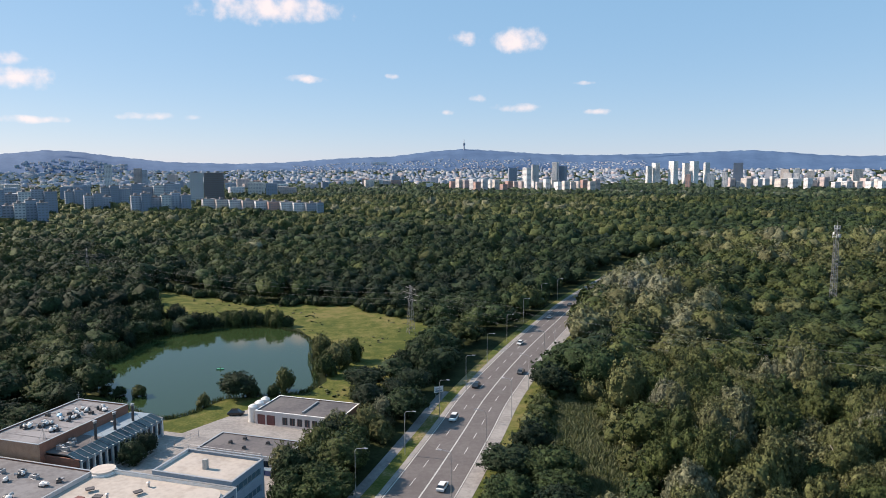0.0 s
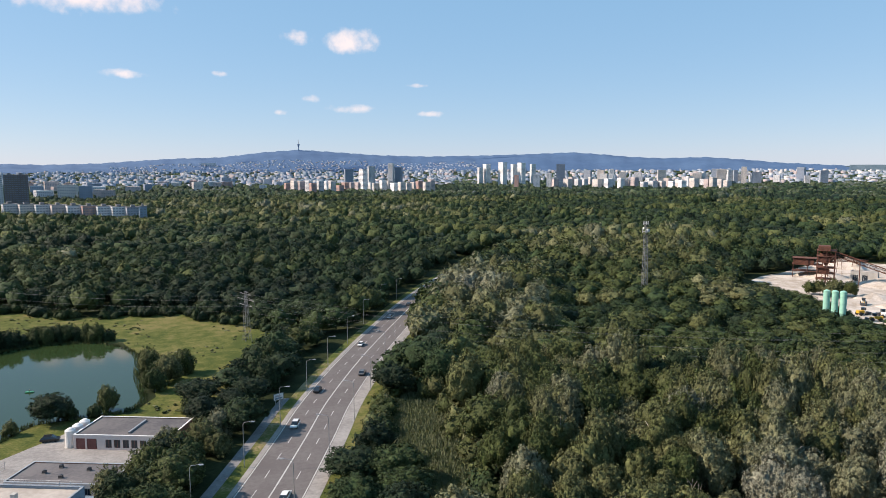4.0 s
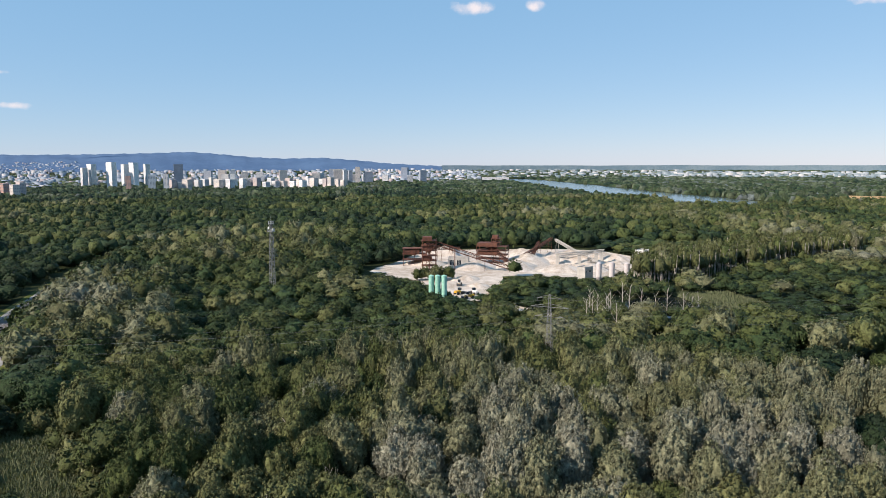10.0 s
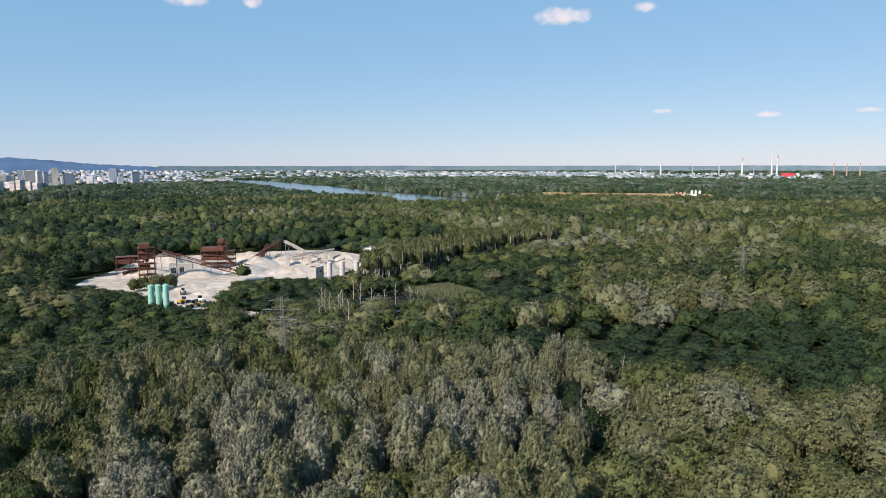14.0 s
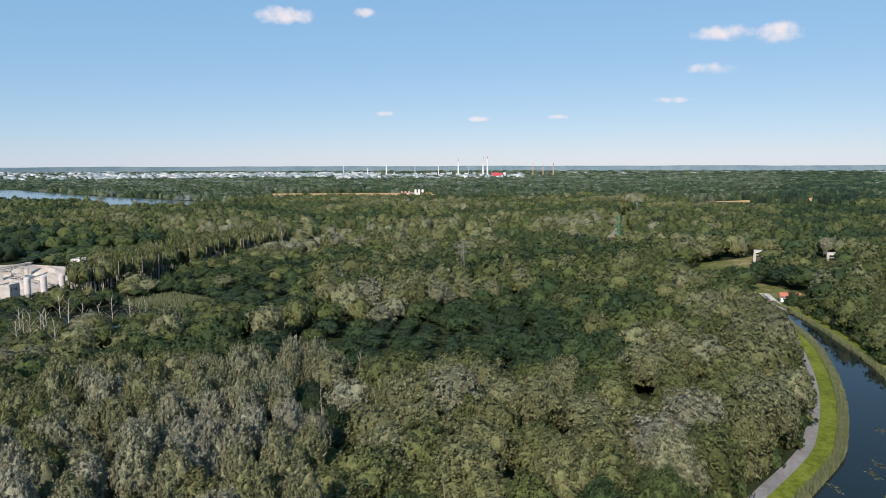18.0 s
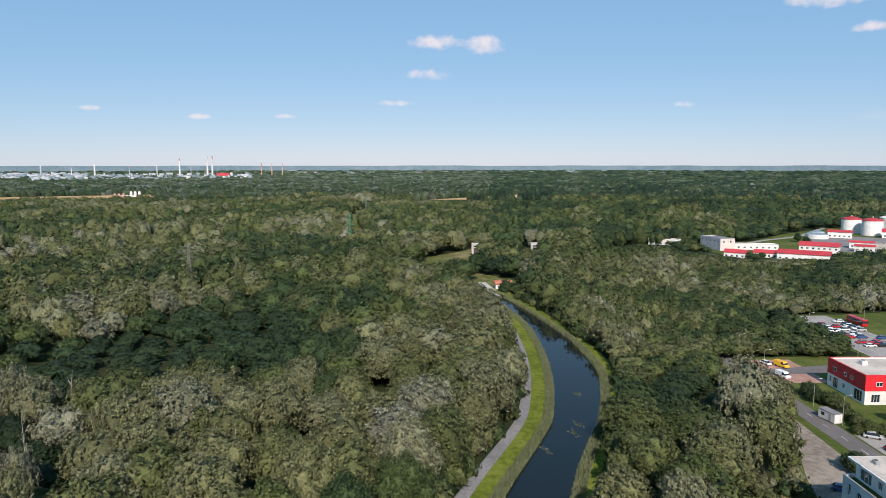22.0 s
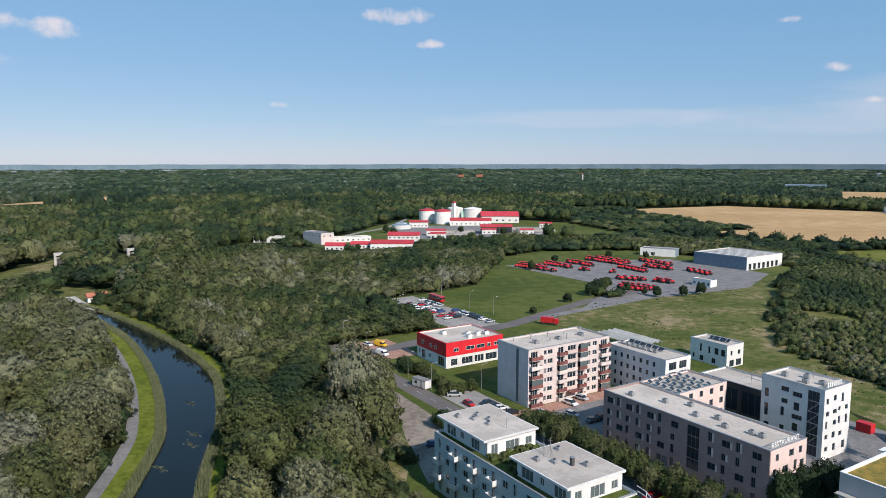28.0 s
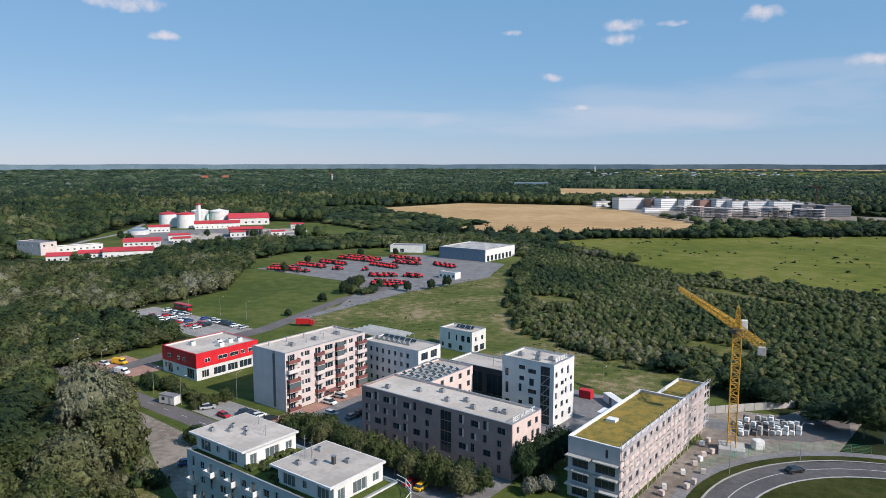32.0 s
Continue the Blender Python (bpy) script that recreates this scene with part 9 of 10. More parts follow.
part("door", bm_mesh("door", box_bm((0.8, 1.7, -1.28, -1.2, 0.3, 2.3)), GREY_WALL), hut)
for x in (-2.6, 2.6):
    part("block", bm_mesh("block", box_bm((x - 0.2, x + 0.2, -1.1, 1.1, 0, 0.25)), CONCRETE), hut)
trailer = thing("trailer", grid(-187.5, 115.2, 0.08, 20), "white flat trailer parked beside the road", "trailer")
part("bed", bm_mesh("bed", box_bm((-2.2, 2.2, -1, 1, 0.6, 1.25), bevel=0.04), WHITE), trailer)
part("drawbar", bm_mesh("drawbar", tubes(((2.2, 0, 0.6), (3.6, 0, 0.5), 0.06)), METAL), trailer)
for y in (-1.05, 1.05):
    part("wheel", WHEEL, trailer, pose(0, y, 0.33))
digger = thing("digger", Matrix.Translation((186, -357, 0.1)), "yellow digger beside the machinery yard", "digger")
part("body", bm_mesh("body", box_bm((-1.6, 1.4, -1.2, 1.2, 1.0, 2.2), bevel=0.15), CRANE_YELLOW), digger)
part("cab", bm_mesh("cab", box_bm((0.2, 1.5, 0.1, 1.1, 2.2, 3.4), bevel=0.1), GLASS), digger)
part("arm", bm_mesh("arm", tubes(((1.4, 0, 2.0), (3.8, 0, 3.6), 0.2), ((3.8, 0, 3.6), (5.2, 0, 1.0), 0.16)), CRANE_YELLOW), digger)
part("track", bm_mesh("track", box_bm((-2, 2, -1.4, -0.8, 0, 0.9), (-2, 2, 0.8, 1.4, 0, 0.9), bevel=0.2), RUBBER), digger)

# ---- street lamps ----
POLE = bm_mesh("pole", tubes(((0, 0, 0), (0, 0, 10.4), 0.11, 0.06), ((0, 0, 10.4), (0.35, 0, 11.0), 0.06, 0.05), ((0.35, 0, 11.0), (2.2, 0, 11.25), 0.05, 0.045), n=8), METAL)
HEAD = bm_mesh("lamp_head", box_bm((2.0, 2.9, -0.16, 0.16, 11.18, 11.36), bevel=0.05), GREY_WALL)
LENS = bm_mesh("lens", box_bm((2.1, 2.8, -0.12, 0.12, 11.13, 11.18)), WHITE)
lamp0 = None


def lamp(m, label="grey street lamp with a curved arm", group="street lamps"):
    global lamp0
    if lamp0:
        e = copy_thing(lamp0, m)
        return e
    lamp0 = thing("street_lamp", m, label, "street lamp", group)
    part("pole", POLE, lamp0)
    h_ = part("lamp_head", HEAD, lamp0)
    part("lens", LENS, h_)
    return lamp0


for x, y in ((-18.7, 141.4), (-9.5, 163.4), (-1.2, 188), (6.9, 213), (15.2, 241), (25, 272.7), (35.2, 305.5), (48.4, 343), (58.7, 358)):
    lamp(Matrix.Translation((x, y, 0)) @ Matrix.Rotation(radians(-16), 4, "Z"))
for x, y in ((1.0, 139.3), (9.7, 163.2), (18.3, 188.3), (26, 212.9), (35.3, 244.4), (43.9, 275)):
    lamp(Matrix.Translation((x + 0.4, y, 0)) @ Matrix.Rotation(radians(164), 4, "Z"))
for a, b in ((-228, 111), (-196, 110.5), (-181, 110.3), (-205, 100), (-250, 112), (-172, 123), (-240, 150), (-286, 157), (-300, 189), (-276, 190), (-258, 191), (-88, 194), (-64, 195)):
    copy_thing(lamp0, grid(a, b, 0, 90 if b > 105 else 270) @ Matrix.Scale(0.75, 4))
for x, y, tn in ((-24.0, -179.0, 64), (-8.0, -165.0, 36), (-58.0, -183.5, 106)):
    copy_thing(lamp0, Matrix.Translation((x, y, 0)) @ Matrix.Rotation(radians(tn + 90), 4, "Z") @ Matrix.Scale(0.85, 4))

# ---- road markings ----
def strip(name, off, w, dash=0.0, gap=0.0, s0=8, s1=44):
    """Painted line along the main road, whole or dashed."""
    L_ = beside(ROAD, off)
    seg = np.hypot(*np.diff(L_, axis=0).T)
    s = np.concatenate([[0], np.cumsum(seg)])
    V, F_, p = [], [], s[s0]
    while p < s[min(s1, len(s) - 1)]:
        q = p + (dash or 6.0)
        k = len(V)
        for u in (p, q):
            x, y = np.interp(u, s, L_[:, 0]), np.interp(u, s, L_[:, 1])
            x2, y2 = np.interp(u + 0.5, s, L_[:, 0]), np.interp(u + 0.5, s, L_[:, 1])
            dx, dy = (x2 - x) * 2, (y2 - y) * 2
            V += [(x + dy * w / 2, y - dx * w / 2, 0.07), (x - dy * w / 2, y + dx * w / 2, 0.07)]
        F_.append((k, k + 2, k + 3, k + 1))
        p = q + gap
    return tagged(new(name, np_mesh(name, V, F_, PAINT)), "white painted road line", "road marking", kind="structure")


strip("edge_line_west", 7.4, 0.25), strip("edge_line_east", -7.2, 0.25), strip("centre_line", 0.0, 0.35)
strip("lane_dashes_west", 3.7, 0.18, 4.0, 6.0), strip("lane_dashes_east", -3.6, 0.18, 4.0, 6.0)
for k in range(16):
    o_ = box("street_dash", (-1.5, 1.5, -0.07, 0.07, 0, 0.012), PAINT)
    o_.matrix_basis = grid(-258 + 8.6 * k, 105.6, 0.075)
    tagged(o_, "white painted dash on the street", "road marking", kind="structure")
rl = np.stack([RC[0] + RR * np.cos(th), RC[1] + RR * np.sin(th)], 1)
ribbon("roundabout_line", rl, 0.1, -0.1, 0.085, PAINT, "white painted lane line of the roundabout", "road marking")
for b in (160.6, 165.7, 171, 176, 182.2):
    ribbon("bay_line", np.array([gpt(-314, b), gpt(-280, b), gpt(-242, b)]), 0.06, -0.06, 0.085, PAINT, "white painted line of the car park", "road marking")

# ---- signs and billboards ----
def billboard(m, w, h, zb, label, blocks):
    e = thing("billboard", m, label, "billboard", "billboards")
    box("panel", (-w / 2, w / 2, -0.1, 0.1, zb, zb + h), WHITE, e)
    box("frame", (-w / 2 - 0.1, w / 2 + 0.1, -0.06, 0.06, zb - 0.12, zb + h + 0.12), GREY_FRAME, e)
    for x0, x1, z0, z1, mt in blocks:
        box("print", (x0, x1, -0.13, -0.10, zb + z0, zb + z1), mt, e)
    for x in (-w * 0.3, w * 0.3):
        part("post", bm_mesh("post", tubes(((x, 0.1, 0), (x, 0.1, zb), 0.1)), METAL), e)
    return e


billboard(Matrix.Translation((36.2, 231.5, 0)) @ Matrix.Rotation(radians(-8), 4, "Z"), 5.2, 2.5, 1.6, "roadside billboard with pale and red print", [(-2.3, -0.6, 0.5, 1.9, BLUE_PANEL), (-0.3, 1.0, 0.4, 1.2, RED), (-0.2, 1.9, 1.4, 2.0, BLUE_PANEL), (1.2, 2.2, 0.4, 1.0, RED)])
billboard(Matrix.Translation((-1.6, 206, 0)) @ Matrix.Rotation(radians(28), 4, "Z"), 3.0, 1.8, 1.6, "pale billboard among roadside trees", [(-1.2, 1.2, 0.2, 0.7, BLUE_PANEL), (-1.1, 0.6, 0.9, 1.4, GREY_WALL)])
billboard(Matrix.Translation((11.4, 156.5, 0)) @ Matrix.Rotation(radians(-12), 4, "Z"), 3.6, 2.0, 1.0, "back of a roadside billboard", [(-1.75, 1.75, 0.05, 1.95, DARK_METAL), (-0.5, 0.4, 0.5, 1.5, GREY_WALL)])

# ---- building site ----
def pallet(x, y, z, yaw, material, label):
    e = thing("pallet_stack", Matrix.Translation((x, y, z)) @ Matrix.Rotation(yaw, 4, "Z"), label, "pallet", "pallets on the site")
    part("pallet", PALLET, e)
    part("load", LOADS[material.name], e)
    return e


PALLET = bm_mesh("pallet", box_bm((-0.6, 0.6, -0.5, -0.4, 0, 0.14), (-0.6, 0.6, 0.4, 0.5, 0, 0.14), (-0.6, 0.6, -0.05, 0.05, 0, 0.14), (-0.6, 0.6, -0.5, 0.5, 0.14, 0.17)), TIMBER)
# the grey and asphalt-dark loads have the stacks' shadow put into their colour
LOADS = {m_.name: bm_mesh("load", box_bm((-0.58, 0.58, -0.48, 0.48, 0.17, 1.25), bevel=0.05), m_) for m_ in (WHITE, CONCRETE, RAW_BLOCK, GREY_WALL, ASPHALT)}
for k in range(58):
    i, j = k % 10, k // 10
    x, y = -11.5 - 1.55 * i + gb.uniform(-0.2, 0.2), -190.5 - 1.7 * j - 0.6 * i + gb.uniform(-0.2, 0.2)
    for lv in range(gb.choice((1, 1, 2))):
        pallet(x, y, 0.06 + 1.26 * lv, -0.4 + gb.uniform(-0.1, 0.1), (WHITE, CONCRETE, GREY_WALL, ASPHALT)[int(gb.random() * 4)], "wrapped pallet of building blocks")
for k in range(14):
    x, y = gpt(-51 + gb.uniform(-1, 5), 134 + 3.2 * k)
    pallet(x, y, 0.06, gb.uniform(0, 3), RAW_BLOCK if k % 3 else WHITE, "pallet of bricks beside the scaffold")
sf = thing("site_fence", Matrix.Identity(4), "green mesh fence along the building site", "fence")
ln = beside(ring, -10.4)[55:67]
for (x0, y0), (x1, y1) in zip(ln[:-1], ln[1:]):
    part("post", bm_mesh("post", tubes(((x0, y0, 0), (x0, y0, 2.0), 0.05)), GREEN_PAINT), sf)
    part("mesh_panel", bm_mesh("mesh_panel", tubes(*[((x0, y0, z), (x1, y1, z), 0.02) for z in (0.2, 0.55, 0.9, 1.25, 1.6, 1.95)], n=4), GREEN_PAINT), sf)
cw = thing("site_wall", Matrix.Identity(4), "grey concrete wall behind the building site", "wall")
for k in range(10):
    part("panel", bm_mesh("panel", box_bm((0, 2.9, 0, 0.2, 0, 2.2)), CONCRETE), cw, Matrix.Translation((-3 - 2.6 * k, -204 - 1.6 * k, 0)) @ Matrix.Rotation(radians(211), 4, "Z"))
sc2 = thing("site_cabin", Matrix.Translation((-15, -183, 0)) @ Matrix.Rotation(0.5, 4, "Z"), "white cabin at the crane's foot", "site cabin")
box("body", (-1.2, 1.2, -1.0, 1.0, 0.1, 2.3), WHITE, sc2, 0.05), box("door", (-0.4, 0.4, -1.04, -1.0, 0.2, 2.1), GREY_FRAME, sc2)

# ---- houses at the canal's bend ----
gabled("canal_hut", Matrix.Translation((362, -150, 0)) @ Matrix.Rotation(radians(255), 4, "Z"), 9, 6, 3.0, 1.6, WHITE, TILE_RED, [[(1, 2, 1, 2), (5, 6, 1, 2)], []], "small hut with a red tiled roof by the canal", "hut")
for x, y, lab in ((500, -187, "white concrete gate house of a weir"), (488, -231, "white concrete gate house of a weir")):
    e = thing("weir_house", Matrix.Translation((x, y, 0)) @ Matrix.Rotation(radians(250), 4, "Z"), lab, "weir house", "weir houses")
    for px_ in (0, 5.4):
        box("pier", (px_, px_ + 1.6, 0, 6, 0, 8.2), CONCRETE, e)
    box("head", (0, 7, 0, 6, 8.2, 9.8), CONCRETE, e)
    # the gate's dark colour holds the shade of the open middle
    box("gate", (1.6, 5.4, 2.6, 3.0, 0, 6), DARK_METAL, e)
    box("crossbeam", (1.6, 5.4, 1.0, 5.0, 6.2, 6.8), CONCRETE, e)
ribbon("canal_quay", smooth_line([(336, -142), (360, -146), (384, -150)]), 2.4, -2.4, 0.5, CONCRETE, "pale concrete quay by the canal", "quay")

# ---- plants along the banks, single trees and hedges ----
g7 = np.random.default_rng(77)


def reeds(name, line, lo, hi, n, h, tint, label):
    s = g7.integers(0, len(line) - 1, n)
    t = g7.uniform(0, 1, n)
    d = np.gradient(line, axis=0)
    d /= np.linalg.norm(d, axis=1)[:, None]
    p = line[s] * (1 - t)[:, None] + line[s + 1] * t[:, None]
    o = g7.uniform(lo, hi, n)
    p = p + np.stack([-d[s][:, 1], d[s][:, 0]], 1) * o[:, None]
    a = g7.uniform(0, 6.28, n)
    w = g7.uniform(0.05, 0.15, n)
    hh_ = h * g7.uniform(0.5, 1.2, n)
    V = np.zeros((n, 3, 3))
    V[:, 0] = np.column_stack([p[:, 0] - np.cos(a) * w, p[:, 1] - np.sin(a) * w, np.zeros(n)])
    V[:, 1] = np.column_stack([p[:, 0] + np.cos(a) * w, p[:, 1] + np.sin(a) * w, np.zeros(n)])
    V[:, 2] = np.column_stack([p[:, 0] + g7.uniform(-0.4, 0.4, n), p[:, 1] + g7.uniform(-0.4, 0.4, n), hh_])
    return tagged(new(name, np_mesh(name, V.reshape(-1, 3), np.arange(3 * n).reshape(-1, 3), REED if "reeds_" in name else LEAF, np.repeat(np.clip(tint + g7.normal(size=n) * 0.1, 0, 1), 3))), label, "reeds", kind="stuff")


reeds("reeds_west", CANAL_L, -0.5, 2.1, 20000, 1.5, 0.66, "tall pale reeds along the canal's edge")
reeds("reeds_east", CANAL_R, -2.4, 0.5, 20000, 1.5, 0.55, "tall reeds along the canal's edge")
reeds("pond_reeds", np.vstack([POND_LINE, POND_LINE[:1]]), -1.6, 0.6, 5000, 1.2, 0.5, "green reeds round the pond")
for poly, nm in ((REEDS, "reed_stand"), (SIDE_PATCH, "tall_grass")):
    top_ = 2.2 if nm == "reed_stand" else 1.3
    P = np.array(poly)
    xy = g7.uniform(0, 1, (7000 if nm == "reed_stand" else 26000, 2)) * (P.max(0) - P.min(0)) + P.min(0)
    xy = xy[inside(xy[:, 0], xy[:, 1], poly)]
    n_ = len(xy)
    a = g7.uniform(0, 6.28, n_)
    V = np.zeros((n_, 3, 3))
    wd_ = 0.5 if nm == "reed_stand" else 0.14
    for j, s in ((0, -wd_), (1, wd_)):
        V[:, j] = np.column_stack([xy[:, 0] + np.cos(a) * s, xy[:, 1] + np.sin(a) * s, np.zeros(n_)])
    V[:, 2] = np.column_stack([xy + g7.uniform(-0.5, 0.5, (n_, 2)), g7.uniform(0.36, 1.0, n_) * top_])
    tagged(new(nm, np_mesh(nm, V.reshape(-1, 3), np.arange(3 * n_).reshape(-1, 3), REED, np.repeat(np.clip((0.6 if top_ > 2 else 0.42) + g7.normal(size=n_) * 0.06, 0, 1), 3))), "tall light green reeds in a clearing", "reeds", kind="stuff")
for k in range(4):   # weed patches on the canal
    x, y = ((150, -76), (163, -92), (186, -104), (158, -88), (172, -98), (140, -74))[k]
    n_ = 26
    q = g7.normal(size=(n_, 2)) * np.array([1.3, 0.5])
    V = np.zeros((n_, 4, 3))
    for j, (sx_, sy_) in enumerate(((-0.3, -0.2), (0.3, -0.2), (0.3, 0.2), (-0.3, 0.2))):
        V[:, j] = np.column_stack([x + q[:, 0] + sx_, y + q[:, 1] + sy_, np.full(n_, 0.07)])
    tagged(new("water_weed", np_mesh("water_weed", V.reshape(-1, 3), np.arange(4 * n_).reshape(-1, 4), LEAF, np.full(4 * n_, 0.85))), "floating patch of water weed", "water weed", "water weeds", kind="stuff")
raft = thing("raft", Matrix.Translation((-77, 236, 0.08)), "small green raft on the pond", "raft")
box("deck", (-1.2, 1.2, -0.5, 0.5, 0, 0.25), GREEN_PAINT, raft), box("post", (-0.1, 0.1, -0.1, 0.1, 0.25, 0.9), TIMBER, raft)

for x, y, h, r, t in ((-49, 212, 8.5, 3.2, 3), (-44, 250, 10, 4.4, 3), (-36, 236, 10.5, 5.2, 3), (-39, 228, 9, 4.0, 2), (-33, 246, 9, 4.5, 2), (-124, 292, 12, 6, 1), (-116, 300, 11, 5.5, 0), (-126, 300, 13, 6, 0), (-136, 290, 14, 6.5, 0), (-130, 272, 14, 6.5, 0),
                      (-140, 262, 13, 6.5, 0), (-134, 252, 11, 5, 1), (-146, 280, 14, 7, 0), (-128, 262, 12, 6, 0), (-150, 250, 13, 6, 1), (-142, 240, 9, 5, 3), (-144, 230, 8, 4.6, 4), (-138, 222, 6, 3.6, 3), (-130, 210, 6, 3.8, 4), (-121, 203, 5, 3.2, 4), (-95, 187, 3, 2, 0),
                      (-86, 183, 3, 2, 1), (-70, 198, 4.5, 2.2, 3), (-58, 207, 4.5, 2.6, 1), (-52, 208, 4.2, 2.4, 2), (-74, 160, 6, 4, 1), (-73, 166, 5.5, 3.2, 0), (-26, 206, 5, 3, 2), (-14, 226, 10, 5, 0), (-10, 234, 11, 5.5, 1), (-5, 222, 11, 5, 1), (-3, 245, 12, 6, 1),
                      (-18, 197, 7, 3.6, 2), (-12, 203, 8, 4, 1), (-10, 190, 8, 4, 1), (-17, 183, 8.5, 4.4, 4), (-20, 176, 9, 4.8, 3), (-25, 168, 9.5, 5, 3), (-30, 160, 10, 5.2, 2), (-22, 163, 9, 4.6, 2), (-27, 150, 10, 5.4, 1), (-33, 146, 9.5, 5, 0), (-22, 155, 9, 4.4, 2), (-31, 137, 10, 5.2, 1), (-25, 140, 9.5, 4.8, 1), (-36, 152, 8.5, 4, 3),
                      (-16, 172, 7, 3.6, 3), (-28, 176, 7.5, 4, 4), (-137, 234, 10, 5.2, 4), (-127, 226, 8, 4.2, 4), (-113, 207, 6.5, 3.8, 4), (-146, 244, 9, 4.6, 4), (-99, 208, 3.6, 2.6, 1), (-93, 208, 3.8, 2.6, 2), (-104, 210, 3.4, 2.2, 1)):
    tree(x, y, h, r, t, g7, "shore_tree" if x < -40 else "roadside_tree", low=-0.04)
for k in range(24):   # willow bushes round the pond's far shore
    q = POND_LINE[(4 + k) % len(POND_LINE)] if k < 24 else POND_LINE[(20 + 2 * k) % len(POND_LINE)]
    c0 = POND_LINE.mean(0)
    o = (q - c0) / np.linalg.norm(q - c0)
    p = q + o * g7.uniform(2.5, 5.0)
    tree(float(p[0]), float(p[1]), float(g7.uniform(4.5, 8.5)), float(g7.uniform(2.8, 4.8)), int(g7.integers(0, 5)), g7, "willow_bush", "grey-green willow bush on the pond's shore", low=-0.12)
for k in range(26):   # trees of the street before the hotel
    x, y = gpt(-139 + 2.35 * k + g7.uniform(-0.6, 0.6), 113.5 + 4.0 * (k % 2) + g7.uniform(-0.8, 0.8))
    tree(x, y, float(g7.uniform(6.0, 7.8)), float(g7.uniform(2.6, 3.4)), (3, 6, 2)[k % 3], g7, "street_tree", "green street tree with a dense low crown", low=0.15)
for a, b, h, r, t in ((-76, 128, 10, 3.6, 1), (-75, 133, 10.5, 3.6, 1), (-74, 138, 11, 3.4, 0), (-74, 143, 9, 3, 1), (-109, 152, 6, 3.2, 1), (-106, 156, 6, 3, 0), (-108, 146, 5, 2.6, 1), (-205, 114, 5, 3, 2), (-200, 113, 4.5, 2.8, 1), (-196, 116, 5, 3, 2), (-190, 115, 4.4, 2.8, 3), (-186, 114, 4, 2.4, 2), (-152, 96, 5, 3.4, 1), (-155, 98, 4, 2.6, 1),
                      (-100, 72.5, 5, 2.6, 4), (-97, 70.5, 5, 2.8, 4), (-103, 71, 4.6, 2.5, 4), (-70, 127, 4, 2.6, 5), (-72, 124, 4, 2.4, 5), (-268, 262, 8, 3.6, 1), (-270, 268, 9, 3.6, 0), (-274, 275, 8, 3.8, 2), (-278, 282, 7, 3.6, 2), (-284, 290, 6, 3.4, 2), (-262, 240, 5, 2.6, 0), (-250, 208, 3.6, 2, 1)):
    x, y = gpt(a, b)
    tree(x, y, h, r, t, g7, "garden_tree", low=0.08)
for x, y, h in ((281, 316, 9), (287, 312, 10), (280, 308, 8), (291, 306, 9), (276, 318, 8)):
    tree(x, y, h, h * 0.5, 3, g7, "quarry_tree", "olive green tree on the quarry's edge", low=0.1)
for x, y, h in ((252, -386, 7), (258, -425, 6), (300, -440, 10), (240, -470, 7), (168, -352, 6), (150, -350, 6.5), (158, -352, 4), (140, -360, 6.5), (135, -372, 7), (218, -486, 6), (300, -400, 5), (470, -480, 9), (455, -470, 7), (440, -545, 8), (395, -555, 9), (500, -500, 9), (545, -500, 11)):
    tree(x, y, h, h * 0.42, 1, g7, "field_tree", "green field tree on mown grass", low=0.1)
for x, y, h in ((139, -163, 4.0), (136, -161, 3.4), (133, -160, 4.4), (131.5, -163, 3.6), (130.5, -167, 4.2), (134, -158, 3.0)):
    tree(x, y, h, h * 0.62, 6, g7, "garden_bush", "fresh green bush on the lawn beside the street", low=-0.1)
for x, y, c_, lab in ((30.6, -206.5, RED, "red steel container on the service yard"), (22.0, -202.5, WHITE, "long white steel container on the service yard")):
    e = thing("container", Matrix.Translation((x, y, 0.06)) @ Matrix.Rotation(radians(-16 if c_ is RED else 124), 4, "Z"), lab, "container", "yard containers")
    long_ = 1.9 if c_ is RED else 4.6
    box("body", (-long_, long_, -1.2, 1.2, 0.1, 2.5), c_, e, 0.04)
    box("door", (-0.8, 0.8, -1.24, -1.2, 0.25, 2.3), GREY_FRAME, e)
    for q in (-1.5, 1.5):
        box("skid", (q - 0.12, q + 0.12, -1.1, 1.1, 0, 0.1), DARK_METAL, e)
# dead trees by the small pond
for k in range(16):
    x, y = 262 + g7.uniform(-22, 26), 164 + g7.uniform(-26, 22)
    e = thing("dead_tree", Matrix.Translation((x, y, 0)) @ Matrix.Rotation(g7.uniform(0, 6), 4, "Z"), "bare grey dead tree with broken limbs", "tree", "dead trees")
    rods = [((0, 0, 0), (0.3, 0.2, 14), 0.22, 0.07)]
    for j in range(9):
        z = 4 + j * 1.1
        a = j * 2.4
        rods.append(((0.02 * z, 0.014 * z, z), (math.cos(a) * (3.4 - 0.2 * j), math.sin(a) * (3.4 - 0.2 * j), z + 3.2), 0.08, 0.02))
    part("trunk", bm_mesh("trunk", tubes(rods[0], n=6), PALE_BARK), e)
    part("branchwork", bm_mesh("branchwork", tubes(*rods[1:], n=4), PALE_BARK), e)

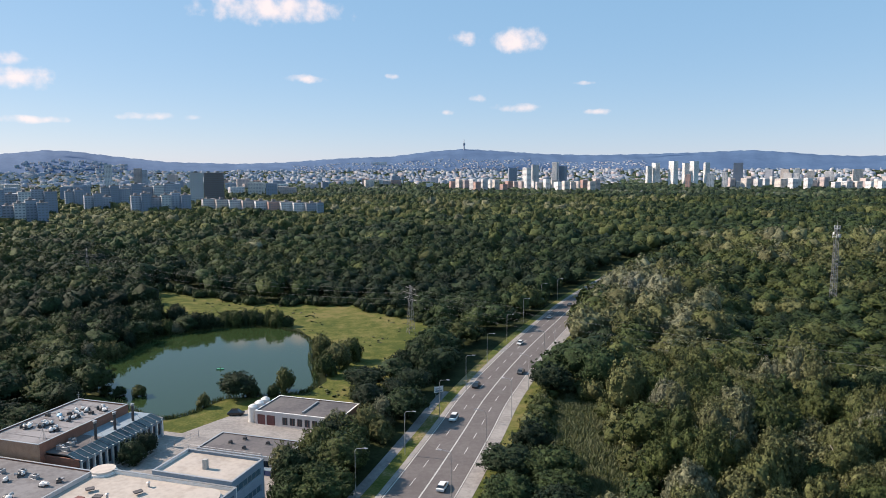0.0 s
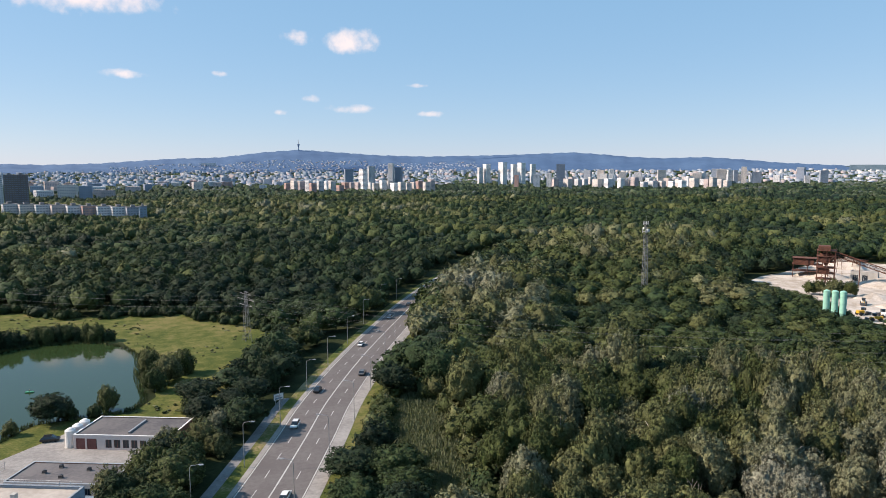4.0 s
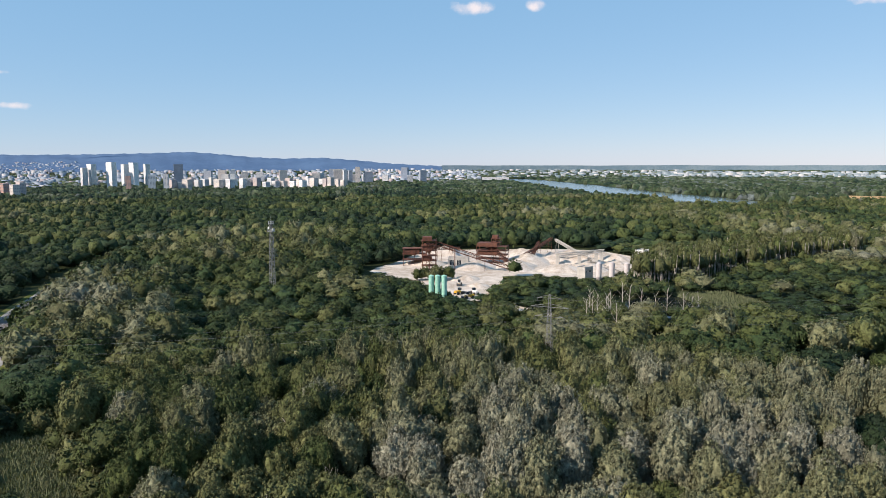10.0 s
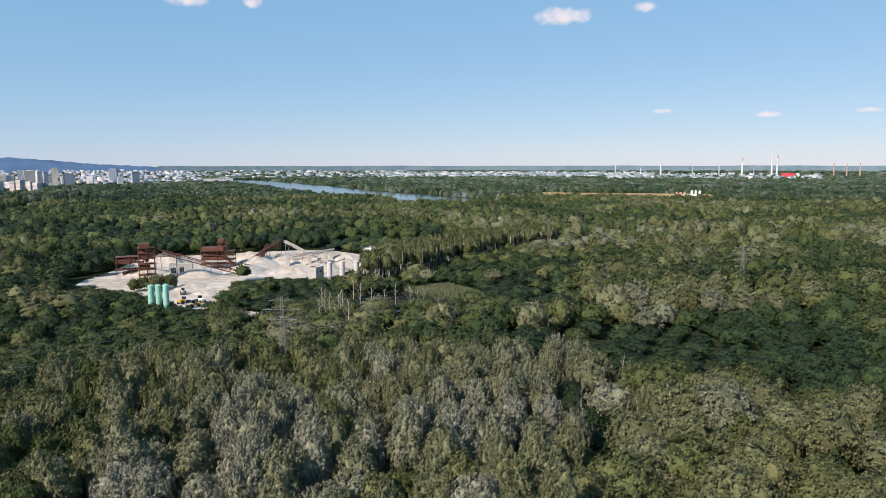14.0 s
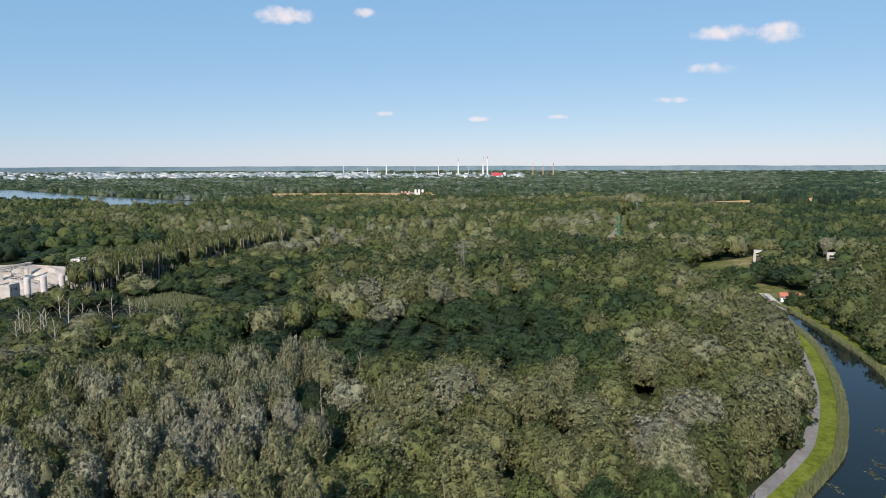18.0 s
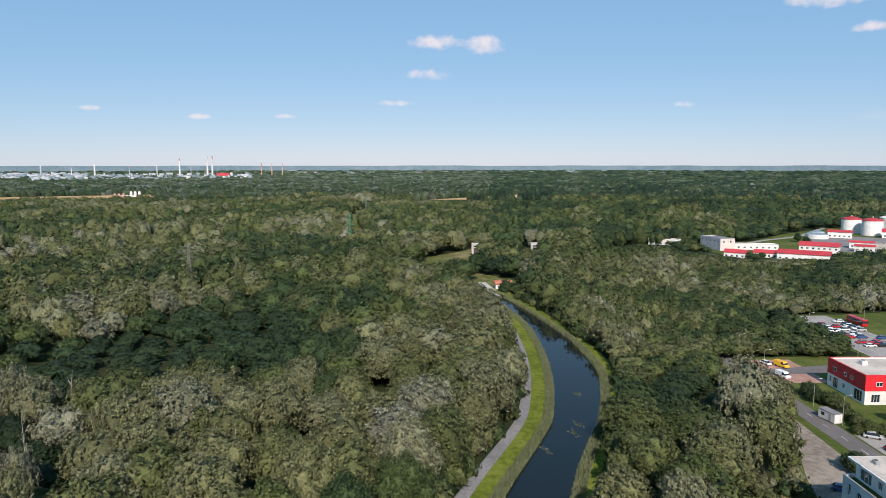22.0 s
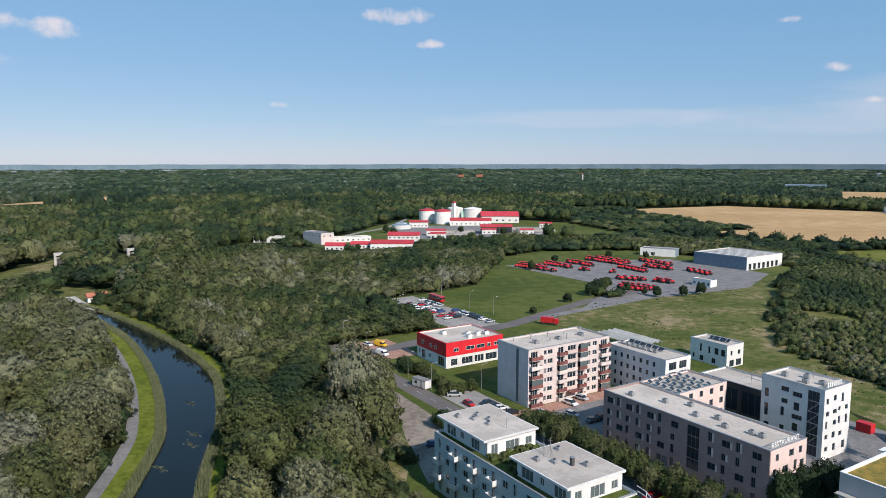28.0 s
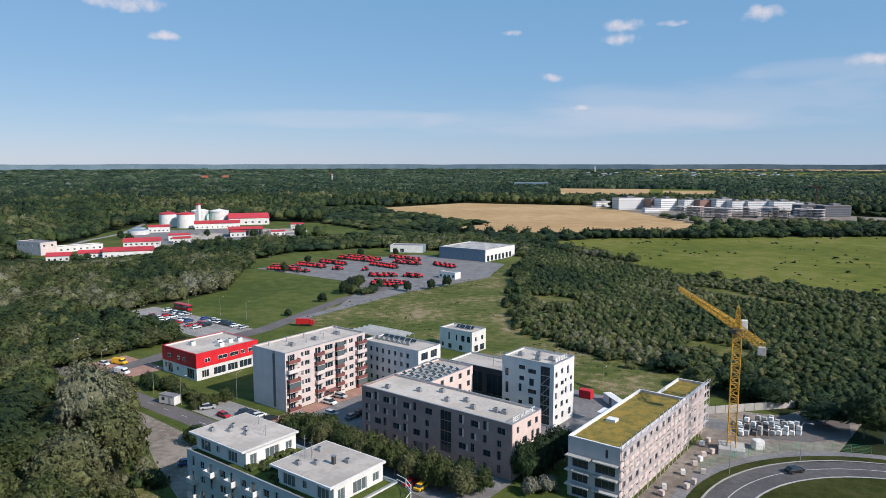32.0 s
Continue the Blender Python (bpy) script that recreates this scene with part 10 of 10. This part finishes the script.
# ---- clouds ----
def cloud_mat(name, cover=0.8, stretch=(1, 1, 1)):
    """Cloud that glows by itself in place of sunlight: soft white body that thins out unevenly towards its rim."""
    m = bpy.data.materials.new(name)
    m.use_nodes = True
    n, k = m.node_tree.nodes, m.node_tree.links
    n.clear()
    out, mix, tr, em = n.new("ShaderNodeOutputMaterial"), n.new("ShaderNodeMixShader"), n.new("ShaderNodeBsdfTransparent"), n.new("ShaderNodeEmission")
    # emission gives the cloud its sunlit look
    em.inputs[0].default_value, em.inputs[1].default_value = (0.98, 0.92, 0.92, 1), 0.80
    at, co, no = n.new("ShaderNodeAttribute"), n.new("ShaderNodeTexCoord"), n.new("ShaderNodeTexNoise")
    at.attribute_name = "tint"
    no.inputs["Scale"].default_value, no.inputs["Detail"].default_value = 0.010, 4
    no.inputs["Roughness"].default_value = 0.5
    mp = n.new("ShaderNodeMapping")
    mp.inputs["Scale"].default_value = stretch
    k.new(co.outputs["Object"], mp.inputs["Vector"])
    k.new(mp.outputs[0], no.inputs["Vector"])
    a = n.new("ShaderNodeMath")
    a.operation = "MULTIPLY_ADD"
    a.inputs[1].default_value, a.inputs[2].default_value = 2.2, -1.2
    k.new(no.outputs[0], a.inputs[0])
    b = n.new("ShaderNodeMath")
    b.operation = "ADD"
    k.new(a.outputs[0], b.inputs[0])
    k.new(at.outputs["Fac"], b.inputs[1])
    r = n.new("ShaderNodeMapRange")
    r.interpolation_type = "SMOOTHSTEP"
    r.inputs[1].default_value, r.inputs[2].default_value, r.inputs[4].default_value = 0.0, 1.2, cover
    k.new(b.outputs[0], r.inputs[0])
    k.new(r.outputs[0], mix.inputs[0])
    k.new(tr.outputs[0], mix.inputs[1])
    k.new(em.outputs[0], mix.inputs[2])
    k.new(mix.outputs[0], out.inputs[0])
    return m


CLOUD = cloud_mat("cloud")
VEIL = cloud_mat("veil_cloud", 0.17, (0.16, 0.16, 0.9))
# bearing, elevation, width, height in degrees, density
SKY = [(-13.2, 11.7, 12.2, 2.0, 1), (1.9, 9.8, 2.8, 1.1, 1), (6.0, 9.6, 4.6, 1.8, 1), (-31.0, 7.3, 2.8, 1.0, 0.8), (-30.3, 6.0, 5.4, 1.5, 0.8), (-10.6, 6.6, 3.6, 0.7, 0.7), (-3.9, 6.9, 1.8, 0.5, 0.6),
       (0.4, 4.1, 1.4, 0.5, 0.7), (5.9, 4.4, 4.1, 0.8, 0.5), (12.3, 4.0, 2.8, 0.5, 0.5), (2.8, 5.2, 1.8, 0.7, 0.4), (11.1, 6.2, 2.3, 0.4, 0.4), (-29.8, 3.2, 5.4, 0.6, 0.4), (-22.1, 3.6, 6.6, 0.6, 0.4)]
SKY += [(45.2, 12.0, 3.6, 1.0, 0.7), (50.2, 12.1, 1.9, 0.8, 0.8), (74.2, 11.3, 5.0, 1.1, 1), (80.6, 11.7, 2.2, 0.8, 0.9), (107.7, 9.5, 5.6, 1.0, 1), (111.5, 9.3, 3.4, 1.4, 1), (106.9, 7.0, 4.6, 0.9, 0.7),
        (104.3, 4.8, 3.5, 0.5, 0.8), (89.3, 3.6, 2.0, 0.4, 0.8), (95.7, 3.7, 1.8, 0.4, 0.7), (81.9, 4.0, 2.0, 0.4, 0.7), (136.1, 11.3, 6.2, 1.1, 1)]
SKY += [(138.8, 9.2, 2.7, 0.7, 0.8), (126.8, 4.5, 2.7, 0.5, 0.7), (173.7, 10.3, 3.4, 0.9, 1), (173.5, 9.3, 3.0, 0.9, 0.9), (177.3, 10.3, 2.7, 0.5, 0.7), (183.3, 10.6, 3.0, 1.1, 0.9), (168.4, 6.6, 2.9, 0.7, 0.5),
        (170.5, 4.3, 2.4, 0.5, 0.6), (165.1, 10.0, 2.2, 0.5, 0.5), (191, 7.0, 9.0, 1.0, 0.3),
        (181.0, 4.4, 30.0, 3.0, 2), (170.0, 3.2, 26.0, 1.8, 2), (189.0, 6.3, 13.0, 1.5, 2), (150.0, 3.4, 22.0, 1.2, 2)]   # the last four are thin veils
for i, (az, el, w, h, dens) in enumerate(SKY):
    nu, nv, D = 16, 8, 4840.0
    V, T = [], []
    for v in range(nv + 1):
        for u in range(nu + 1):
            a, e_ = radians(az + w * 0.62 * (2 * u / nu - 1)), radians(el + h * 0.75 * (2 * v / nv - 1))
            bulge = 40 * math.cos(math.pi * (u / nu - 0.5)) * math.cos(math.pi * (v / nv - 0.5))
            V.append(((D - bulge) * math.sin(a) * math.cos(e_), (D - bulge) * math.cos(a) * math.cos(e_), EYE + (D - bulge) * math.sin(e_)))
            q = (2 * u / nu - 1) ** 2 + (2 * v / nv - 1) ** 2
            T.append((1 - q) * 1.25 - 0.35 + 0.4 * (dens - 0.8) if q < 1 else -2 * (q - 1) - 0.35 + 0.4 * (dens - 0.8))
    F_ = [(v * (nu + 1) + u, v * (nu + 1) + u + 1, (v + 1) * (nu + 1) + u + 1, (v + 1) * (nu + 1) + u) for v in range(nv) for u in range(nu)]
    tagged(new("cloud", np_mesh("cloud", V, F_, VEIL if dens > 1 else CLOUD, T, smooth=True)), "thin veil of high cloud" if dens > 1 else "small white fair-weather cloud", "cloud", "clouds", kind="structure")
